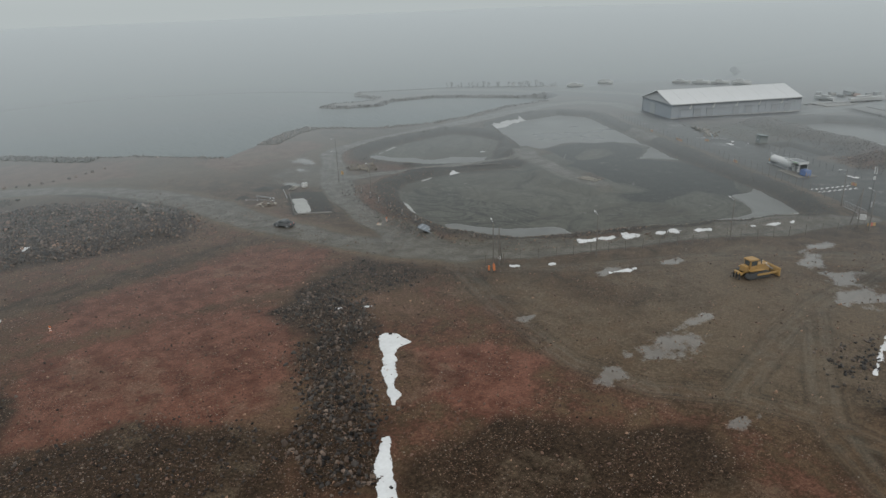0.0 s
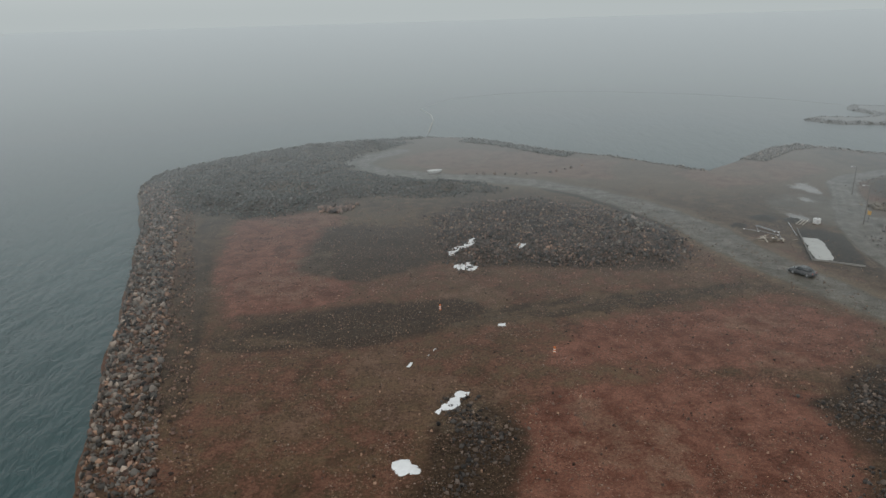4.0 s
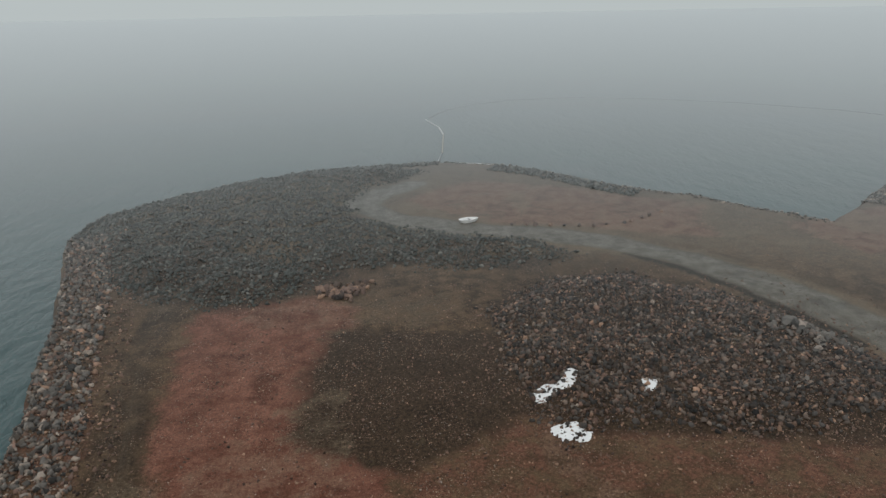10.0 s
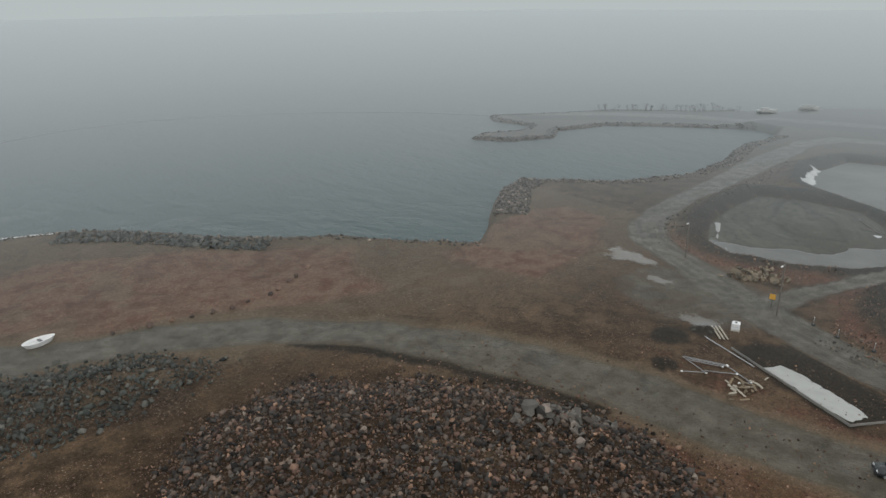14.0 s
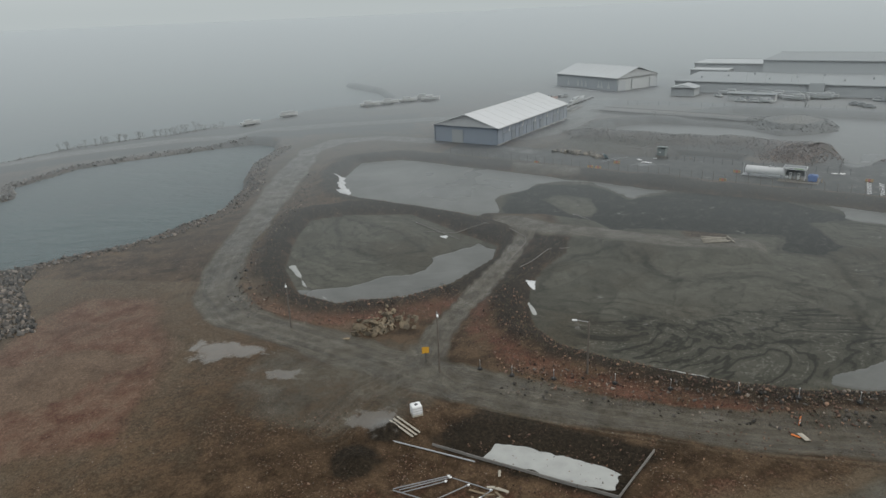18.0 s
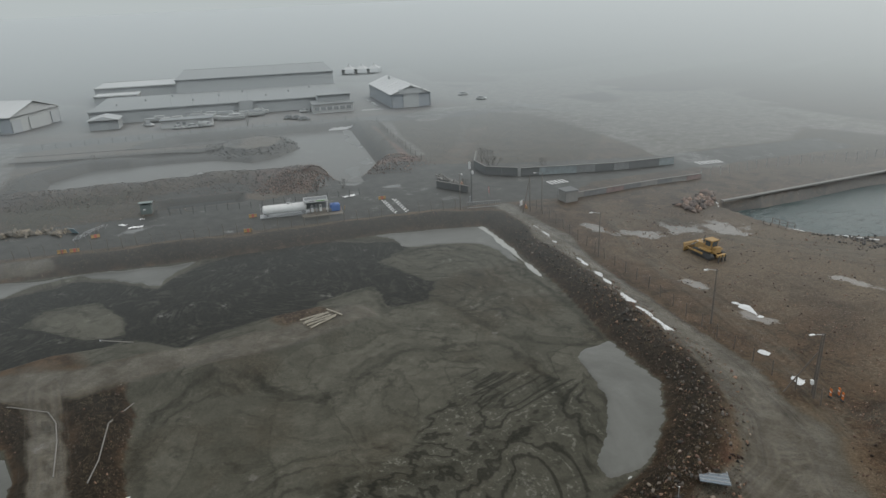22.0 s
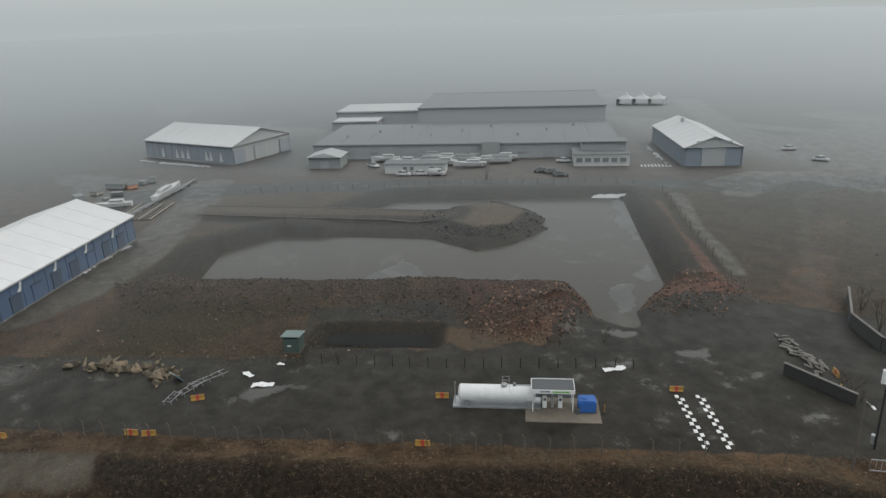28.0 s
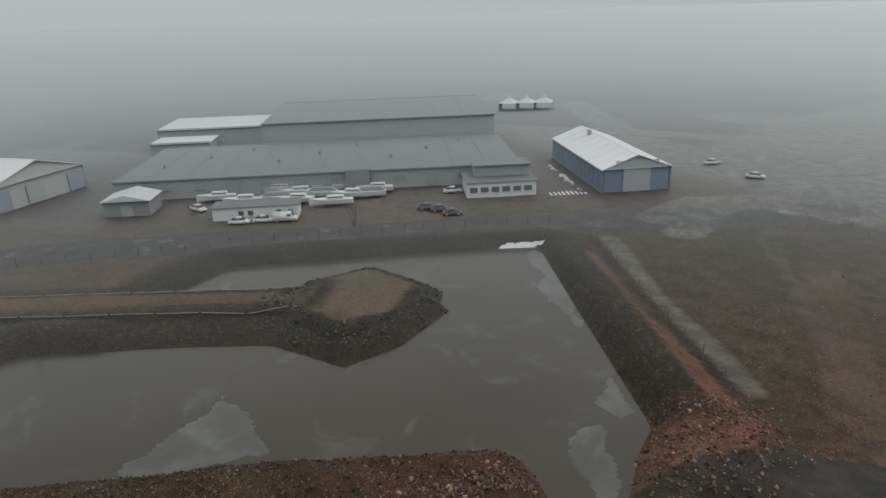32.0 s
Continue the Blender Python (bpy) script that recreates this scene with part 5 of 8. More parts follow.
# ---- buildings ----
def shed(name, cx, cy, rz, length, width, eave, ridge, wall, roof, label, gable=None, category="warehouse"):
    """A long hall with a pitched roof; its length runs along its own x."""
    t = thing(name, cx, cy, 0.3, rz, label, category)
    hl, hw, th = length / 2, width / 2, 0.25
    for s in (-1, 1):
        w = part("wall", box(0, s * hw, eave / 2, length, th, eave), wall, t)
        n = int(length / 3)
        for k in range(n + 1):
            part("rib", box(-hl + k * length / n, s * (hw + 0.16), eave / 2, 0.12, 0.08, eave), wall, w)
        part("plinth", box(0, s * (hw + 0.1), 0.25, length + 0.2, 0.35, 0.5), CONCRETE, w)
    for s in (-1, 1):
        bm = bmesh.new()
        out = [(-hw + th, 0), (hw - th, 0), (hw - th, eave), (-hw + th, eave)]
        vs = [[bm.verts.new((s * (hl - d), y, z)) for y, z in out] for d in (0.02, th)]
        bm.faces.new(vs[0]), bm.faces.new(vs[1][::-1])
        for k in range(4):
            bm.faces.new((vs[0][k], vs[1][k], vs[1][(k + 1) % 4], vs[0][(k + 1) % 4]))
        bmesh.ops.recalc_face_normals(bm, faces=bm.faces[:])
        part("end_wall", bm, gable or wall, t)
        # gable of stretched membrane, leaning in from the eaves to the ridge
        bm = bmesh.new()
        v0 = [bm.verts.new((s * (hl + 0.35), -hw - 0.3, eave + 0.05)), bm.verts.new((s * (hl + 0.35), hw + 0.3, eave + 0.05)), bm.verts.new((s * (hl - 0.4), 0, ridge + 0.1))]
        v1 = [bm.verts.new((s * (hl - 0.3), y, z)) for y, z in ((-hw, eave), (hw, eave))] + [bm.verts.new((s * (hl - 0.8), 0, ridge - 0.1))]
        bm.faces.new(v0), bm.faces.new(v1[::-1])
        for k in range(3):
            bm.faces.new((v0[k], v1[k], v1[(k + 1) % 3], v0[(k + 1) % 3]))
        bmesh.ops.recalc_face_normals(bm, faces=bm.faces[:])
        part("gable", bm, GABLE_SHEET, t, "pale grey membrane gable")
    slope = math.hypot(hw + 0.5, ridge - eave)
    for s in (-1, 1):
        ang = math.atan2(ridge - eave, hw) * -s
        r = part("roof", box(0, s * (hw + 0.4) / 2, (eave + ridge) / 2 + 0.12, length + 0.8, slope, 0.18, 0.0, None, Matrix.Rotation(ang, 4, "X")), roof, t)
        n = int(length / 5)
        for k in range(1, n):
            part("seam", box(-hl + k * length / n, s * (hw + 0.4) / 2, (eave + ridge) / 2 + 0.24, 0.08, slope - 0.2, 0.06, 0.0, None, Matrix.Rotation(ang, 4, "X")), roof, r)
        part("gutter", rod((-hl, s * (hw + 0.45), eave - 0.1), (hl, s * (hw + 0.45), eave - 0.1), 0.12, 6), GALV, t)
    part("ridge_cap", box(0, 0, ridge + 0.22, length + 0.8, 0.6, 0.08), roof, t)
    return t


wh = shed("warehouse", 269, 115.5, -26.6, 54, 23.5, 5.4, 9.1, BLUE_CLAD, WHITE_SHEET, "blue-walled storage hall with a white membrane roof")
for k in range(9):
    d = part("door", box(-22 + k * 5.4, -11.92, 1.7, 2.6, 0.16, 3.2, 0.03), NAVY if k % 3 else BLUE_CLAD, wh)
    part("lintel", box(-22 + k * 5.4, -12.02, 3.4, 2.9, 0.2, 0.2), NAVY, d)
for k in range(5):
    part("white_mark", prism([(-20 + k * 9.5, 3.6), (-19.2 + k * 9.5, 3.4), (-18.6 + k * 9.5, 5.1), (-19.0 + k * 9.5, 5.3), (-19.4 + k * 9.5, 4.2)], -12.0, -11.9), WHITE_PAINT, wh)
part("roller_door", box(-27.06, 3, 2.2, 0.16, 4.2, 4.2, 0.03), DARK_CLAD, wh)

wh = shed("warehouse", 383.5, 67.5, 40, 40.5, 27.5, 6, 10, BLUE_CLAD, WHITE_SHEET, "blue hall with painted white sails and a snowy roof", gable=GREY_CLAD)
for s, out in ((-1, -13.92), (1, 13.92)):
    for k, x in enumerate((-15, -10.5, -8.5, 0, 2.6, 5.2, 12)):
        part("painted_sail", prism([(x - 0.8, 0.9), (x + 0.9, 0.9), (x + 0.1, 4.2)], out, out + 0.05 * s), WHITE_PAINT, wh)
for y, wdt, mat in ((-11, 5, BLUE_CLAD), (1.5, 5, DARK_CLAD), (11, 5, BLUE_CLAD)):
    part("gable_panel", box(-20.35, y, 2.5, 0.18, wdt, 4.6), mat, wh)

wh = shed("warehouse", 301, -69, -25.3, 40, 16, 5.5, 8.5, BLUE_CLAD, WHITE_SHEET, "blue and grey storage hall with a white roof", gable=BLUE_CLAD)
part("gable_panel", box(-20.1, 0, 2.9, 0.2, 6.5, 5.6), GREY_CLAD, wh, "pale grey sliding door")
part("fascia", box(-20.15, 0, 6.6, 0.25, 10, 1.6), GREY_CLAD, wh)
for k in range(8):
    part("window", box(-16 + k * 4.6, 8.06, 3.4, 2.4, 0.12, 0.9, 0.02), GLASS_DARK, wh)
part("chimney", box(9, 1.5, 9.0, 0.9, 0.9, 1.2, 0.05), GALV, wh)

HA = math.degrees(math.atan2(-0.878, -0.479))
hall = thing("factory_hall", 354, 40, 0.3, HA, "huge grey flat-roofed factory hall with a raised rear block", "factory")
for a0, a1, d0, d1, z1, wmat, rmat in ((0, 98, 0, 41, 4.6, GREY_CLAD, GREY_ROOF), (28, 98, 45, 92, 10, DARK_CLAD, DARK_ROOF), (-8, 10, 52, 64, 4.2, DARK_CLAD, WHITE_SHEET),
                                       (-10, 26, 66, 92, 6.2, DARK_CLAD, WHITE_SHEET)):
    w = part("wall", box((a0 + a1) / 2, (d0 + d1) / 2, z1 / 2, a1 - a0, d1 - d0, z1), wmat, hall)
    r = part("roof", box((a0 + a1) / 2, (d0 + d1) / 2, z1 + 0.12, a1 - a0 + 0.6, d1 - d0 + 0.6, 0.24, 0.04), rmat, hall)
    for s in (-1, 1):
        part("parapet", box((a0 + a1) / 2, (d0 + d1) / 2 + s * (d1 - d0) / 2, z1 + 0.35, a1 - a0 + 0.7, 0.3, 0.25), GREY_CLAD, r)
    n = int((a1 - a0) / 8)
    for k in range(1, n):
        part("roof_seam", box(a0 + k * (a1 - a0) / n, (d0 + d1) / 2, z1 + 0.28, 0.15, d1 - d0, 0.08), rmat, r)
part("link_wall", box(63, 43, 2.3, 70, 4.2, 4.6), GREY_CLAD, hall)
for k in range(9):
    part("roof_vent", rod((8 + k * 9.7, 14 + 9 * (k % 3), 4.8), (8 + k * 9.7, 14 + 9 * (k % 3), 5.7), 0.4, 10), GREY_ROOF, hall)
for k in range(12):
    d = part("door" if k % 3 == 0 else "window", box(4 + k * 8, -0.06, 1.9 if k % 3 == 0 else 2.6, 3.0, 0.14, 3.4 if k % 3 == 0 else 1.2, 0.02), PANE_HAZED, hall)
part("tower", box(58, -1.2, 2.9, 5.5, 3.0, 5.6, 0.05), GREY_ROOF, hall)

t = thing("storage_shed", 342, 38, 0.3, HA, "dark shed with a snow-covered pitched roof", "shed")
part("wall", box(0, 0, 1.8, 10, 8, 3.6), DARK_CLAD, t)
part("roof", prism([(-5.5, 3.6), (5.5, 3.6), (0, 5.0)], -4.5, 4.5), SNOW, t)
part("door", box(0, -4.06, 1.3, 2.6, 0.12, 2.5), GREY_CLAD, t)

t = thing("long_hut", 320, 16.5, 0.3, HA, "long low white hut with a flat dark roof", "hut")
part("wall", box(0, 0, 1.45, 18, 5, 2.9), WHITE_PAINT, t)
part("roof", box(0, 0, 3.0, 18.8, 5.8, 0.22, 0.03), GREY_ROOF, t)
for x in (-3, -1, 5):
    w = part("window", box(x, -2.53, 1.6, 1.1, 0.1, 1.0), GLASS_DARK, t)
    part("sill", box(x, -2.6, 1.05, 1.3, 0.2, 0.08), WHITE_PAINT, w)
part("door", box(7.5, -2.53, 1.05, 1.0, 0.1, 2.0), GREY_CLAD, t)

t = thing("office_building", 303, -36, 0.3, HA, "pale two-storey office with bands of windows", "office")
part("lower_storey", box(0, 0, 1.8, 16, 10, 3.6), WHITE_PAINT, t)
part("lower_roof", box(0, 0, 3.7, 16.6, 10.6, 0.25, 0.03), GREY_ROOF, t)
part("upper_storey", box(1, 3.5, 5.0, 13, 6, 2.6), GREY_CLAD, t)
part("upper_roof", box(1, 3.5, 6.4, 13.8, 6.8, 0.25, 0.03), GREY_ROOF, t)
for k in range(6):
    w = part("window", box(-6.4 + k * 2.5, -5.03, 2.0, 1.8, 0.1, 1.2), GLASS_DARK, t)
    part("sill", box(-6.4 + k * 2.5, -5.1, 1.35, 2.0, 0.2, 0.08), WHITE_PAINT, w)

for k, (x, y) in enumerate(((405, -119), (401, -125), (397, -131))):
    t = thing("marquee", x, y, 0.3, -50, "white peaked party tent on the far yard", "tent", "peaked tents")
    bm = bmesh.new()
    base = [bm.verts.new((5 * math.cos(a), 5 * math.sin(a), 3.0)) for a in [0.785 + 1.5708 * q for q in range(4)]]
    mid = [bm.verts.new((1.4 * math.cos(a), 1.4 * math.sin(a), 4.4)) for a in [0.785 + 1.5708 * q for q in range(4)]]
    tip = bm.verts.new((0, 0, 6.4))
    for q in range(4):
        bm.faces.new((base[q], base[(q + 1) % 4], mid[(q + 1) % 4], mid[q]))
        bm.faces.new((mid[q], mid[(q + 1) % 4], tip))
    part("canopy", bm, WHITE_SHEET, t)
    for q in range(4):
        a = 0.785 + 1.5708 * q
        part("leg", rod((4.9 * math.cos(a), 4.9 * math.sin(a), 0), (4.9 * math.cos(a), 4.9 * math.sin(a), 3.0), 0.08, 6), GALV, t)
    part("side_wall", box(0, 3.4, 1.5, 6.8, 0.06, 2.9), DARK_CLAD, t)


# ---- vehicles ----
def make_car(name, mat, label, length=4.5, width=1.8, high=1.45, group="parked cars"):
    t = thing(name, 0, 0, 0, 0, label, "car", group)
    h, L = high, length / 2
    lower = prism([(-L, 0.35), (-L + 0.05, 0.75), (-L + 0.9, 0.92), (L - 0.75, 0.96), (L, 0.80), (L, 0.35), (L - 0.2, 0.22), (-L + 0.2, 0.22)], -width / 2, width / 2)
    bmesh.ops.bevel(lower, geom=lower.edges[:], offset=0.06, segments=2, affect="EDGES")
    body = part("body", lower, mat, t, smooth=True)
    cab = prism([(-L + 0.95, 0.92), (-L + 1.65, h), (L - 1.45, h + 0.02), (L - 0.55, 0.96)], -width / 2 + 0.14, width / 2 - 0.14)
    bmesh.ops.bevel(cab, geom=cab.edges[:], offset=0.05, segments=2, affect="EDGES")
    cabin = part("cabin", cab, GLASS_DARK, t, smooth=True)
    part("roof", box(0.1, 0, h + 0.01, length - 3.05, width - 0.34, 0.07, 0.03), mat, cabin)
    for s in (-1, 1):
        part("pillar", box(0.15, s * (width / 2 - 0.15), (0.92 + h) / 2, 0.1, 0.05, h - 0.9), mat, cabin)
        for x in (-L + 0.85, L - 0.85):
            w = part("wheel", rod((x, s * (width / 2 - 0.12), 0.32), (x, s * (width / 2 + 0.02), 0.32), 0.32, 14), RUBBER, t)
            part("rim", rod((x, s * (width / 2 + 0.02), 0.32), (x, s * (width / 2 + 0.04), 0.32), 0.2, 10), GALV, w)
        part("headlight", box(-L + 0.08, s * (width / 2 - 0.3), 0.66, 0.12, 0.36, 0.16, 0.03), WHITE_PAINT, t)
        part("tail_light", box(L - 0.04, s * (width / 2 - 0.25), 0.76, 0.08, 0.3, 0.16, 0.02), RED_PLASTIC, t)
        part("mirror", box(-L + 1.35, s * (width / 2 + 0.08), 1.0, 0.12, 0.18, 0.12, 0.03), mat, t)
    part("bumper", box(-L - 0.02, 0, 0.42, 0.12, width - 0.1, 0.2, 0.04), mat, t)
    part("bumper", box(L + 0.02, 0, 0.42, 0.12, width - 0.1, 0.2, 0.04), mat, t)
    return t


def park(t, x, y, rz):
    return copy_thing(t, pose(x, y, float(height(x, y)), 0, 0, rz))


dark = make_car("dark_car", CAR_BLACK, "black hatchback on the gravel track by the trough", 4.2)
dark.matrix_world = pose(72.5, 94.4, float(height(72.5, 94.4)), 0, 0, -56)
white = make_car("white_car", CAR_WHITE, "white car parked in the yard", 4.4)
white.matrix_world = pose(317, 21.5, float(height(317, 21.5)), 0, 0, 62)
for x, y, r in ((315, 17, 62), (333, 26, 20), (309, -27, 60), (273, -91, 30), (289, -96, 70), (352, -25, 62)):
    park(white, x, y, r)
for x, y, r in ((294, -17, 62), (301, -15, 62), (298, -16.5, 58)):
    park(dark, x, y, r)["label"] = "dark car parked by the street"


def make_van(x, y, rz):
    t = thing("white_van", x, y, None, rz, "white panel van parked by the long hut", "van")
    bm = prism([(-2.6, 0.35), (-2.6, 0.95), (-1.75, 1.15), (-1.2, 1.95), (2.5, 2.05), (2.6, 0.35)], -0.95, 0.95)
    bmesh.ops.bevel(bm, geom=bm.edges[:], offset=0.07, segments=2, affect="EDGES")
    part("body", bm, CAR_WHITE, t, smooth=True)
    part("windscreen", box(-1.55, 0, 1.52, 0.08, 1.6, 0.75, 0, None, Matrix.Rotation(0.55, 4, "Y")), GLASS_DARK, t)
    for s in (-1, 1):
        part("side_window", box(-0.85, s * 0.955, 1.5, 0.9, 0.04, 0.5), GLASS_DARK, t)
        for q in (-1.7, 1.7):
            w = part("wheel", rod((q, s * 0.82, 0.34), (q, s * 0.97, 0.34), 0.34, 14), RUBBER, t)
            part("rim", rod((q, s * 0.97, 0.34), (q, s * 0.99, 0.34), 0.2, 10), GALV, w)
        part("headlight", box(-2.6, s * 0.7, 0.8, 0.1, 0.3, 0.2, 0.03), GLASS_DARK, t)
    return t


make_van(312.5, 13, 62)


def make_dozer(x, y, rz):
    t = thing("bulldozer", x, y, None, rz, "weathered yellow bulldozer standing on muddy gravel", "bulldozer")
    for s in (-1, 1):
        tr = prism([(-2.4, 0.35), (-1.9, 0.02), (1.9, 0.02), (2.5, 0.45), (2.2, 1.05), (0.2, 1.25), (-2.0, 1.05)], s * 1.2 - 0.35, s * 1.2 + 0.35)
        bmesh.ops.bevel(tr, geom=tr.edges[:], offset=0.08, segments=2, affect="EDGES")
        crawler = part("crawler", tr, DARK_STEEL, t)
        for k in range(12):
            part("track_shoe", box(-1.9 + k * 0.345, s * 1.2, 0.03, 0.24, 0.74, 0.07), DARK_STEEL, crawler)
        for q in (-1.5, -0.5, 0.5, 1.5):
            part("roller", rod((q, s * 1.56, 0.4), (q, s * 1.6, 0.4), 0.25, 10), DARK_STEEL, crawler)
        part("push_arm", box(-1.6, s * 1.62, 0.75, 4.2, 0.16, 0.34, 0.04), YELLOW, t)
        part("lift_ram", rod((-1.9, s * 0.55, 1.9), (-3.2, s * 0.7, 1.0), 0.08, 8), GALV, t)
        part("fender", box(0.5, s * 1.2, 1.42, 2.6, 0.7, 0.12, 0.03), YELLOW, t)
        part("lamp", rod((-1.9, s * 0.5, 2.1), (-2.05, s * 0.5, 2.1), 0.1, 8), WHITE_PAINT, t)
    bonnet = prism([(-2.6, 0.8), (-2.6, 1.95), (-0.2, 2.1), (-0.2, 0.8)], -0.62, 0.62)
    bmesh.ops.bevel(bonnet, geom=bonnet.edges[:], offset=0.08, segments=2, affect="EDGES")
    hood = part("bonnet", bonnet, YELLOW, t)
    part("grille", box(-2.64, 0, 1.4, 0.06, 1.0, 0.9), DARK_STEEL, hood)
    part("exhaust", rod((-1.2, 0.25, 2.0), (-1.2, 0.25, 2.95), 0.09, 8), DARK_STEEL, hood)
    part("air_intake", rod((-0.8, -0.25, 2.0), (-0.8, -0.25, 2.6), 0.12, 8), DARK_STEEL, hood)
    part("deck", box(0.8, 0, 1.25, 2.4, 1.7, 0.5, 0.05), YELLOW, t)
    cab = part("cab", box(0.65, 0, 2.2, 1.5, 1.5, 1.5, 0.06), YELLOW, t)
    for q, w, d in ((-0.11, 0.05, 1.1), (1.41, 0.05, 1.1)):
        part("window", box(q, 0, 2.45, w, d, 0.8), GLASS_DARK, cab)
    for s in (-1, 1):
        part("window", box(0.65, s * 0.76, 2.45, 1.1, 0.05, 0.8), GLASS_DARK, cab)
    part("cab_roof", box(0.65, 0, 3.02, 1.8, 1.75, 0.16, 0.05), YELLOW, cab)
    part("fuel_tank", box(1.9, 0, 1.55, 0.7, 1.4, 1.0, 0.08), YELLOW, t)
    blade = prism([(-3.6, 0.1), (-3.42, 0.1), (-3.28, 0.7), (-3.42, 1.35), (-3.62, 1.5), (-3.5, 0.75)], -2.1, 2.1)
    b = part("blade", blade, YELLOW, t, "scuffed yellow dozer blade")
    part("cutting_edge", box(-3.6, 0, 0.1, 0.1, 4.2, 0.2), DARK_STEEL, b)
    rip = part("ripper", box(3.0, 0, 0.95, 0.5, 1.8, 0.4, 0.05), YELLOW, t)
    for s in (-0.7, 0, 0.7):
        part("shank", box(3.25, s, 0.55, 0.2, 0.12, 1.1), DARK_STEEL, rip)
    for s in (-0.5, 0.5):
        part("ripper_arm", box(2.5, s, 1.0, 1.0, 0.14, 0.24, 0.03), YELLOW, rip)
    return t


make_dozer(119.6, 15.2, 160)


# ---- snow and thin sheets that follow the ground ----
def patch(name, outline, mat, label, category="snow", rise=0.14, cell=0.35, rough=1.6, seed=1, kind="stuff", group="", level=None):
    """A thin ragged layer lying on the ground inside an outline."""
    a = np.array(outline, float)
    lo, hi = a.min(0) - 1.0, a.max(0) + 1.0
    gx, gy = np.arange(lo[0], hi[0], cell), np.arange(lo[1], hi[1], cell)
    X, Y = np.meshgrid(gx, gy)
    d = inside_by(outline, X, Y) + rough * fbm(X, Y, 2.5 if level is None else 9.0, seed, 5) - (0.3 if level is None else 0)
    Z = height(X, Y) - 0.06 + (rise + 0.06) * step(-0.3, 0.5, d) + 0.03 * fbm(X, Y, 0.8, seed + 3, 2)
    if level is not None:
        Z = level - 0.3 + 0.3 * step(-0.3, 0.35, d)
    keep = d > -0.35
    idx = -np.ones(X.shape, int)
    idx[keep] = np.arange(keep.sum())
    q = np.stack([idx[:-1, :-1], idx[:-1, 1:], idx[1:, 1:], idx[1:, :-1]], -1).reshape(-1, 4)
    q = q[(q >= 0).all(1)]
    if not len(q):
        return None
    ob = new(name, mesh_of(name, np.stack([X[keep], Y[keep], Z[keep]], -1).tolist(), q.tolist(), mat, True))
    return tagged(ob, label, category, group, kind)


for k, (lab, o) in enumerate((("thin grey ice on the far end of the basin", [(225, 146), (222, 158), (203, 159), (183, 153), (175, 139), (164, 117.5), (171, 115), (183.5, 114), (194.5, 106), (194.5, 92.5), (184, 87), (180, 84.5), (186, 75), (211, 119)]),
                              ("thin grey ice in the basin corner", [(172, 44), (163, 27), (158, 28), (149, 32.5), (142, 37), (144, 38), (149, 36.2), (156, 36.5), (164, 45), (168, 43)]),
                              ("milky ice along the basin bank", [(116, 57), (115, 50.5), (105, 55), (99.5, 61), (98, 68), (100, 73), (105, 68), (109, 62.5)]),
                              ("band of pale ice round the small pond", [(127, 148), (121, 143), (119.5, 138), (120.5, 130), (127, 121), (143, 113), (150, 118), (135, 129.5), (129, 139)]))):
    patch("ice_sheet", o, ICE_WATER, lab, "ice", cell=0.4, rough=2.6, seed=30 + k, level=-0.16, kind="")
for k, line in enumerate(([(138, 151), (129, 146.2), (123.5, 141), (121.2, 137), (122, 132.5), (125, 127)], [(104, 98), (101, 89), (99, 80), (98.6, 72)], [(118.5, 108), (124, 109.4), (129, 108.6)],
                          [(160, 28.2), (152, 31.6), (146, 34.4), (138, 38.4), (128, 43.6)])):
    a = np.array(line, float)
    d = np.gradient(a, axis=0)
    side = np.stack([-d[:, 1], d[:, 0]], -1) / np.linalg.norm(d, axis=1)[:, None]
    wide = 0.32 if k == 0 else 0.12
    patch("ice_rim", [tuple(v) for v in np.r_[a + wide * side, (a - wide * side)[::-1]]], PALE_ICE, "white rim of ice along the bank", "ice", cell=0.25, rough=2.0, seed=60 + k, level=-0.13)
for k, o in enumerate(([(249, 67), (244, 54), (252, 48), (259, 41), (252, 41), (242, 43), (236, 41), (240, 52)], [(268, -17), (262, -13), (240, -1), (222, 9), (221, 7), (240, -4), (262, -16)], [(222, 10), (216, 16), (211, 21), (213, 23), (218, 18), (224, 12)])):
    patch("ice_film", o, ICE_FILM, "pale film of ice on the pit water", "ice", cell=0.5, rough=5.0, seed=40 + k, level=-0.535)
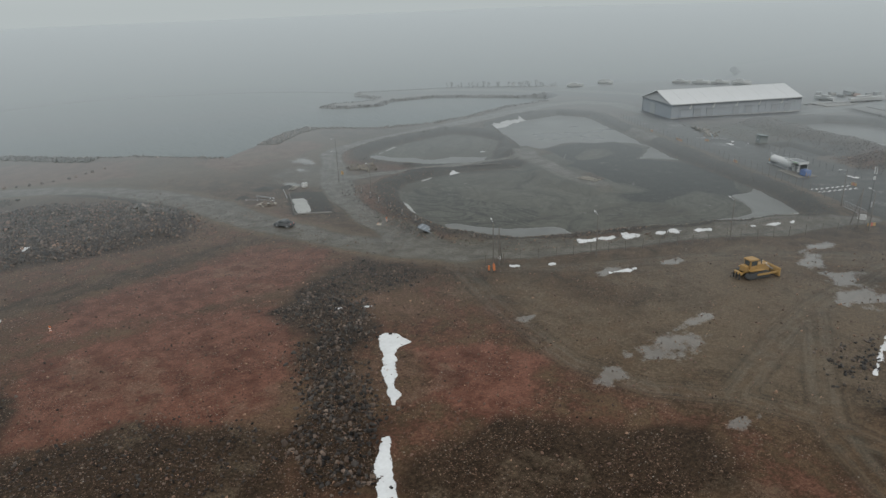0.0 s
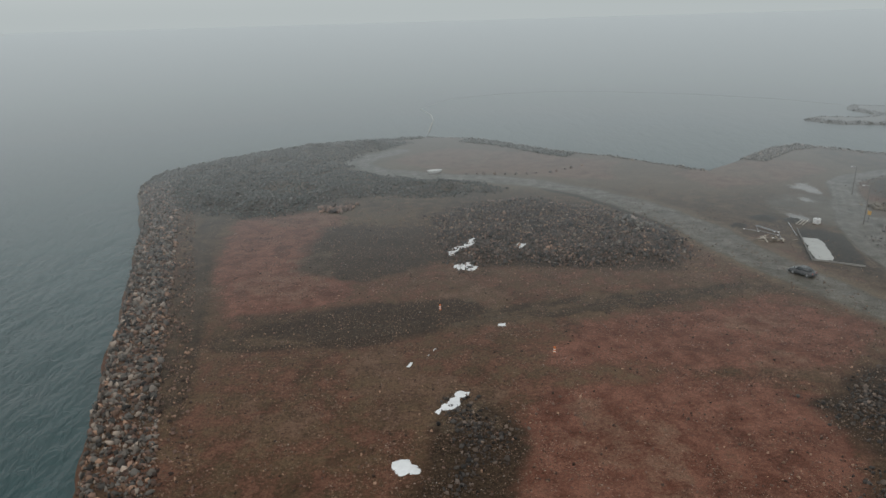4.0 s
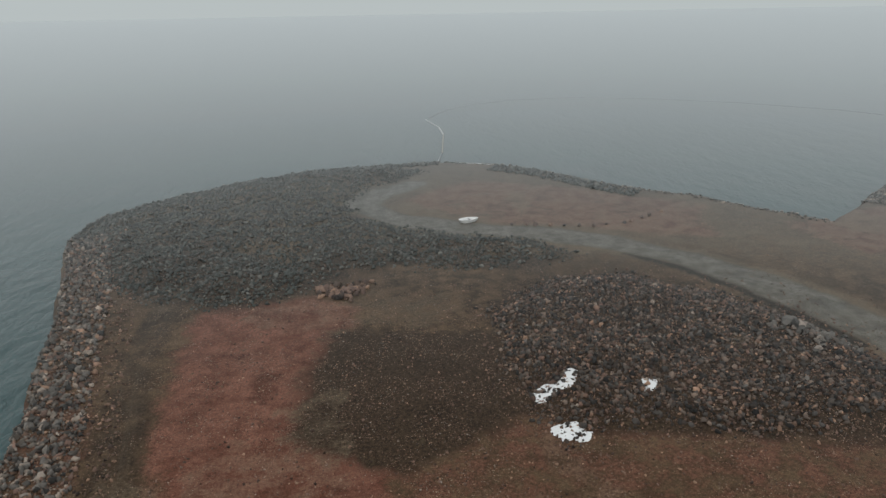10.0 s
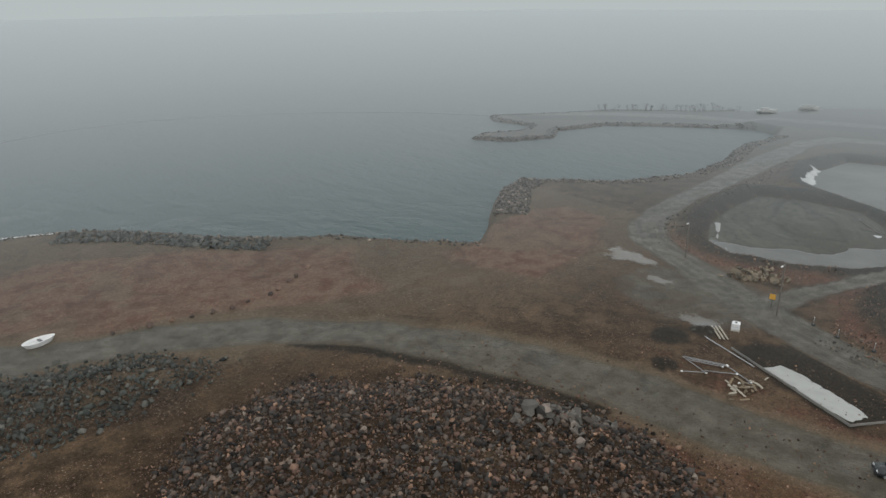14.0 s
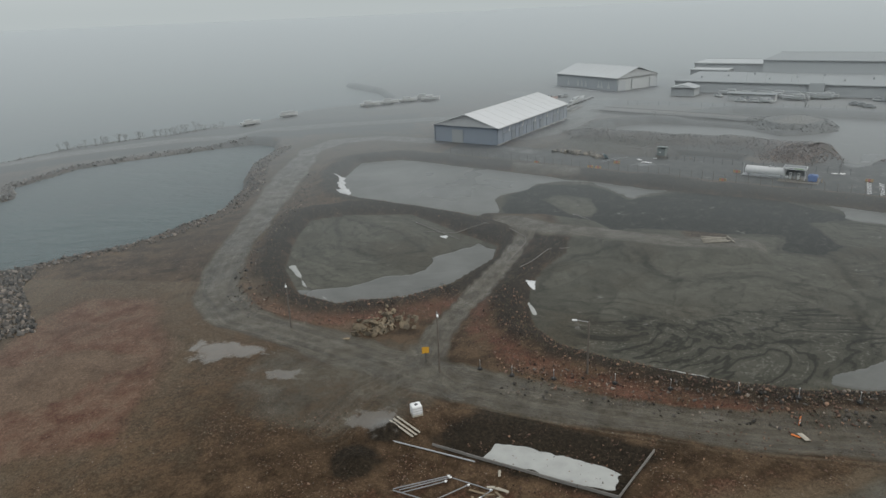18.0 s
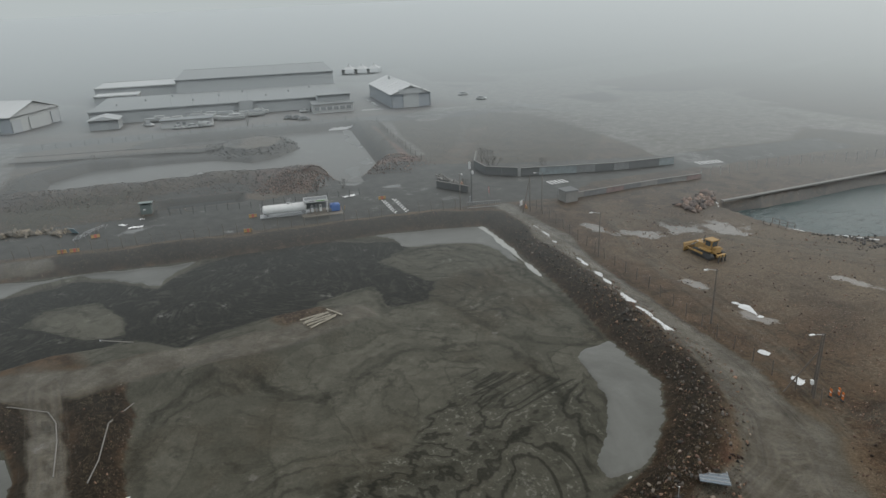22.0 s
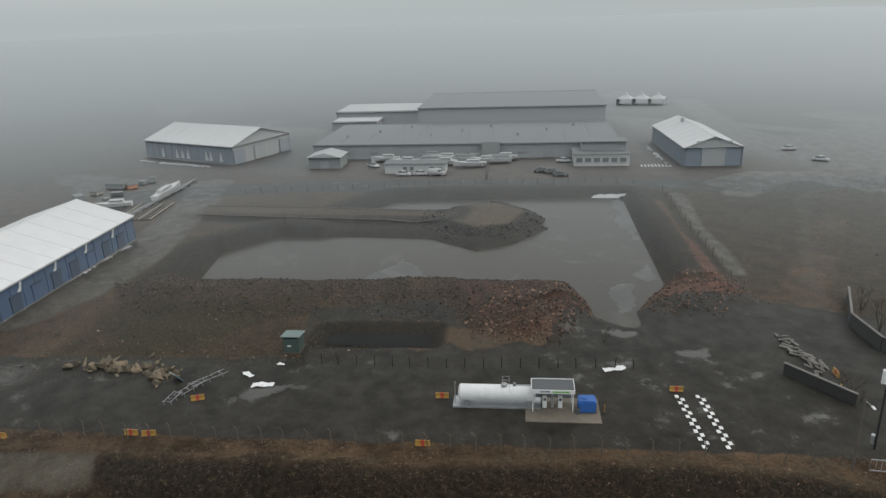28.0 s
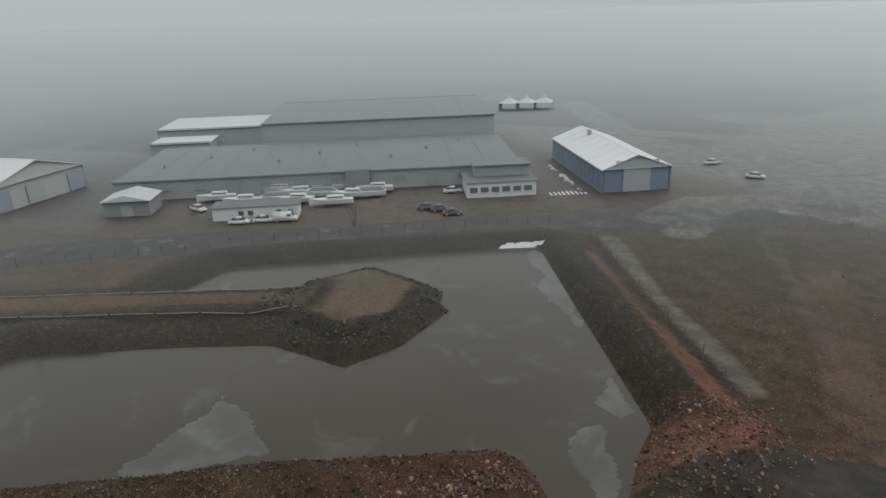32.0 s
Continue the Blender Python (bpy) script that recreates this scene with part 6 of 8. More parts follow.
SNOWS = [[(60.8, 38.0), (63.4, 36.9), (64.0, 32.5), (61.0, 32.6), (59.0, 29.4), (56.6, 30.0)], [(58.9, 30.2), (56.5, 30.0), (53.8, 25.6), (51.7, 21.2), (53.0, 20.4), (56.2, 25.2)],
         [(49.5, 16.4), (47.9, 14.4), (45.6, 10.4), (43.6, 6.4), (41.8, 7.6), (44.6, 12.7), (48.2, 16.8)],
         [(60, 50), (66, 47), (65, 46.4), (60, 48.6)], [(10.2, 110.4), (13.2, 113.4), (17.4, 115.2), (16.6, 111.2), (12.2, 109.2)], [(12.4, 105.6), (14.4, 108.0), (17.6, 104.4), (16.6, 102.4), (12.6, 102.8)],
         [(25, 113), (25, 110), (28, 110), (28, 113)], [(2, 48), (2.5, 45), (5, 46), (4, 48.5)], [(6, 57), (7.5, 55.5), (12, 61), (10, 62)],
         [(103, 33.5), (108, 30), (107, 29), (103, 31.5)], [(181, 153), (184, 151), (204, 157.5), (202, 159.5), (188, 156)], [(126.5, 109), (128, 107.4), (131, 107.4), (130, 109.4)],
         [(269, -21), (273, -18), (274, -10), (272, -10), (270, -17)], [(93, 46), (94.2, 44.4), (93, 44.2)], [(98, 42), (99.6, 41.2), (98.4, 40.2)]]
for k, o in enumerate(SNOWS):
    patch("snow_patch", o, SNOW, "patch of melting old snow on the ground", seed=50 + k, rough=0.9 if k < 3 else 1.6, kind="stuff")
for k, (f0, f1, w) in enumerate(((0.0, 0.26, 0.8), (0.2, 0.44, 1.1), (0.4, 0.64, 0.6), (0.64, 0.81, 0.3), (0.82, 0.99, 0.25))):
    p = [np.array((110, 44.6)) * (1 - f) + np.array((150, 23.6)) * f for f in (f0, f1)]
    patch("snow_bank", [tuple(p[0] + (0.4, 0.75 * w)), tuple(p[1] + (0.4, 0.75 * w)), tuple(p[1] - (0.2, 0.35 * w)), tuple(p[0] - (0.2, 0.35 * w))], SNOW,
          "ragged bank of snow beside the gravel road", seed=80 + k, rough=1.5, kind="stuff")
for k, (ax, ay, bx, by) in enumerate(((262, 106, 240, 116.5), (287, 91.5, 264, 105), (385, 93, 360, 71), (291, -51.5, 320, -66))):
    dx, dy = bx - ax, by - ay
    n = math.hypot(dx, dy)
    ox, oy = (dy / n * 1.2, -dx / n * 1.2) if k != 2 else (-dy / n * 2, dx / n * 2)
    sgn = -1 if k in (0, 1) else 1
    patch("snow_bank", [(ax, ay), (bx, by), (bx + sgn * -ox, by + sgn * -oy), (ax + sgn * -ox, ay + sgn * -oy)], SNOW, "snow slid off the roof along the wall", seed=95 + k, rise=0.3, cell=0.5, kind="stuff")
patch("snow_edge", [(137, -17), (131, -13), (124, -11.5), (124, -12.6), (131, -14.4), (137, -18.4)], SNOW, "rim of snow on the harbour edge", seed=101, rough=0.6, kind="stuff")
patch("snow_edge", [(116, -7.4), (109, -8.2), (101, -10.6), (101, -11.8), (109, -9.4), (116, -8.4)], SNOW, "rim of snow on the harbour edge", seed=102, rough=0.6, kind="stuff")
patch("snow_edge", [(0, 243.2), (7, 244), (7, 243), (0, 242.2)], SNOW, "rim of snow on the headland shore", seed=103, rough=0.5, kind="stuff")
patch("snow_edge", [(14, 243), (27, 237.6), (27, 236.6), (14, 241.6)], SNOW, "rim of snow on the headland shore", seed=104, rough=0.5, kind="stuff")


# ---- poles, fences ----
def lamp_post(x, y, tall=8.0, rz=0.0, arm=1.4, label="slim dark lamp post with a white lamp head"):
    t = thing("lamp_post", x, y, None, rz, label, "lamp post", "lamp posts")
    part("pole", rod((0, 0, -0.3), (0, 0, tall), 0.13, 8, 0.08), WOOD_POLE, t)
    part("arm", rod((0, 0, tall - 0.15), (arm, 0, tall + 0.1), 0.04, 6), GALV, t)
    part("lamp_head", box(arm + 0.25, 0, tall + 0.1, 0.6, 0.24, 0.14, 0.03), WHITE_PAINT, t)
    return t


for x, y, tall, rz in ((112, 143, 7, 200), (100, 120, 8.5, 190), (99, 102, 7, 90), (91, 47.5, 8, 60), (107.5, 38.2, 8, 60), (133, 27.5, 8, 60), (157, 13, 8, 60), (170, 24, 8, 150)):
    lamp_post(x, y, tall, rz)
t = thing("stay_pole", 91.5, 46.5, None, 40, "wooden pole propped by a slanting stay", "pole")
part("pole", rod((0, 0, -0.3), (0, 0, 7.5), 0.14, 8, 0.09), WOOD_POLE, t)
part("stay", rod((3.2, 0, -0.2), (0.1, 0, 5.2), 0.1, 8, 0.08), WOOD_POLE, t)
part("junction_box", box(0.2, 0, 1.4, 0.3, 0.4, 0.5, 0.03), WHITE_PAINT, t)
t = thing("stay_pole", 158, 15.5, None, 70, "pair of leaning wooden poles by the gate", "pole")
part("pole", rod((0, 0, -0.3), (0.2, 0, 7.8), 0.15, 8, 0.1), WOOD_POLE, t)
part("stay", rod((1.8, 0, -0.3), (0.3, 0, 6.8), 0.13, 8, 0.09), WOOD_POLE, t)
t = thing("camera_mast", 171.5, 19, None, 30, "tall dark mast with white boxes at the gate", "mast")
part("pole", rod((0, 0, -0.3), (0, 0, 9.2), 0.14, 8, 0.1), DARK_STEEL, t)
part("white_box", box(0.3, 0, 8.4, 0.5, 0.5, 1.5, 0.05), WHITE_PAINT, t)
part("white_box", box(-0.3, 0.1, 6.9, 0.4, 0.4, 0.7, 0.05), WHITE_PAINT, t)
part("cabinet", box(0.3, -0.2, 1.0, 0.4, 0.5, 1.0, 0.03), GALV, t)


def fence(name, line, gap, tall, label, wires=(0.5, 1.1, 1.7), mat=None, bent=False, group="fences"):
    """Posts with strands of wire along a line."""
    mat = mat or WOOD_POLE
    t = tagged(new(name), label, "fence", group)
    a = np.array(line, float)
    seg = np.linalg.norm(np.diff(a, axis=0), axis=1)
    run = np.r_[0, np.cumsum(seg)]
    n = int(run[-1] / gap)
    px = np.interp(np.linspace(0, run[-1], n + 1), run, a[:, 0]) + RNG.normal(0, 0.05, n + 1)
    py = np.interp(np.linspace(0, run[-1], n + 1), run, a[:, 1]) + RNG.normal(0, 0.05, n + 1)
    pz = height(px, py)
    me = None
    for x, y, z in zip(px, py, pz):
        if me is None:
            bm = rod((0, 0, -0.3), (0, 0, tall), 0.07, 6)
            if bent:
                rod((0, 0, tall - 0.05), (0.25, 0.12, tall + 0.35), 0.05, 6, None, bm)
            me = bpy.data.meshes.new("post")
            bm.to_mesh(me)
            bm.free()
            me.materials.append(mat)
        ob = new("post", me)
        ob.parent = t
        ob.location = (x, y, z)
        ob.rotation_euler = (RNG.normal(0, 0.04), RNG.normal(0, 0.04), 0.6)
        ob.scale = (1, 1, RNG.uniform(0.92, 1.06))
    for w in wires:
        bm = bmesh.new()
        rings = [[bm.verts.new((px[k] + 0.008 * math.cos(a), py[k] + 0.008 * math.cos(a), pz[k] + w + 0.008 * math.sin(a))) for a in (0.5, 2.6, 4.7)] for k in range(n + 1)]
        for lo, hi in zip(rings, rings[1:]):
            for k in range(3):
                bm.faces.new((lo[k], lo[(k + 1) % 3], hi[(k + 1) % 3], hi[k]))
        part("wire", bm, DARK_STEEL, t)
    return t


fence("wire_fence", [(90, 48.5), (98, 45), (108, 40), (120, 33.5), (134, 26.5), (158, 13.5)], 3.2, 2.0, "row of dark fence posts with wire beside the gravel road")
fence("yard_fence", [(171, 24.5), (183, 47), (199, 77.5), (213, 104), (228, 131)], 2.6, 1.9, "wire fence with bent-topped posts along the yard", mat=WOOD_POLE, bent=True)
fence("inner_fence", [(216, 70), (207, 54), (196, 31)], 2.4, 1.6, "low wire fence along the inner side of the yard", mat=DARK_STEEL)
fence("street_fence", [(318, 66), (304, 30), (288, -9), (276, -28)], 4.0, 1.6, "wire fence between the street and the pit", mat=DARK_STEEL)
fence("ditch_fence", [(266, -29.4), (240, -15.0), (227, -8.4), (216, -2.8), (208.5, 0.6)], 5.0, 1.8, "old fence along the ditch by the field", mat=WOOD_POLE)
fence("quay_fence", [(144, -30), (138, -49), (123, -70), (112, -95)], 3.0, 2.2, "tall panel fence along the harbour street", mat=GALV, wires=(0.2, 0.6, 1.0, 1.4, 1.8, 2.1))
t = thing("sliding_gate", 169, 23, None, math.degrees(math.atan2(-6, -4)), "closed galvanised sliding gate", "gate")
for z in (0.25, 1.5):
    part("rail", box(3.6, 0, z, 7.2, 0.08, 0.08), GALV, t)
for k in range(15):
    part("bar", box(k * 0.514, 0, 0.87, 0.04, 0.04, 1.25), GALV, t)

# ---- fuel station in the yard ----
YAW = math.degrees(math.atan2(0.886, 0.463))
pad = thing("concrete_pad", 191.3, 44.5, 0.42, YAW, "pale concrete apron under the fuel kiosk", "pad", kind="structure")
part("slab", box(0, 0, 0.06, 8.6, 5.2, 0.12, 0.02), plain("worn_pad", (0.17, 0.15, 0.12), 0.8, grain=0.3, scale=1.0), pad)
t = thing("fuel_tank", 196.0, 50.7, 0.42, YAW, "long white horizontal fuel tank on a steel cradle", "tank")
bm = rod((-4.3, 0, 1.45), (4.3, 0, 1.45), 0.98, 28)
tank = part("tank", bm, WHITE_PAINT, t, smooth=False)
for s in (-1, 1):
    bm = bmesh.new()
    bmesh.ops.create_uvsphere(bm, u_segments=24, v_segments=10, radius=1.0, matrix=Matrix.Translation((s * 4.28, 0, 1.45)) @ Matrix.Diagonal((0.35, 0.97, 0.97, 1)))
    part("end_cap", bm, WHITE_PAINT, tank, smooth=True)
for s in (-3.8, 3.6):
    part("saddle", box(s, 0, 0.4, 0.4, 1.9, 0.8, 0.03), GALV, t)
part("base_frame", box(0, 0, 0.1, 10.4, 2.5, 0.2, 0.02), GALV, t)
part("manhole", rod((-0.9, 0, 2.35), (-0.9, 0, 2.65), 0.4, 14), GALV, tank)
for y in (-0.45, 0.45):
    fr = part("guard_rail", rod((-0.7, y, 2.3), (-0.7, y, 3.4), 0.03, 6), GALV, t)
    rod_ob = part("post", rod((-1.5, y, 2.3), (-1.5, y, 3.4), 0.03, 6), GALV, fr)
    for z in (2.9, 3.4):
        part("bar", rod((-1.5, y, z), (-0.7, y, z), 0.025, 6), GALV, fr)
part("vent_cap", box(-2.1, 0, 2.6, 0.35, 0.35, 0.4, 0.04), GREY_CLAD, t)
part("pipe", rod((-2.2, 0, 2.5), (-5.4, 0, 2.5), 0.05, 8), GALV, t)
part("ladder", box(4.95, 0.3, 1.5, 0.06, 0.45, 2.8), GALV, t)

t = thing("fuel_kiosk", 192.4, 45.2, 0.54, YAW, "open white fuel kiosk with pumps and a striped fascia", "fuel kiosk")
for x in (-2.3, 2.3):
    for y in (-1.1, 1.1):
        part("post", box(x, y, 1.35, 0.12, 0.12, 2.7, 0.01), WHITE_PAINT, t)
part("roof", box(0, 0, 2.85, 4.9, 2.6, 0.1, 0.01), DARK_CLAD, t)
for s in (-1, 1):
    part("fascia", box(0, s * 1.32, 2.75, 4.96, 0.08, 0.5, 0.01), WHITE_PAINT, t)
    part("fascia", box(s * 2.46, 0, 2.75, 0.08, 2.6, 0.5, 0.01), WHITE_PAINT, t)
GREEN = plain("green_stripe", (0.16, 0.42, 0.06), 0.5, grain=0.1)
for k in range(5):
    part("dark_bar", box(1.35 - k * 0.22, 1.37, 2.78, 0.15, 0.02, 0.2), DARK_CLAD, t)
part("green_bar", box(-0.9, 1.37, 2.75, 1.9, 0.02, 0.18), GREEN, t)
part("back_panel", box(0, -1.15, 1.3, 4.5, 0.06, 1.6), GREY_CLAD, t)
for x in (0.9, -0.9):
    p = part("pump", box(x, 0.3, 0.85, 0.5, 0.4, 1.5, 0.03), WHITE_PAINT, t)
    part("display", box(x, 0.52, 1.25, 0.34, 0.04, 0.3), DARK_CLAD, p)
    part("hose", rod((x + 0.3, 0.4, 1.2), (x + 0.34, 0.45, 0.3), 0.03, 6), RUBBER, p)
part("terminal", box(0, 0.35, 0.95, 0.3, 0.3, 1.6, 0.02), GALV, t)
t = thing("meter_cabinet", 194.6, 47.0, 0.42, YAW, "pale grey steel cabinet beside the pumps", "cabinet")
part("body", box(0, 0.9, 0.75, 0.9, 0.6, 1.5, 0.03), GALV, t)
part("door", box(0, 1.22, 0.75, 0.8, 0.04, 1.35, 0.01), GREY_CLAD, t)
t = thing("blue_tank", 190.2, 41.9, 0.54, YAW, "ribbed blue plastic tank beside the kiosk", "tank")
part("body", box(0, 0, 0.75, 2.1, 1.8, 1.5, 0.18), BLUE_PLASTIC, t)
for k in range(5):
    part("rib", box(-0.85 + k * 0.42, 0, 0.75, 0.12, 1.88, 1.4, 0.05), BLUE_PLASTIC, t)
part("lid", rod((0.3, 0, 1.5), (0.3, 0, 1.62), 0.35, 14), BLUE_PLASTIC, t)
part("pump_box", box(1.1, 0.9, 0.35, 0.5, 0.5, 0.7, 0.04), DARK_CLAD, t)
for x, y in ((188.8, 40.4), (189.2, 41.2)):
    t = thing("bollard", x, y, 0.5, 0, "short yellow bollard by the blue tank", "bollard", "yellow bollards")
    part("post", rod((0, 0, 0), (0, 0, 1.0), 0.07, 8), YELLOW, t)
    part("foot", box(0, 0, 0.02, 0.25, 0.25, 0.04), DARK_STEEL, t)



def barrier(x, y, rz, label="yellow plastic road barrier with a red middle"):
    t = thing("road_barrier", x, y, None, rz, label, "barrier", "road barriers")
    for s in (-0.62, 0.62):
        bm = prism([(-0.28, 0), (0.28, 0), (0.12, 0.4), (0.1, 0.85), (-0.1, 0.85), (-0.12, 0.4)], s - 0.38, s + 0.38)
        part("yellow_block", bm, YELLOW, t)
    part("red_block", prism([(-0.28, 0), (0.28, 0), (0.12, 0.4), (0.1, 0.85), (-0.1, 0.85), (-0.12, 0.4)], -0.24, 0.24), RED_PLASTIC, t)
    part("foot", box(0, 0, 0.03, 0.65, 2.0, 0.06), RUBBER, t)
    t.scale = (0.8, 0.8, 0.8)
    return t


for x, y, rz in ((199.9, 56.2, 153), (191.6, 61.8, 153), (213, 105.5, 150), (207.5, 91.5, 150), (206.4, 89.6, 160), (212.3, 84, 170), (189.2, 29.8, 150), (160.5, 14, 60), (181, 12.5, 30), (184, 9.5, 60)):
    barrier(x, y, rz)
for x, y in ((89.8, 46.0), (89.2, 45.2), (88.6, 45.9)):
    t = thing("warning_board", x, y, None, 50, "red and white slanted warning board on a foot", "warning board", "warning boards")
    part("board", box(0, 0, 0.65, 0.06, 0.35, 0.9, 0.01), ORANGE, t)
    part("foot", box(0, 0, 0.06, 0.3, 0.5, 0.12, 0.02), RUBBER, t)
    part("white_band", box(0.04, 0, 0.7, 0.01, 0.33, 0.14), WHITE_PAINT, t)
t = thing("chevron_sign", 172, 13, None, 60, "red and white chevron sign by the street", "sign")
part("post", rod((0, 0, 0), (0, 0, 1.2), 0.04, 6), GALV, t)
part("panel", box(0, 0, 1.6, 0.05, 0.7, 1.5, 0.01), RED_PLASTIC, t)
for z in (1.15, 1.6, 2.05):
    part("white_bar", box(0.035, 0, z, 0.01, 0.6, 0.16), WHITE_PAINT, t)


def marks(name, ox, oy, rz, cells, label):
    """Painted blocks on the asphalt."""
    bm = bmesh.new()
    for cx, cy, sx, sy in cells:
        box(cx, cy, 0.0, sx, sy, 0.012, 0.0, bm)
    ob = part(name, bm, WHITE_PAINT)
    ob.matrix_world = pose(ox, oy, 0.47, 0, 0, rz)
    return tagged(ob, label, "road marking", kind="structure")


for k, (ox, oy) in enumerate(((188.4, 30.2), (187.3, 28.0))):
    marks(f"road_marking_{k + 1}", ox, oy, math.degrees(math.atan2(4.6, -10.5)), [(0.35 + j * 0.72, 0.24 if j % 2 else -0.24, 0.62, 0.44) for j in range(15)],
          "double row of white chequered blocks painted on asphalt")
marks("road_marking_3", 292, -46.5, HA, [(-3 + 1.0 * j, 0, 0.5, 3.2) for j in range(9)], "white zebra crossing on the street")
marks("road_marking_4", 168, -6.5, 70, [(-2 + 1.0 * j, 0, 0.5, 3.0) for j in range(5)], "white zebra crossing at the corner")
marks("road_marking_5", 150, -46, 60, [(-3 + 1.0 * j, 0, 0.5, 3.0) for j in range(7)], "white zebra crossing on the harbour street")

# ---- things between the headland and the basins ----
t = thing("settling_trough", 78.1, 101.0, None, 68.6, "shallow trough edged by grey boards, with a strip of pale ice", "trough")
for k in range(5):
    part("side_board", box(1.95 + 3.9 * k, 0.03 * (k % 2), 0.12, 3.85, 0.10, 0.42, 0.02), CONCRETE, t)
for k in range(2):
    ob = part("end_board", box(2.1 + 4.25 * k, 0, 0.12, 4.2, 0.10, 0.42, 0.02), CONCRETE, t)
    ob.rotation_euler = (0, 0, radians(-100.3))
bm = bmesh.new()
bmesh.ops.create_grid(bm, x_segments=60, y_segments=18, size=1.0, matrix=Matrix.Translation((7.0, -2.2, 0.10)) @ Matrix.Diagonal((7.0, 1.85, 1, 1)))
for v in bm.verts:
    u, w = (v.co.x - 7.0) / 7.0, (v.co.y + 2.2) / 1.85
    edge = max(abs(u), abs(w))
    v.co.y = -2.2 + 1.85 * w * (1 - 0.28 * max(0, abs(u) - 0.5) ** 2 * 4) + 0.7 * u * abs(u) * (u > 0)
    v.co.z += 0.06 * noise.noise(v.co * 0.7) - 0.14 * edge**8
    v.co.x += 0.35 * edge * noise.noise(v.co * 0.8)
    v.co.y += 0.25 * edge * noise.noise(v.co * 0.9 + Vector((5, 3, 1)))
part("ice_strip", bm, PALE_ICE, t, "smooth strip of pale ice in the trough", smooth=True)
t = thing("long_pipe", 83, 118.5, None, 0, "thin grey pipe running to the trough", "pipe")
part("pipe", rod((3, 6, 0.15), (-0.4, -4, 0.15), 0.08, 8), GALV, t)
t = thing("water_tote", 90.8, 121.6, None, 25, "white cubic water tank on a pallet", "tank")
part("cage", box(0, 0, 0.68, 1.15, 1.15, 1.05, 0.08), WHITE_PAINT, t)
part("pallet", box(0, 0, 0.08, 1.25, 1.25, 0.14, 0.01), WOOD_PALE, t)
part("lid", rod((0, 0, 1.19), (0, 0, 1.27), 0.2, 12), DARK_CLAD, t)
for k in range(3):
    part("rim_bar", box(0, 0, 0.35 + 0.33 * k, 1.18, 1.18, 0.04), GALV, t)
for k in range(3):
    t = thing("plank", 88.6 - k * 0.5, 122.2 + k * 0.3, None, 46, "pale plank leaning from the water tank", "plank", "loose planks")
    part("board", box(0, 0, 0.12, 4.2, 0.22, 0.06, 0.01), WOOD_PALE, t)
    part("batten", box(1.5, 0, 0.06, 0.1, 0.3, 0.05), WOOD_PALE, t)
for k, (ax, ay, bx, by) in enumerate(((78, 122, 80.2, 116.8), (77.8, 121.4, 80, 116.6), (77.4, 121, 79.4, 117), (77.8, 122, 76.2, 117.5), (76.3, 117.6, 74.2, 120), (76.4, 118, 79, 114.8), (80, 116.5, 78.4, 112.6), (78.4, 112.6, 77.2, 113.8))):
    t = thing("white_pipe", ax, ay, None, math.degrees(math.atan2(by - ay, bx - ax)), "white plastic pipe lying on the ground", "pipe", "white pipes")
    n = math.hypot(bx - ax, by - ay)
    part("pipe", rod((0, 0, 0.2 + 0.06 * (k % 3)), (n, 0, 0.2), 0.055, 8), GREY_CLAD, t)
    part("socket", rod((n - 0.25, 0, 0.2), (n, 0, 0.2), 0.1, 8), WHITE_PAINT, t)
heap = tagged(new("board_heap"), "heap of broken yellowish boards in the mud", "debris heap")
for k in range(26):
    x, y = RNG.normal(76, 1.6), RNG.normal(112.5, 1.1)
    ob = part("board", box(0, 0, 0, RNG.uniform(0.5, 1.6), 0.25, 0.06), WOOD_PALE if k % 2 else ROCK_TAN, heap)
    ob.location = (x, y, float(height(x, y)) + 0.15 + 0.02 * k)
    ob.rotation_euler = (RNG.normal(0, 0.25), RNG.normal(0, 0.25), RNG.uniform(0, 3))
tan = tagged(new("tan_stone_heap"), "heap of pale tan sandstone blocks on the bank", "stone heap")
x, y = scatter([(110, 132), (117, 130), (116, 124), (111, 124)], 150, 1.0)
stone_parts(tan, x, y, sizes(150, 0.2, 0.6, 1.8), ROCK_TAN, 0.45)
for dx, dy in ((0, 0),):
    t = thing("yellow_sign", 102.3, 122.0, None, 195, "square yellow road sign on a short post", "sign")
    part("post", rod((0, 0, 0), (0, 0, 1.6), 0.05, 6), DARK_STEEL, t)
    part("panel", box(0, 0, 1.9, 0.06, 0.9, 0.9, 0.02), plain("sign_yellow", (0.62, 0.33, 0.02), 0.5, grain=0.1), t)
    part("rim", box(-0.02, 0, 1.9, 0.04, 0.96, 0.96), DARK_CLAD, t)
for k, (x, y) in enumerate(((101, 115), (99.5, 111), (98.6, 106), (97, 99), (95.6, 93), (94.4, 86), (93.4, 80), (92.8, 74))):
    t = thing("marker_post", x, y, None, 0, "thin post on a round concrete foot", "marker post", "marker posts")
    part("post", rod((0, 0, 0.1), (0, 0, 1.3), 0.035, 6), GALV, t)
    part("foot", rod((0, 0, 0), (0, 0, 0.22), 0.3, 10), RUBBER, t)
    part("tip", box(0, 0, 1.3, 0.16, 0.06, 0.12, 0.01), WHITE_PAINT, t)
t = thing("sheet_panel", 92, 69, None, 30, "blue-grey corrugated sheet lying on the stony bank", "panel", rx=18)
part("sheet", box(0, 0, 0.25, 2.6, 3.6, 0.06), plain("slate_sheet", (0.13, 0.16, 0.19), 0.4, grain=0.15), t)
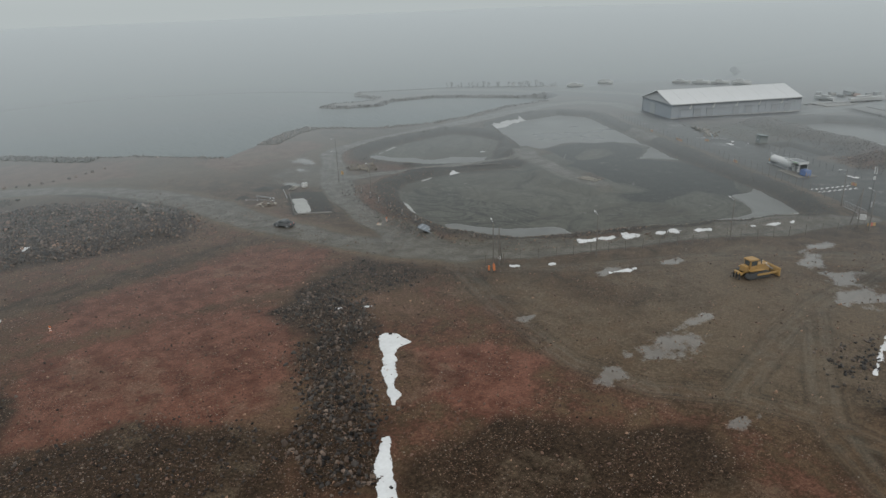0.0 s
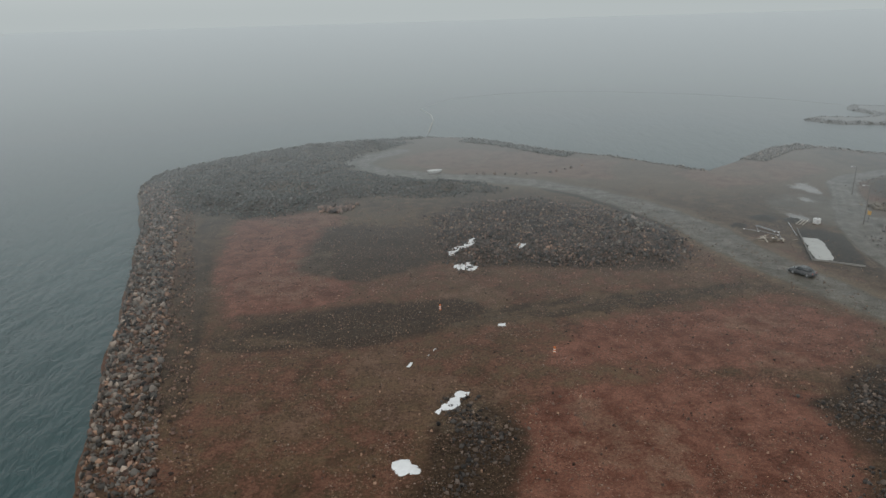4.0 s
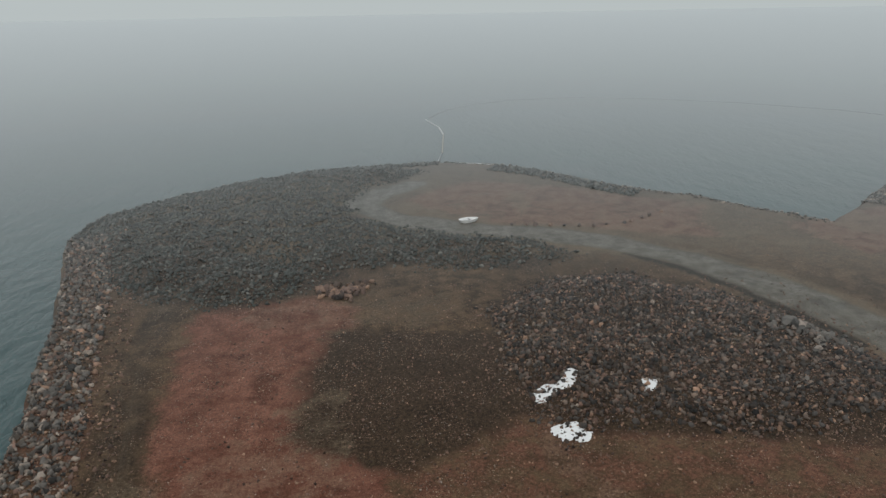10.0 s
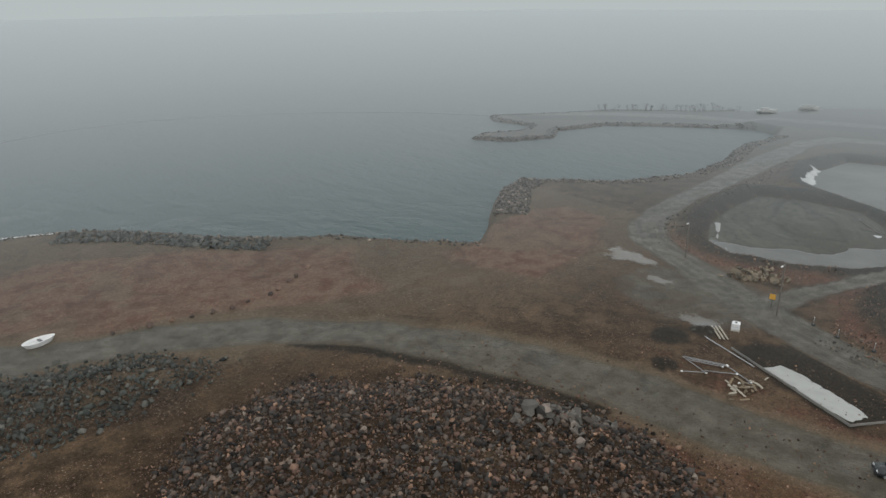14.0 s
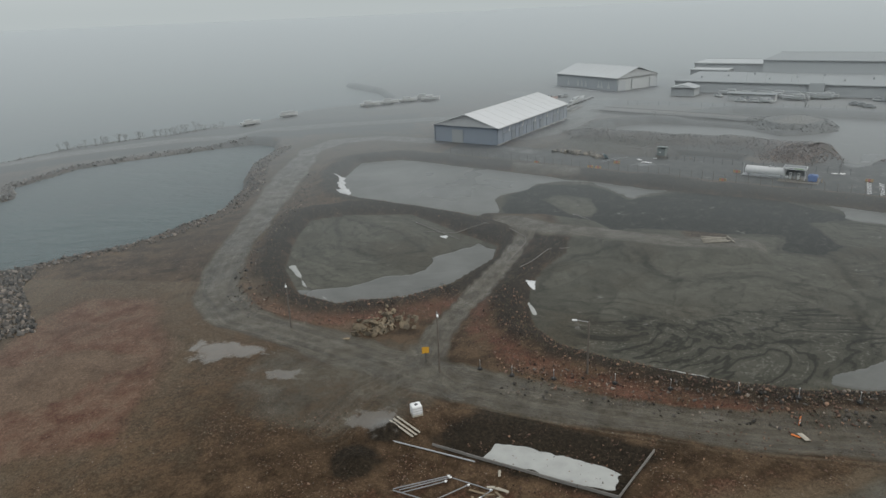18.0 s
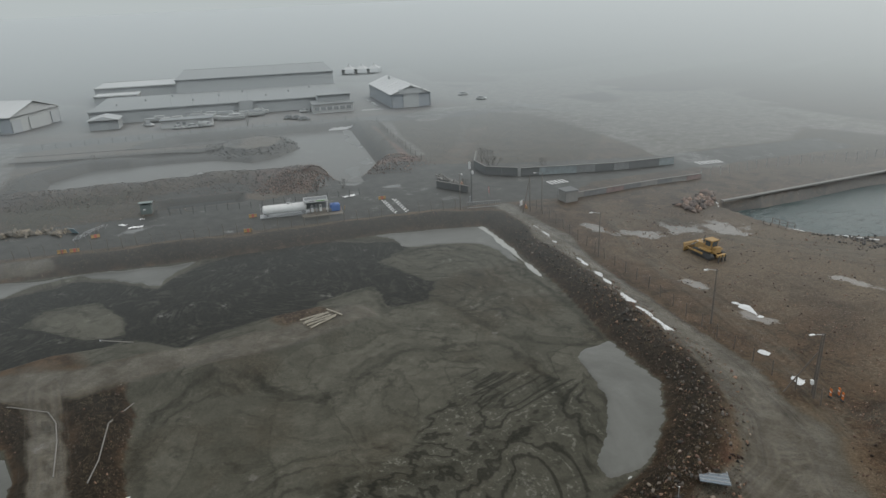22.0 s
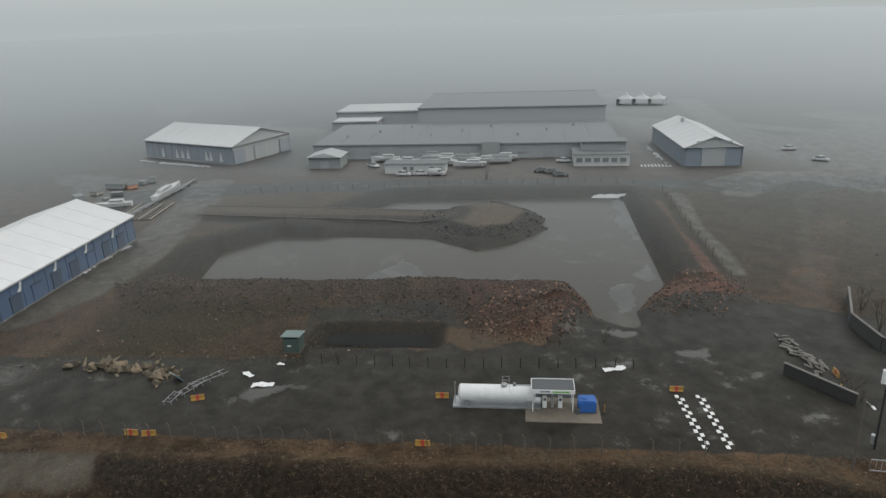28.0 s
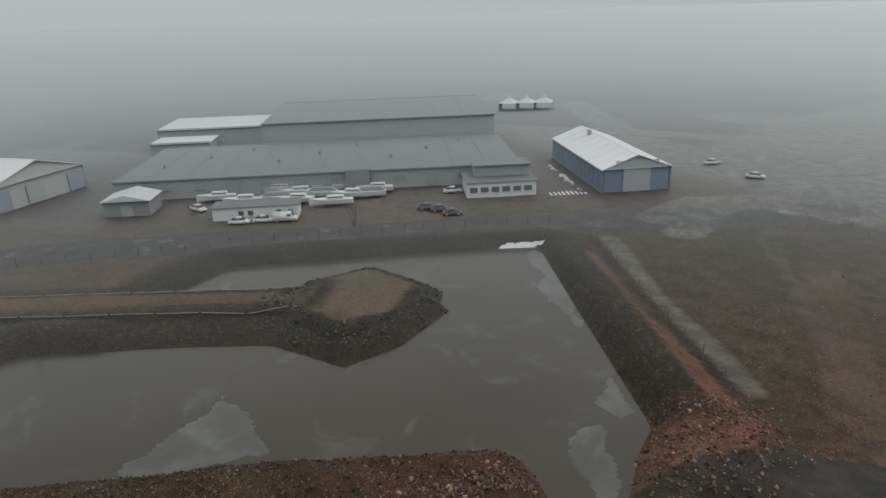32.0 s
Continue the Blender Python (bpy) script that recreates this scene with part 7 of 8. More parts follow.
for k in range(4):
    part("batten", box(0, -1.4 + k * 0.9, 0.31, 2.6, 0.1, 0.06), GALV, t)
for x, y, rz in ((9, 86, 80), (24, 70, 60), (90, 81, 40)):
    t = thing("marker_board", x, y, None, rz, "small striped marker board stuck in the stony ground", "marker board", "marker boards")
    part("board", box(0, 0, 0.6, 0.05, 0.3, 1.0, 0.01), ORANGE, t)
    for z in (0.35, 0.7):
        part("white_band", box(-0.03, 0, z, 0.01, 0.3, 0.14), WHITE_PAINT, t)
    part("stake", rod((0, 0, -0.2), (0, 0, 0.3), 0.03, 6), WOOD_POLE, t)
t = thing("broken_board", 88.2, 81.2, None, 20, "broken pale orange board lying on the bank", "board")
part("board", box(0, 0, 0.12, 1.3, 0.7, 0.06, 0.01, None, Matrix.Rotation(0.2, 4, "X")), WOOD_PALE, t)
part("splinter", box(0.4, 0.6, 0.1, 0.9, 0.25, 0.05, 0.0, None, Matrix.Rotation(0.6, 4, "Z")), ORANGE, t)
bl = tagged(new("boulder_group"), "group of large grey and pale boulders on the stone pile", "boulders")
x, y = scatter([(50, 117), (50, 124), (58, 126), (59, 118)], 60, 0.5)
stone_parts(bl, x, y, sizes(60, 0.35, 0.8, 2.0), ROCK_PALE, 0.45, "boulder")
for k, o in enumerate(([(6, 71), (7.2, 70.6), (8.6, 73.4), (7.6, 74)], [(17, 79.4), (18.6, 79.2), (18.8, 80.6), (17.6, 80.6)], [(3, 68), (4.2, 67.6), (5, 69.4), (4, 70)])):
    patch("snow_patch", o, SNOW, "scrap of melting snow on the red soil", seed=110 + k, kind="stuff", rough=1.2)
for k, (lx, ly, turn, n) in enumerate(((145.6, 75.2, 97, 4.6), (146.2, 75.0, 88, 4.8), (146.9, 75.3, 84, 4.4), (147.5, 75.0, 93, 4.2), (148.1, 75.4, 80, 3.6), (147.0, 72.3, 8, 3.2))):
    t = thing("log", lx, ly, None, turn, "pale squared log lying on the mud spur", "log", "logs on the spur")
    part("timber", box(0, 0, 0.12, n, 0.2, 0.17, 0.03), WOOD_PALE, t)
    part("end_cut", box(n / 2, 0, 0.12, 0.06, 0.19, 0.16), ROCK_TAN, t)
for line in ([(157, 129), (156, 123), (156, 117), (154, 112), (151, 109), (148, 109), (144, 110), (138, 112)], [(147, 101), (143, 105), (137, 108), (134, 110)]):
    t = tagged(new("edge_pipe"), "pale weathered pipe lying along the basin crest", "pipe", "crest pipes")
    for k, (p0, p1) in enumerate(zip(line, line[1:])):
        part("pipe", rod((*p0, float(height(*p0)) + 0.1), (*p1, float(height(*p1)) + 0.1), 0.07, 6), CONCRETE, t)
patch("snow_patch", [(155, 127), (155.4, 124), (152, 124), (153, 127)], SNOW, "patch of melting old snow on the pond bank", seed=72, kind="stuff")
for (ax, ay), (bx, by) in (((267, 29.5), (300, 80)), ((273, 24.5), (306, 77))):
    t = tagged(new("kerb_beam"), "pale timber edge beams along the causeway", "kerb", "causeway edges")
    for k in range(9):
        p0, p1 = [(ax + (bx - ax) * f, ay + (by - ay) * f) for f in (k / 9, (k + 0.93) / 9)]
        part("beam", rod((*p0, float(height(*p0)) + 0.1), (*p1, float(height(*p1)) + 0.08), 0.09, 6), CONCRETE, t)
for k, (ax, ay, bx, by) in enumerate(((168, 118, 160, 112), (152, 122, 163, 132), (160, 96, 164, 99))):
    t = thing("drain_pipe", ax, ay, None, math.degrees(math.atan2(by - ay, bx - ax)), "grey drain pipe on the pond bank", "pipe", "drain pipes")
    n = math.hypot(bx - ax, by - ay)
    part("pipe", rod((0, 0, 0.12), (n, 0, 0.12), 0.07, 8), CONCRETE, t)
    part("collar", rod((n - 0.3, 0, 0.12), (n, 0, 0.12), 0.1, 8), GALV, t)

# ---- headland and sea ----
t = thing("dinghy", 12, 183.5, None, 15, "small white boat with a dark open middle on the headland", "boat")
bm = bmesh.new()
ring = [(2.3 * math.cos(a), 1.1 * math.sin(a) * (1 - 0.25 * max(0, math.cos(a)))) for a in np.linspace(0, 6.283, 25)[:-1]]
top = [bm.verts.new((px, py, 0.75)) for px, py in ring]
low = [bm.verts.new((px * 0.75, py * 0.7, 0.0)) for px, py in ring]
inn = [bm.verts.new((px * 0.82, py * 0.75, 0.72)) for px, py in ring]
bed = [bm.verts.new((px * 0.7, py * 0.6, 0.35)) for px, py in ring]
for k in range(24):
    j = (k + 1) % 24
    bm.faces.new((low[k], low[j], top[j], top[k]))
    bm.faces.new((top[k], top[j], inn[j], inn[k]))
    bm.faces.new((inn[k], inn[j], bed[j], bed[k]))
bm.faces.new(bed)
bm.faces.new(low[::-1])
part("hull", bm, WHITE_PAINT, t)
part("thwart", box(0.2, 0, 0.55, 0.4, 1.3, 0.06), DARK_CLAD, t)
row = tagged(new("boulder_row"), "line of boulders along the headland track", "boulders")
bx_, by_ = np.array([21, 24, 26, 29, 32, 35, 38, 41, 45, 47, 50, 52, 56.0]), np.array([180, 179.6, 179, 178.5, 178, 177.4, 177, 177.6, 178, 179, 181, 182, 185.0])
stone_parts(row, bx_, by_, sizes(13, 0.35, 0.6), ROCK_RED, 0.4, "boulder")
boom = tagged(new("floating_boom"), "white and orange floating boom moored off the headland", "boom")
pts = [(8.5, 245), (13, 271), (16, 304), (15.5, 320), (11, 341)]
for (ax, ay), (bx, by), m in zip(pts, pts[1:], (GALV, ORANGE, WHITE_PAINT, WHITE_PAINT)):
    n = int(math.hypot(bx - ax, by - ay) / 3.2)
    for k in range(n):
        f0, f1 = k / n, (k + 0.9) / n
        part("float", rod((ax + (bx - ax) * f0, ay + (by - ay) * f0, SEA + 0.1), (ax + (bx - ax) * f1, ay + (by - ay) * f1, SEA + 0.1), 0.28 if m != GALV else 0.1, 6), WOOD_PALE if m == ORANGE else m, boom)
line = tagged(new("far_boom"), "dark line of floats far out on the sea", "boom")
pts = [(11, 341), (22, 368), (36, 384), (60, 396), (89, 399), (125, 388), (163, 365), (195, 335), (214, 303)]
for (ax, ay), (bx, by) in zip(pts, pts[1:]):
    n = 5
    for k in range(n):
        f0, f1 = k / n, (k + 0.92) / n
        part("float", rod((ax + (bx - ax) * f0, ay + (by - ay) * f0, SEA + 0.05), (ax + (bx - ax) * f1, ay + (by - ay) * f1, SEA + 0.05), 0.16, 6), GREY_CLAD, line)


# ---- boats ----
def make_boat(length=8.0, name="boat", label="white boat laid up under a tarpaulin", cover=None):
    t = thing(name, 0, 0, 0, 0, label, "boat", "laid-up boats")
    bm = bmesh.new()
    rows = []
    for k in range(9):
        f = k / 8
        w = 1.35 * (1 - abs(2 * f - 0.9) ** 2.6) + 0.05 if f > 0.05 else 0.9
        w = max(w, 0.06)
        x = (f - 0.45) * length
        rows.append([bm.verts.new((x, s * w * q, z)) for s, q, z in ((-1, 1, 1.7 + 0.3 * f * f), (-1, 0.7, 0.8), (1, 0.05, 0.35), (1, 0.7, 0.8), (1, 1, 1.7 + 0.3 * f * f))])
    for a, b in zip(rows, rows[1:]):
        for q in range(4):
            bm.faces.new((a[q], b[q], b[q + 1], a[q + 1]))
        bm.faces.new((a[4], b[4], b[0], a[0]))
    bm.faces.new(rows[0])
    bm.faces.new(rows[-1][::-1])
    bmesh.ops.recalc_face_normals(bm, faces=bm.faces[:])
    part("hull", bm, WHITE_PAINT, t, smooth=False)
    if cover:
        part("cover", prism([(-0.42 * length, 1.75), (0.42 * length, 1.95), (0.3 * length, 2.7), (-0.3 * length, 2.6)], -0.55, 0.55), cover, t)
    else:
        part("cabin", box(-0.05 * length, 0, 2.15, length * 0.4, 1.5, 0.8, 0.15), WHITE_PAINT, t)
        part("window", box(-0.05 * length, 0, 2.25, length * 0.34, 1.54, 0.25), GLASS_DARK, t)
    for x in (-0.25 * length, 0.2 * length):
        part("cradle", box(x, 0, 0.45, 0.2, 2.0, 0.9), WOOD_POLE, t)
    return t


b1 = make_boat(9.0)
b2 = make_boat(8.0, "boat", "boat laid up under a grey cover", GREY_CLAD)
b3 = make_boat(10.0, "sailing_boat", "white yacht with its mast laid up on a cradle")
part("mast", rod((0.5, 0, 2.4), (0.5, 0, 11), 0.06, 6), GALV, b3)
b1.matrix_world, b2.matrix_world, b3.matrix_world = pose(331, 16, 0.3, 0, 0, 62), pose(328, 9, 0.3, 0, 0, 66), pose(336, 6, 0.3, 0, 0, 58)
rows_b = [(338, 20, 66, 0), (342, 12, 58, 2), (330, 3, 64, 0), (325, -1, 60, 1), (320, -6, 57, 0), (332, -3, 65, 2), (327, -9, 62, 1), (321, -13, 60, 0), (336, -9, 64, 0), (331, -15, 58, 2),
          (343, 2, 61, 1), (341, -4, 66, 0), (317, 0, 62, 2), (326, -18, 60, 0), (346, 20, 63, 0), (334, -1, 120, 0), (338, -14, 70, 1), (324, 6, 58, 0), (345, -10, 62, 2), (318, -10, 64, 1)]
for x, y, r, k in rows_b:
    copy_thing((b1, b2, b3)[k], pose(x, y, 0.3, 0, 0, r))
for x, y, r in ((301, 222, -40), (309, 208, -50), (333, 178, -60), (338, 170, -60), (343, 162, -60), (346, 152, -70), (352, 156, -70)):
    copy_thing(b1 if r != -50 else b2, pose(x, y, float(height(x, y)), 0, 0, r))
big = make_boat(17.0, "long_boat", "long slender white boat lying beside the lane")
big.matrix_world = pose(327.5, 86, 0.35, 0, 0, -24)
t = thing("blue_tarpaulin", 340, -11, 0.3, HA, "bright blue tarpaulin over a boat frame", "tarpaulin")
part("sheet", prism([(-2.2, 0), (2.2, 0), (1.6, 2.8), (0, 3.6), (-1.6, 2.8)], -3, 3), plain("blue_tarp", (0.06, 0.17, 0.34), 0.5, grain=0.15), t)
part("rope", rod((-2.3, -1, 0.3), (2.3, -1, 0.3), 0.03, 6), WOOD_PALE, t)
t = thing("grey_tarpaulin", 349, 12, 0.3, HA, "dark blue storage tent beside the hall", "tarpaulin")
part("sheet", prism([(-4, 0), (4, 0), (3.4, 2.6), (0, 3.8), (-3.4, 2.6)], -3, 3), BLUE_CLAD, t)
part("end_flap", box(0, -3.03, 1.2, 3, 0.05, 2.4), DARK_CLAD, t)
for k in range(9):
    t = thing("mast_rack", 305 + 3.6 * k, 96 - 1.9 * k, None, -28, "pale aluminium mast lying on a low rack", "mast", "laid-up masts")
    part("spar", rod((-5, 0.6 * (k % 3), 0.6), (9, 0.6 * (k % 3), 0.6), 0.12, 6), GALV, t)
    for x in (-3, 6):
        part("trestle", box(x, 0.6, 0.25, 0.15, 2.2, 0.5), WOOD_POLE, t)

# ---- walls, huts and clutter round the street corner ----
def wall_run(name, line, tall, thick, mat, label, panels=None):
    """A free-standing wall with coping."""
    t = tagged(new(name), label, "wall", kind="structure")
    for k, ((ax, ay), (bx, by)) in enumerate(zip(line, line[1:])):
        n = math.hypot(bx - ax, by - ay)
        m = pose((ax + bx) / 2, (ay + by) / 2, 0.3, 0, 0, math.degrees(math.atan2(by - ay, bx - ax)))
        pieces = max(1, int(n / 4))
        for j in range(pieces):
            use = panels[(j + 3 * k) % len(panels)] if panels else mat
            ob = part("panel", box(-n / 2 + (j + 0.5) * n / pieces, 0, tall / 2, n / pieces - 0.06, thick, tall, 0.02), use, t)
            ob.matrix_world = m
        ob = part("coping", box(0, 0, tall + 0.06, n, thick + 0.12, 0.12), CONCRETE, t)
        ob.matrix_world = m
    return t


PALE_MURAL = plain("pale_blue_mural", (0.17, 0.21, 0.22), 0.6, grain=0.5, scale=0.9)
RED_MURAL = plain("red_mural", (0.22, 0.13, 0.11), 0.6, grain=0.5, scale=0.9)
GREY_MURAL = plain("grey_mural", (0.13, 0.13, 0.13), 0.6, grain=0.5, scale=0.9)
wall_run("wall_street", [(200, -12), (193, -4), (186, -1), (179, -5)], 2.1, 0.2, BLACK_FENCE, "black boarded fence bordering the field")
wall_run("wall_mural", [(178.5, -5.5), (164, -24), (156, -39)], 2.0, 0.3, PALE_MURAL, "long wall painted with pale blue and dark graffiti", [BLACK_FENCE, PALE_MURAL, PALE_MURAL, GREY_MURAL, BLACK_FENCE])
wall_run("wall_quay", [(158, 5), (154, -6), (149, -19), (144, -30)], 1.3, 0.3, GREY_MURAL, "pale concrete wall with graffiti along the harbour street", [CONCRETE, GREY_MURAL, CONCRETE, RED_MURAL, GREY_MURAL])
wall_run("wall_bin", [(187, 15), (178, 13.5)], 1.6, 0.2, BLACK_FENCE, "low black boarded wall beside the yard entrance")
t = thing("concrete_hut", 157, 4, None, 70, "small flat concrete hut at the street corner", "hut")
part("wall", box(0, 0, 1.2, 3, 3, 2.4, 0.03), CONCRETE, t)
part("roof", box(0, 0, 2.5, 3.3, 3.3, 0.2, 0.02), GREY_ROOF, t)
part("door", box(-1.52, 0, 1.0, 0.06, 0.9, 1.9), DARK_CLAD, t)
t = thing("information_board", 160.2, 15.8, None, 200, "white board on two short posts by the gate", "sign")
for y in (-0.6, 0.6):
    part("post", rod((0, y, 0), (0, y, 1.4), 0.05, 6), WOOD_POLE, t)
part("panel", box(0, 0, 1.5, 0.06, 1.5, 1.1, 0.02), WHITE_PAINT, t)
for z in (1.25, 1.5, 1.75):
    part("grey_bar", box(0.04, 0, z, 0.01, 1.1, 0.08), GREY_CLAD, t)
heap = tagged(new("slab_heap"), "heap of grey broken concrete slabs", "slab heap")
for k in range(34):
    f = k / 33
    x, y = 194 - 9 * f + RNG.normal(0, 0.6), 8 + 2.5 * f + RNG.normal(0, 0.7)
    ob = part("slab", box(0, 0, 0, RNG.uniform(0.8, 1.7), 0.34, 0.13, 0.02), CONCRETE, heap)
    ob.location = (x, y, float(height(x, y)) + 0.15 + 0.25 * RNG.random())
    ob.rotation_euler = (RNG.normal(0, 0.2), RNG.normal(0, 0.2), RNG.uniform(-0.6, 0.9))
t = thing("green_hut", 220.5, 70.5, None, YAW, "dark green metal hut with a tilted sheet roof", "hut")
part("wall", box(0, 0, 1.1, 2.2, 2.4, 2.2, 0.02), GREEN_DARK, t)
part("roof", box(0, 0, 2.4, 2.8, 2.9, 0.08, 0, None, Matrix.Rotation(0.12, 4, "X")), plain("faded_green_roof", (0.16, 0.22, 0.21), 0.5, grain=0.2), t)
part("notice", box(0.3, 1.22, 1.1, 0.5, 0.03, 0.22), WHITE_PAINT, t)
part("skid", box(0, 0, 0.02, 2.4, 2.6, 0.12), WOOD_POLE, t)
jh = tagged(new("boulder_heap"), "heap of big grey and brown boulders at the yard edge", "boulders")
x, y = scatter([(232, 102), (226, 88), (221, 84), (219, 88), (224, 98)], 90, 0.5)
stone_parts(jh, x, y, sizes(90, 0.2, 0.85, 2.4), ROCK_TAN, 0.4, "boulder")
for k in range(3):
    t = thing("metal_frame", 216.5 - k * 1.5, 82.5 + k * 2.2, None, 115 + 16 * k, "dented steel frame dumped at the yard edge", "frame", "dumped frames")
    for s in (-0.8, 0.8):
        part("long_bar", rod((-4.2 + k, s, 0.9), (4.2 - k, s, 0.9), 0.06, 6), GALV, t)
        for q in (-3, 0, 3):
            part("leg", rod((q * (1 - 0.2 * k), s, 0), (q * (1 - 0.2 * k), s, 0.9), 0.05, 6), GALV, t)
    t.scale = (0.62, 0.62, 0.62)
    for q in (-3, -1, 1, 3):
        part("cross_bar", rod((q * (1 - 0.2 * k), -0.8, 0.9), (q * (1 - 0.2 * k), 0.8, 0.9), 0.05, 6), GALV, t)
t = thing("blue_sheet", 218.2, 86.6, None, 30, "pale blue metal sheet propped on the junk", "sheet", rx=55)
part("sheet", box(0, 0, 0.7, 1.6, 2.2, 0.05), plain("pale_blue_sheet", (0.22, 0.34, 0.40), 0.5, grain=0.2), t)
part("edge", box(0, 1.1, 0.7, 1.6, 0.06, 0.09), GALV, t)
for x, y, rz, s in ((216, 77.5, 20, 0.6), (212.4, 76, 70, 0.9), (196.8, 33.4, 80, 0.9), (217, 73, 40, 0.35)):
    bm = bmesh.new()
    bmesh.ops.create_grid(bm, x_segments=14, y_segments=8, size=1.0, matrix=Matrix.Diagonal((1.6 * s, 0.6 * s, 1, 1)))
    for v in bm.verts:
        v.co.x += 0.25 * noise.noise(v.co * 1.5 + Vector((x, 0, 0)))
        v.co.y += 0.3 * noise.noise(v.co * 1.2 + Vector((y, 3, 0)))
        v.co.z = 0.14 + 0.14 * noise.noise(v.co * 2.0 + Vector((x, y, 0)))
    ob = part("crumpled_sheet", bm, WHITE_SHEET)
    ob.matrix_world = pose(x, y, float(height(x, y)), 0, 0, rz)
    tagged(ob, "crumpled white plastic sheet on the asphalt", "plastic sheet", "plastic sheets")

# ---- storage lot beside the hall, and the causeway ----
for k in range(11):
    n = 15.5 - 0.35 * (k % 4)
    t = thing("log", 302.5 + 0.42 * k, 90.2 + 0.95 * k * 0.9, None, -22 + (k % 3) * 0.8, "long grey log lying in a row beside the lane", "log", "rows of logs")
    part("trunk", rod((0, 0, 0.22), (n, 0, 0.2), 0.2, 8, 0.14), WOOD_POLE if k % 3 else WOOD_PALE, t)
    part("cut_end", rod((-0.03, 0, 0.22), (0, 0, 0.22), 0.17, 8), ROCK_TAN, t)
for k, (x, y, sx, sy, sz, mat) in enumerate(((334, 108, 4, 2.2, 2.0, DARK_CLAD), (338, 104, 2.4, 2.4, 1.6, WOOD_PALE), (334, 98.5, 3.0, 1.6, 1.4, DARK_STEEL), (341, 95, 2.6, 2.0, 1.8, ORANGE), (345, 92, 2.2, 1.8, 1.5, DARK_CLAD),
                                           (347, 89.5, 3.2, 1.8, 2.2, GREY_CLAD), (329, 101, 1.8, 1.4, 1.1, WOOD_POLE), (343, 99, 5.5, 2.3, 2.3, DARK_CLAD))):
    t = thing("storage_crate", x, y, None, 20 + 31 * k, "weathered storage crate on the open lot", "crate", "lot crates")
    sz *= 0.6
    part("body", box(0, 0, 0.15 + sz / 2, sx, sy, sz, 0.05), mat, t)
    part("lid", box(0, 0, 0.2 + sz, sx + 0.12, sy + 0.12, 0.1, 0.02), DARK_STEEL if k % 2 else GREY_CLAD, t)
    for s_ in (-1, 1):
        part("skid", box(0, s_ * sy * 0.35, 0.08, sx, 0.2, 0.16), WOOD_POLE, t)
copy_thing(b1, pose(318.8, 98.2, 0.35, 0, 0, 80))["label"] = "open white boat laid up on the storage lot"
patch("sludge_pool", [(222, 66.5), (226.2, 64.2), (219, 50.5), (214.6, 52.4)], BLACK_SLUDGE, "black sludge in the dug-out beside the yard", "sludge", cell=0.4, rough=1.2, seed=91, level=-0.55)
for ax, ay, bx, by in ((222.4, 19.7, 219.0, 20.2), (218.3, 13.1, 218.0, 10.8), (217.2, 58.6, 216.2, 57.0)):
    t = thing("bleached_plank", ax, ay, None, math.degrees(math.atan2(by - ay, bx - ax)), "bleached plank lying at the water's edge", "plank", "bleached planks")
    n = math.hypot(bx - ax, by - ay)
    part("board", box(n / 2, 0, 0.14, n, 0.3, 0.12, 0.02), WOOD_PALE, t)
    part("cleat", box(n * 0.3, 0, 0.23, 0.12, 0.36, 0.06), WOOD_PALE, t)

# ---- harbour ----
t = thing("harbour_jetty", 117.2, -8.2, -0.2, -12, "small timber landing stage with railings at the harbour", "jetty")
part("deck", box(0, 0, 0.0, 5.0, 3.0, 0.25, 0.03), WOOD_POLE, t)
for x in (-2.3, -0.8, 0.8, 2.3):
    for y in (-1.4, 1.4):
        part("post", rod((x, y, -2.5), (x, y, 1.2), 0.09, 6), WOOD_POLE, t)
for y in (-1.4, 1.4):
    for z in (0.6, 1.15):
        part("rail", rod((-2.4, y, z), (2.4, y, z), 0.05, 6), WOOD_POLE, t)
wall_run("wall_harbour", [(132, -16), (111.6, -70.5), (103.6, -92)], 0.22, 0.7, CONCRETE, "concrete quay edge of the harbour basin")
x, y = scatter([(139, -4), (134, -7), (133, -13), (136, -21), (139, -15)], 260, 1.5)
stone_field("harbour_rubble", x, y, sizes(260, 0.2, 0.8), ROCK_RED, "rubble tipped at the corner of the harbour", "rubble")

# ---- dead grass and bare shrubs ----
def tufts(name, xs, ys, tall, mat, label, blades=5, spread=0.35):
    n = len(xs)
    base = np.stack([xs, ys, height(xs, ys)], -1)[:, None, None]
    ang = RNG.uniform(0, 6.283, (n, blades))
    out = np.stack([np.cos(ang), np.sin(ang), np.zeros_like(ang)], -1)
    side = np.stack([-np.sin(ang), np.cos(ang), np.zeros_like(ang)], -1)
    hgt = tall * RNG.uniform(0.5, 1.2, (n, blades, 1))
    foot = out * spread * 0.4 * RNG.random((n, blades, 1))
    tri = np.stack([foot - side * 0.05 * tall, foot + side * 0.05 * tall, foot + out * spread * RNG.uniform(0.3, 1.2, (n, blades, 1)) + np.array([0, 0, 1.0]) * hgt], 2)
    v = (tri + base).reshape(-1, 3)
    f = np.arange(len(v), dtype=np.int32)
    me = bpy.data.meshes.new(name)
    me.vertices.add(len(v))
    me.vertices.foreach_set("co", v.ravel())
    me.loops.add(len(f))
    me.loops.foreach_set("vertex_index", f)
    me.polygons.add(len(f) // 3)
    me.polygons.foreach_set("loop_start", np.arange(0, len(f), 3, dtype=np.int32))
    me.update(calc_edges=True)
    me.materials.append(mat)
    return tagged(new(name, me), label, "dead grass", kind="stuff")


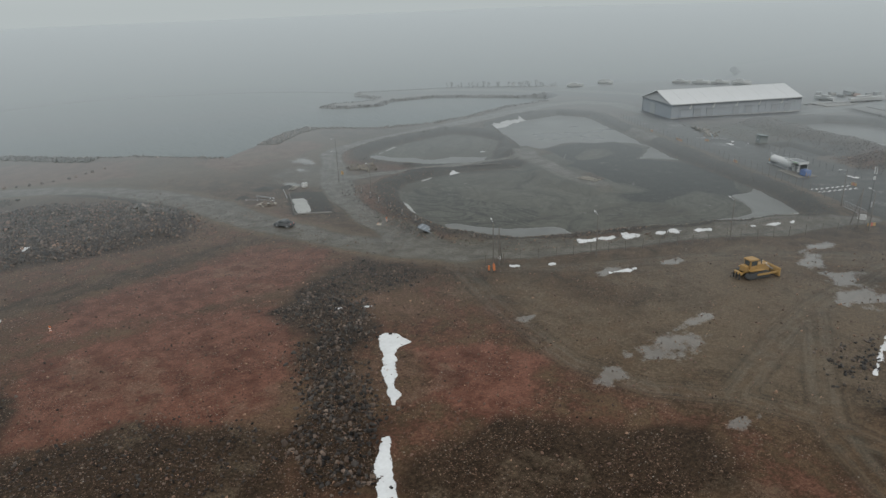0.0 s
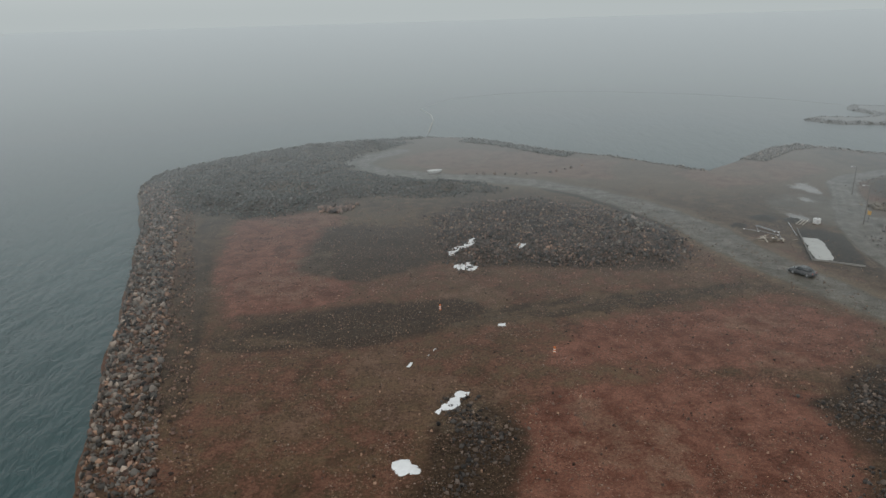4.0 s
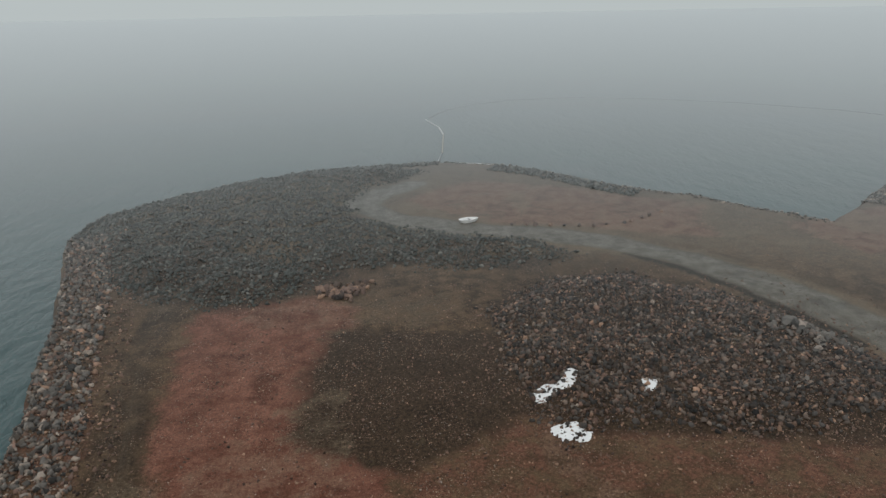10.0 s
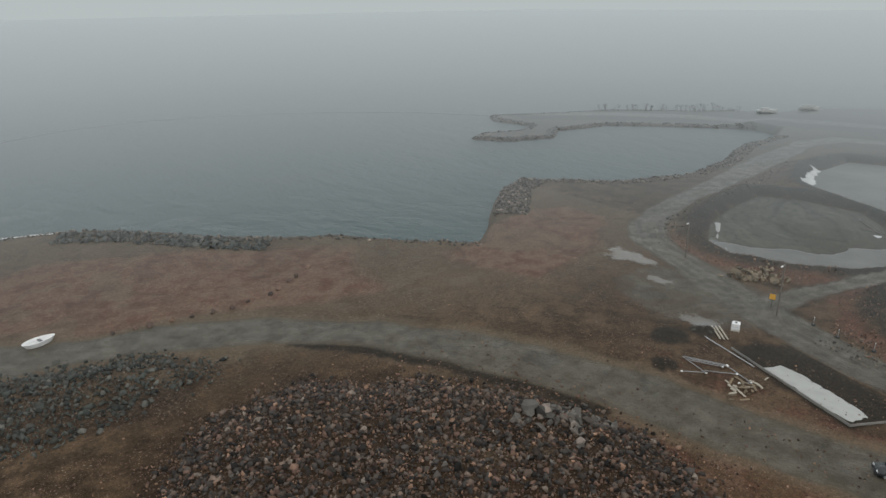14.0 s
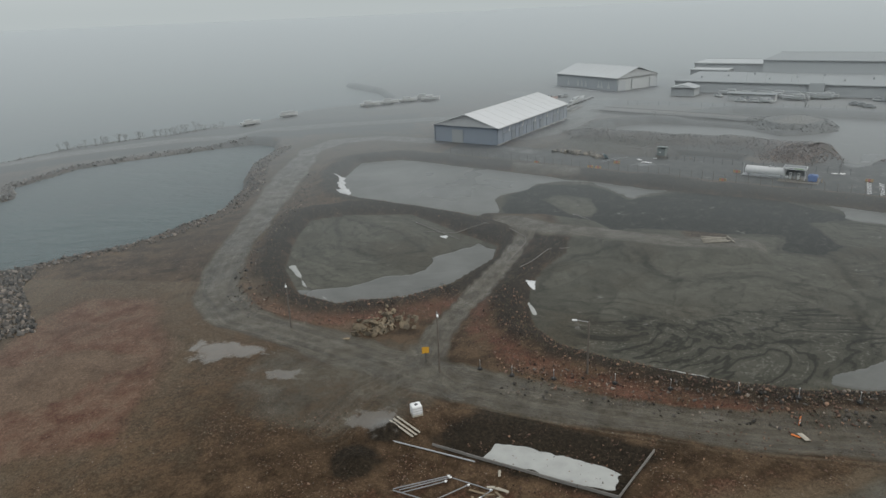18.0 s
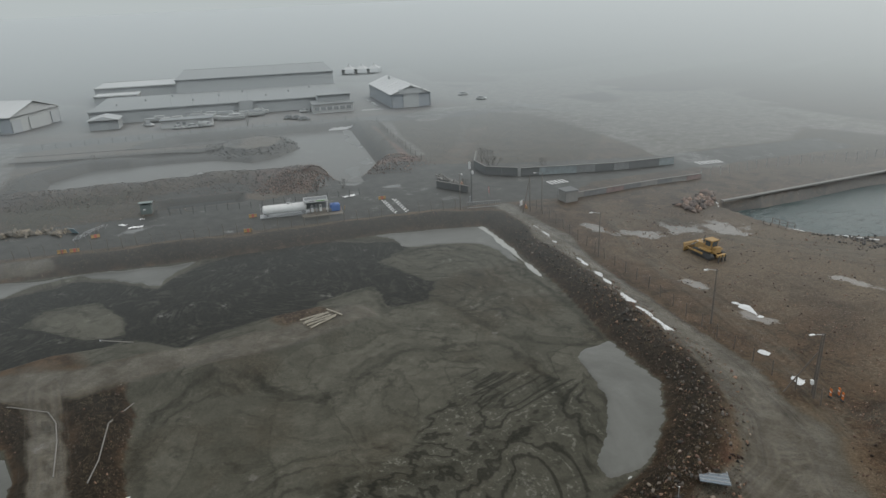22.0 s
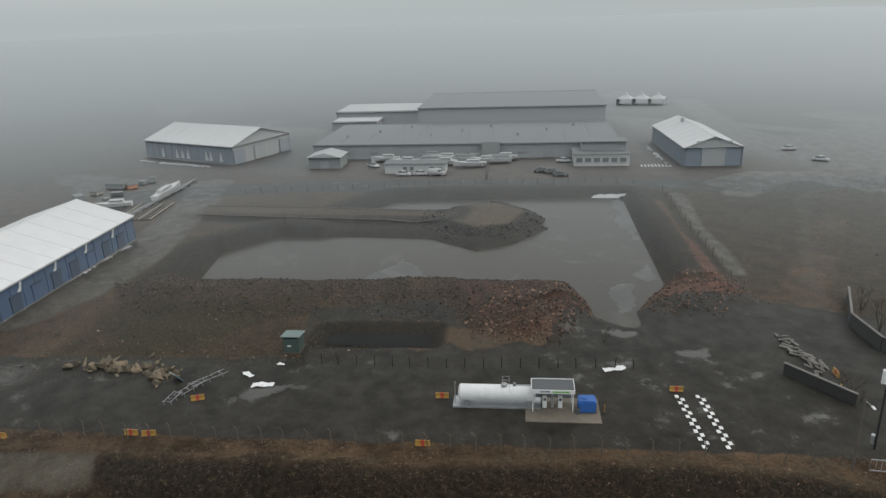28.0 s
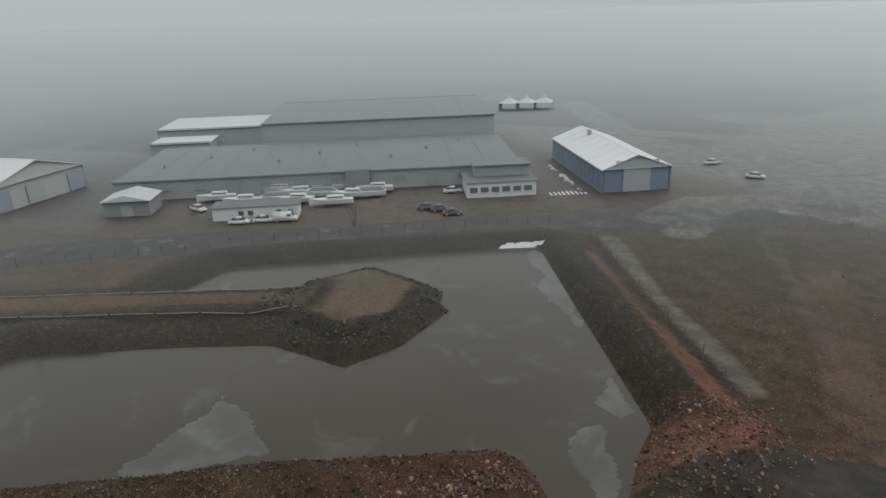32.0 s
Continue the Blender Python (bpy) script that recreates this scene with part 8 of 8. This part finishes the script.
p = RNG.uniform((200, -40), (300, 100), (26000, 2))
d = inside_by(PIT, p[:, 0], p[:, 1])
p = p[(d < -0.8) & (d > -13) & (p[:, 0] > 222) & (inside_by(BANK, p[:, 0], p[:, 1]) < 0)][:9000]
tufts("dead_grass", p[:, 0], p[:, 1], 0.32, GRASS_DEAD, "dead brown grass on the banks of the pit", 5, 0.5)
p = RNG.uniform((90, 20), (240, 175), (40000, 2))
d = np.maximum(inside_by(BASIN, p[:, 0], p[:, 1]), inside_by(POND_ICE, p[:, 0], p[:, 1]))
p = p[(d < -0.8) & (d > -8) & (off_line(CROSSROAD, p[:, 0], p[:, 1]) > 3)][:8000]
tufts("dead_grass", p[:, 0], p[:, 1], 0.3, GRASS_DEAD, "dead brown grass on the basin banks", 5, 0.5)
x, y = scatter(FIELD, 7000)
tufts("dead_grass", x, y, 0.28, GRASS_DEAD, "brown withered scrub on the open field", 5, 0.5)
x, y = scatter([(214, 62), (236, 60), (250, 96), (232, 108), (222, 92)], 2500)
tufts("dead_grass", x, y, 0.3, GRASS_DEAD, "yellow-brown withered grass by the yard")


def shrub(x, y, tall, seed, label="bare leafless shrub beside the wall or bank", name="shrub"):
    """A leafless bush: stems that fork three times."""
    rng = random.Random(seed)
    t = thing(name, x, y, None, rng.uniform(0, 360), label, "shrub", "bare shrubs")
    for k in range(6):
        bm = bmesh.new()
        todo = [(Vector((rng.uniform(-0.2, 0.2), rng.uniform(-0.2, 0.2), -0.1)), Vector((rng.uniform(-0.5, 0.5), rng.uniform(-0.5, 0.5), 1)), tall * 0.45, 0.05 * tall / 3, 0)]
        while todo:
            p0, way, n, r, lvl = todo.pop()
            p1 = p0 + way.normalized() * n
            rod(p0, p1, r, 4, r * 0.6, bm)
            if lvl < 3:
                for _ in range(3 if lvl else 2):
                    todo.append((p1, way.normalized() + Vector((rng.uniform(-0.7, 0.7), rng.uniform(-0.7, 0.7), rng.uniform(-0.1, 0.5))), n * 0.62, r * 0.6, lvl + 1))
        part("stem", bm, SCRUB, t)
    return t


for k, (x, y, tall) in enumerate(((300, 3, 5), (196, -10, 4), (190, -6, 5), (187, -5, 4), (176, -12, 4), (206, 36, 2.5), (204, 30, 2.5), (330, 28, 3), (281, 62, 2))):
    shrub(x, y, tall, 300 + k)
kinds = [shrub(281 + 5 * k, 249 - 4 * k, 3.2 + 0.5 * k, 340 + k, "bare bush on the bank of the causeway") for k in range(3)]
for k, (x, y) in enumerate(((276, 255), (284, 246), (288, 244), (293, 238), (296, 232), (270, 262),
                            (184.5, 11.5), (182, 11), (180, 11.8), (178.5, 12.2))):
    m = pose(x, y, float(height(x, y)), 0, 0, 47 * k) @ Matrix.Scale((0.5 if 5 < k < 10 else 0.7) + 0.1 * (k % 3), 4)
    ob = copy_thing(kinds[k % 3], m)
    if k > 5:
        ob["label"] = "low dark bush at the edge of the yard"
for k in range(26):
    f = k / 25
    shrub(255 + 45 * f + RNG.normal(0, 2), 277 - 42 * f + RNG.normal(0, 2), 2.0 + 1.5 * RNG.random(), 400 + k, "dark leafless bush on the breakwater edge")
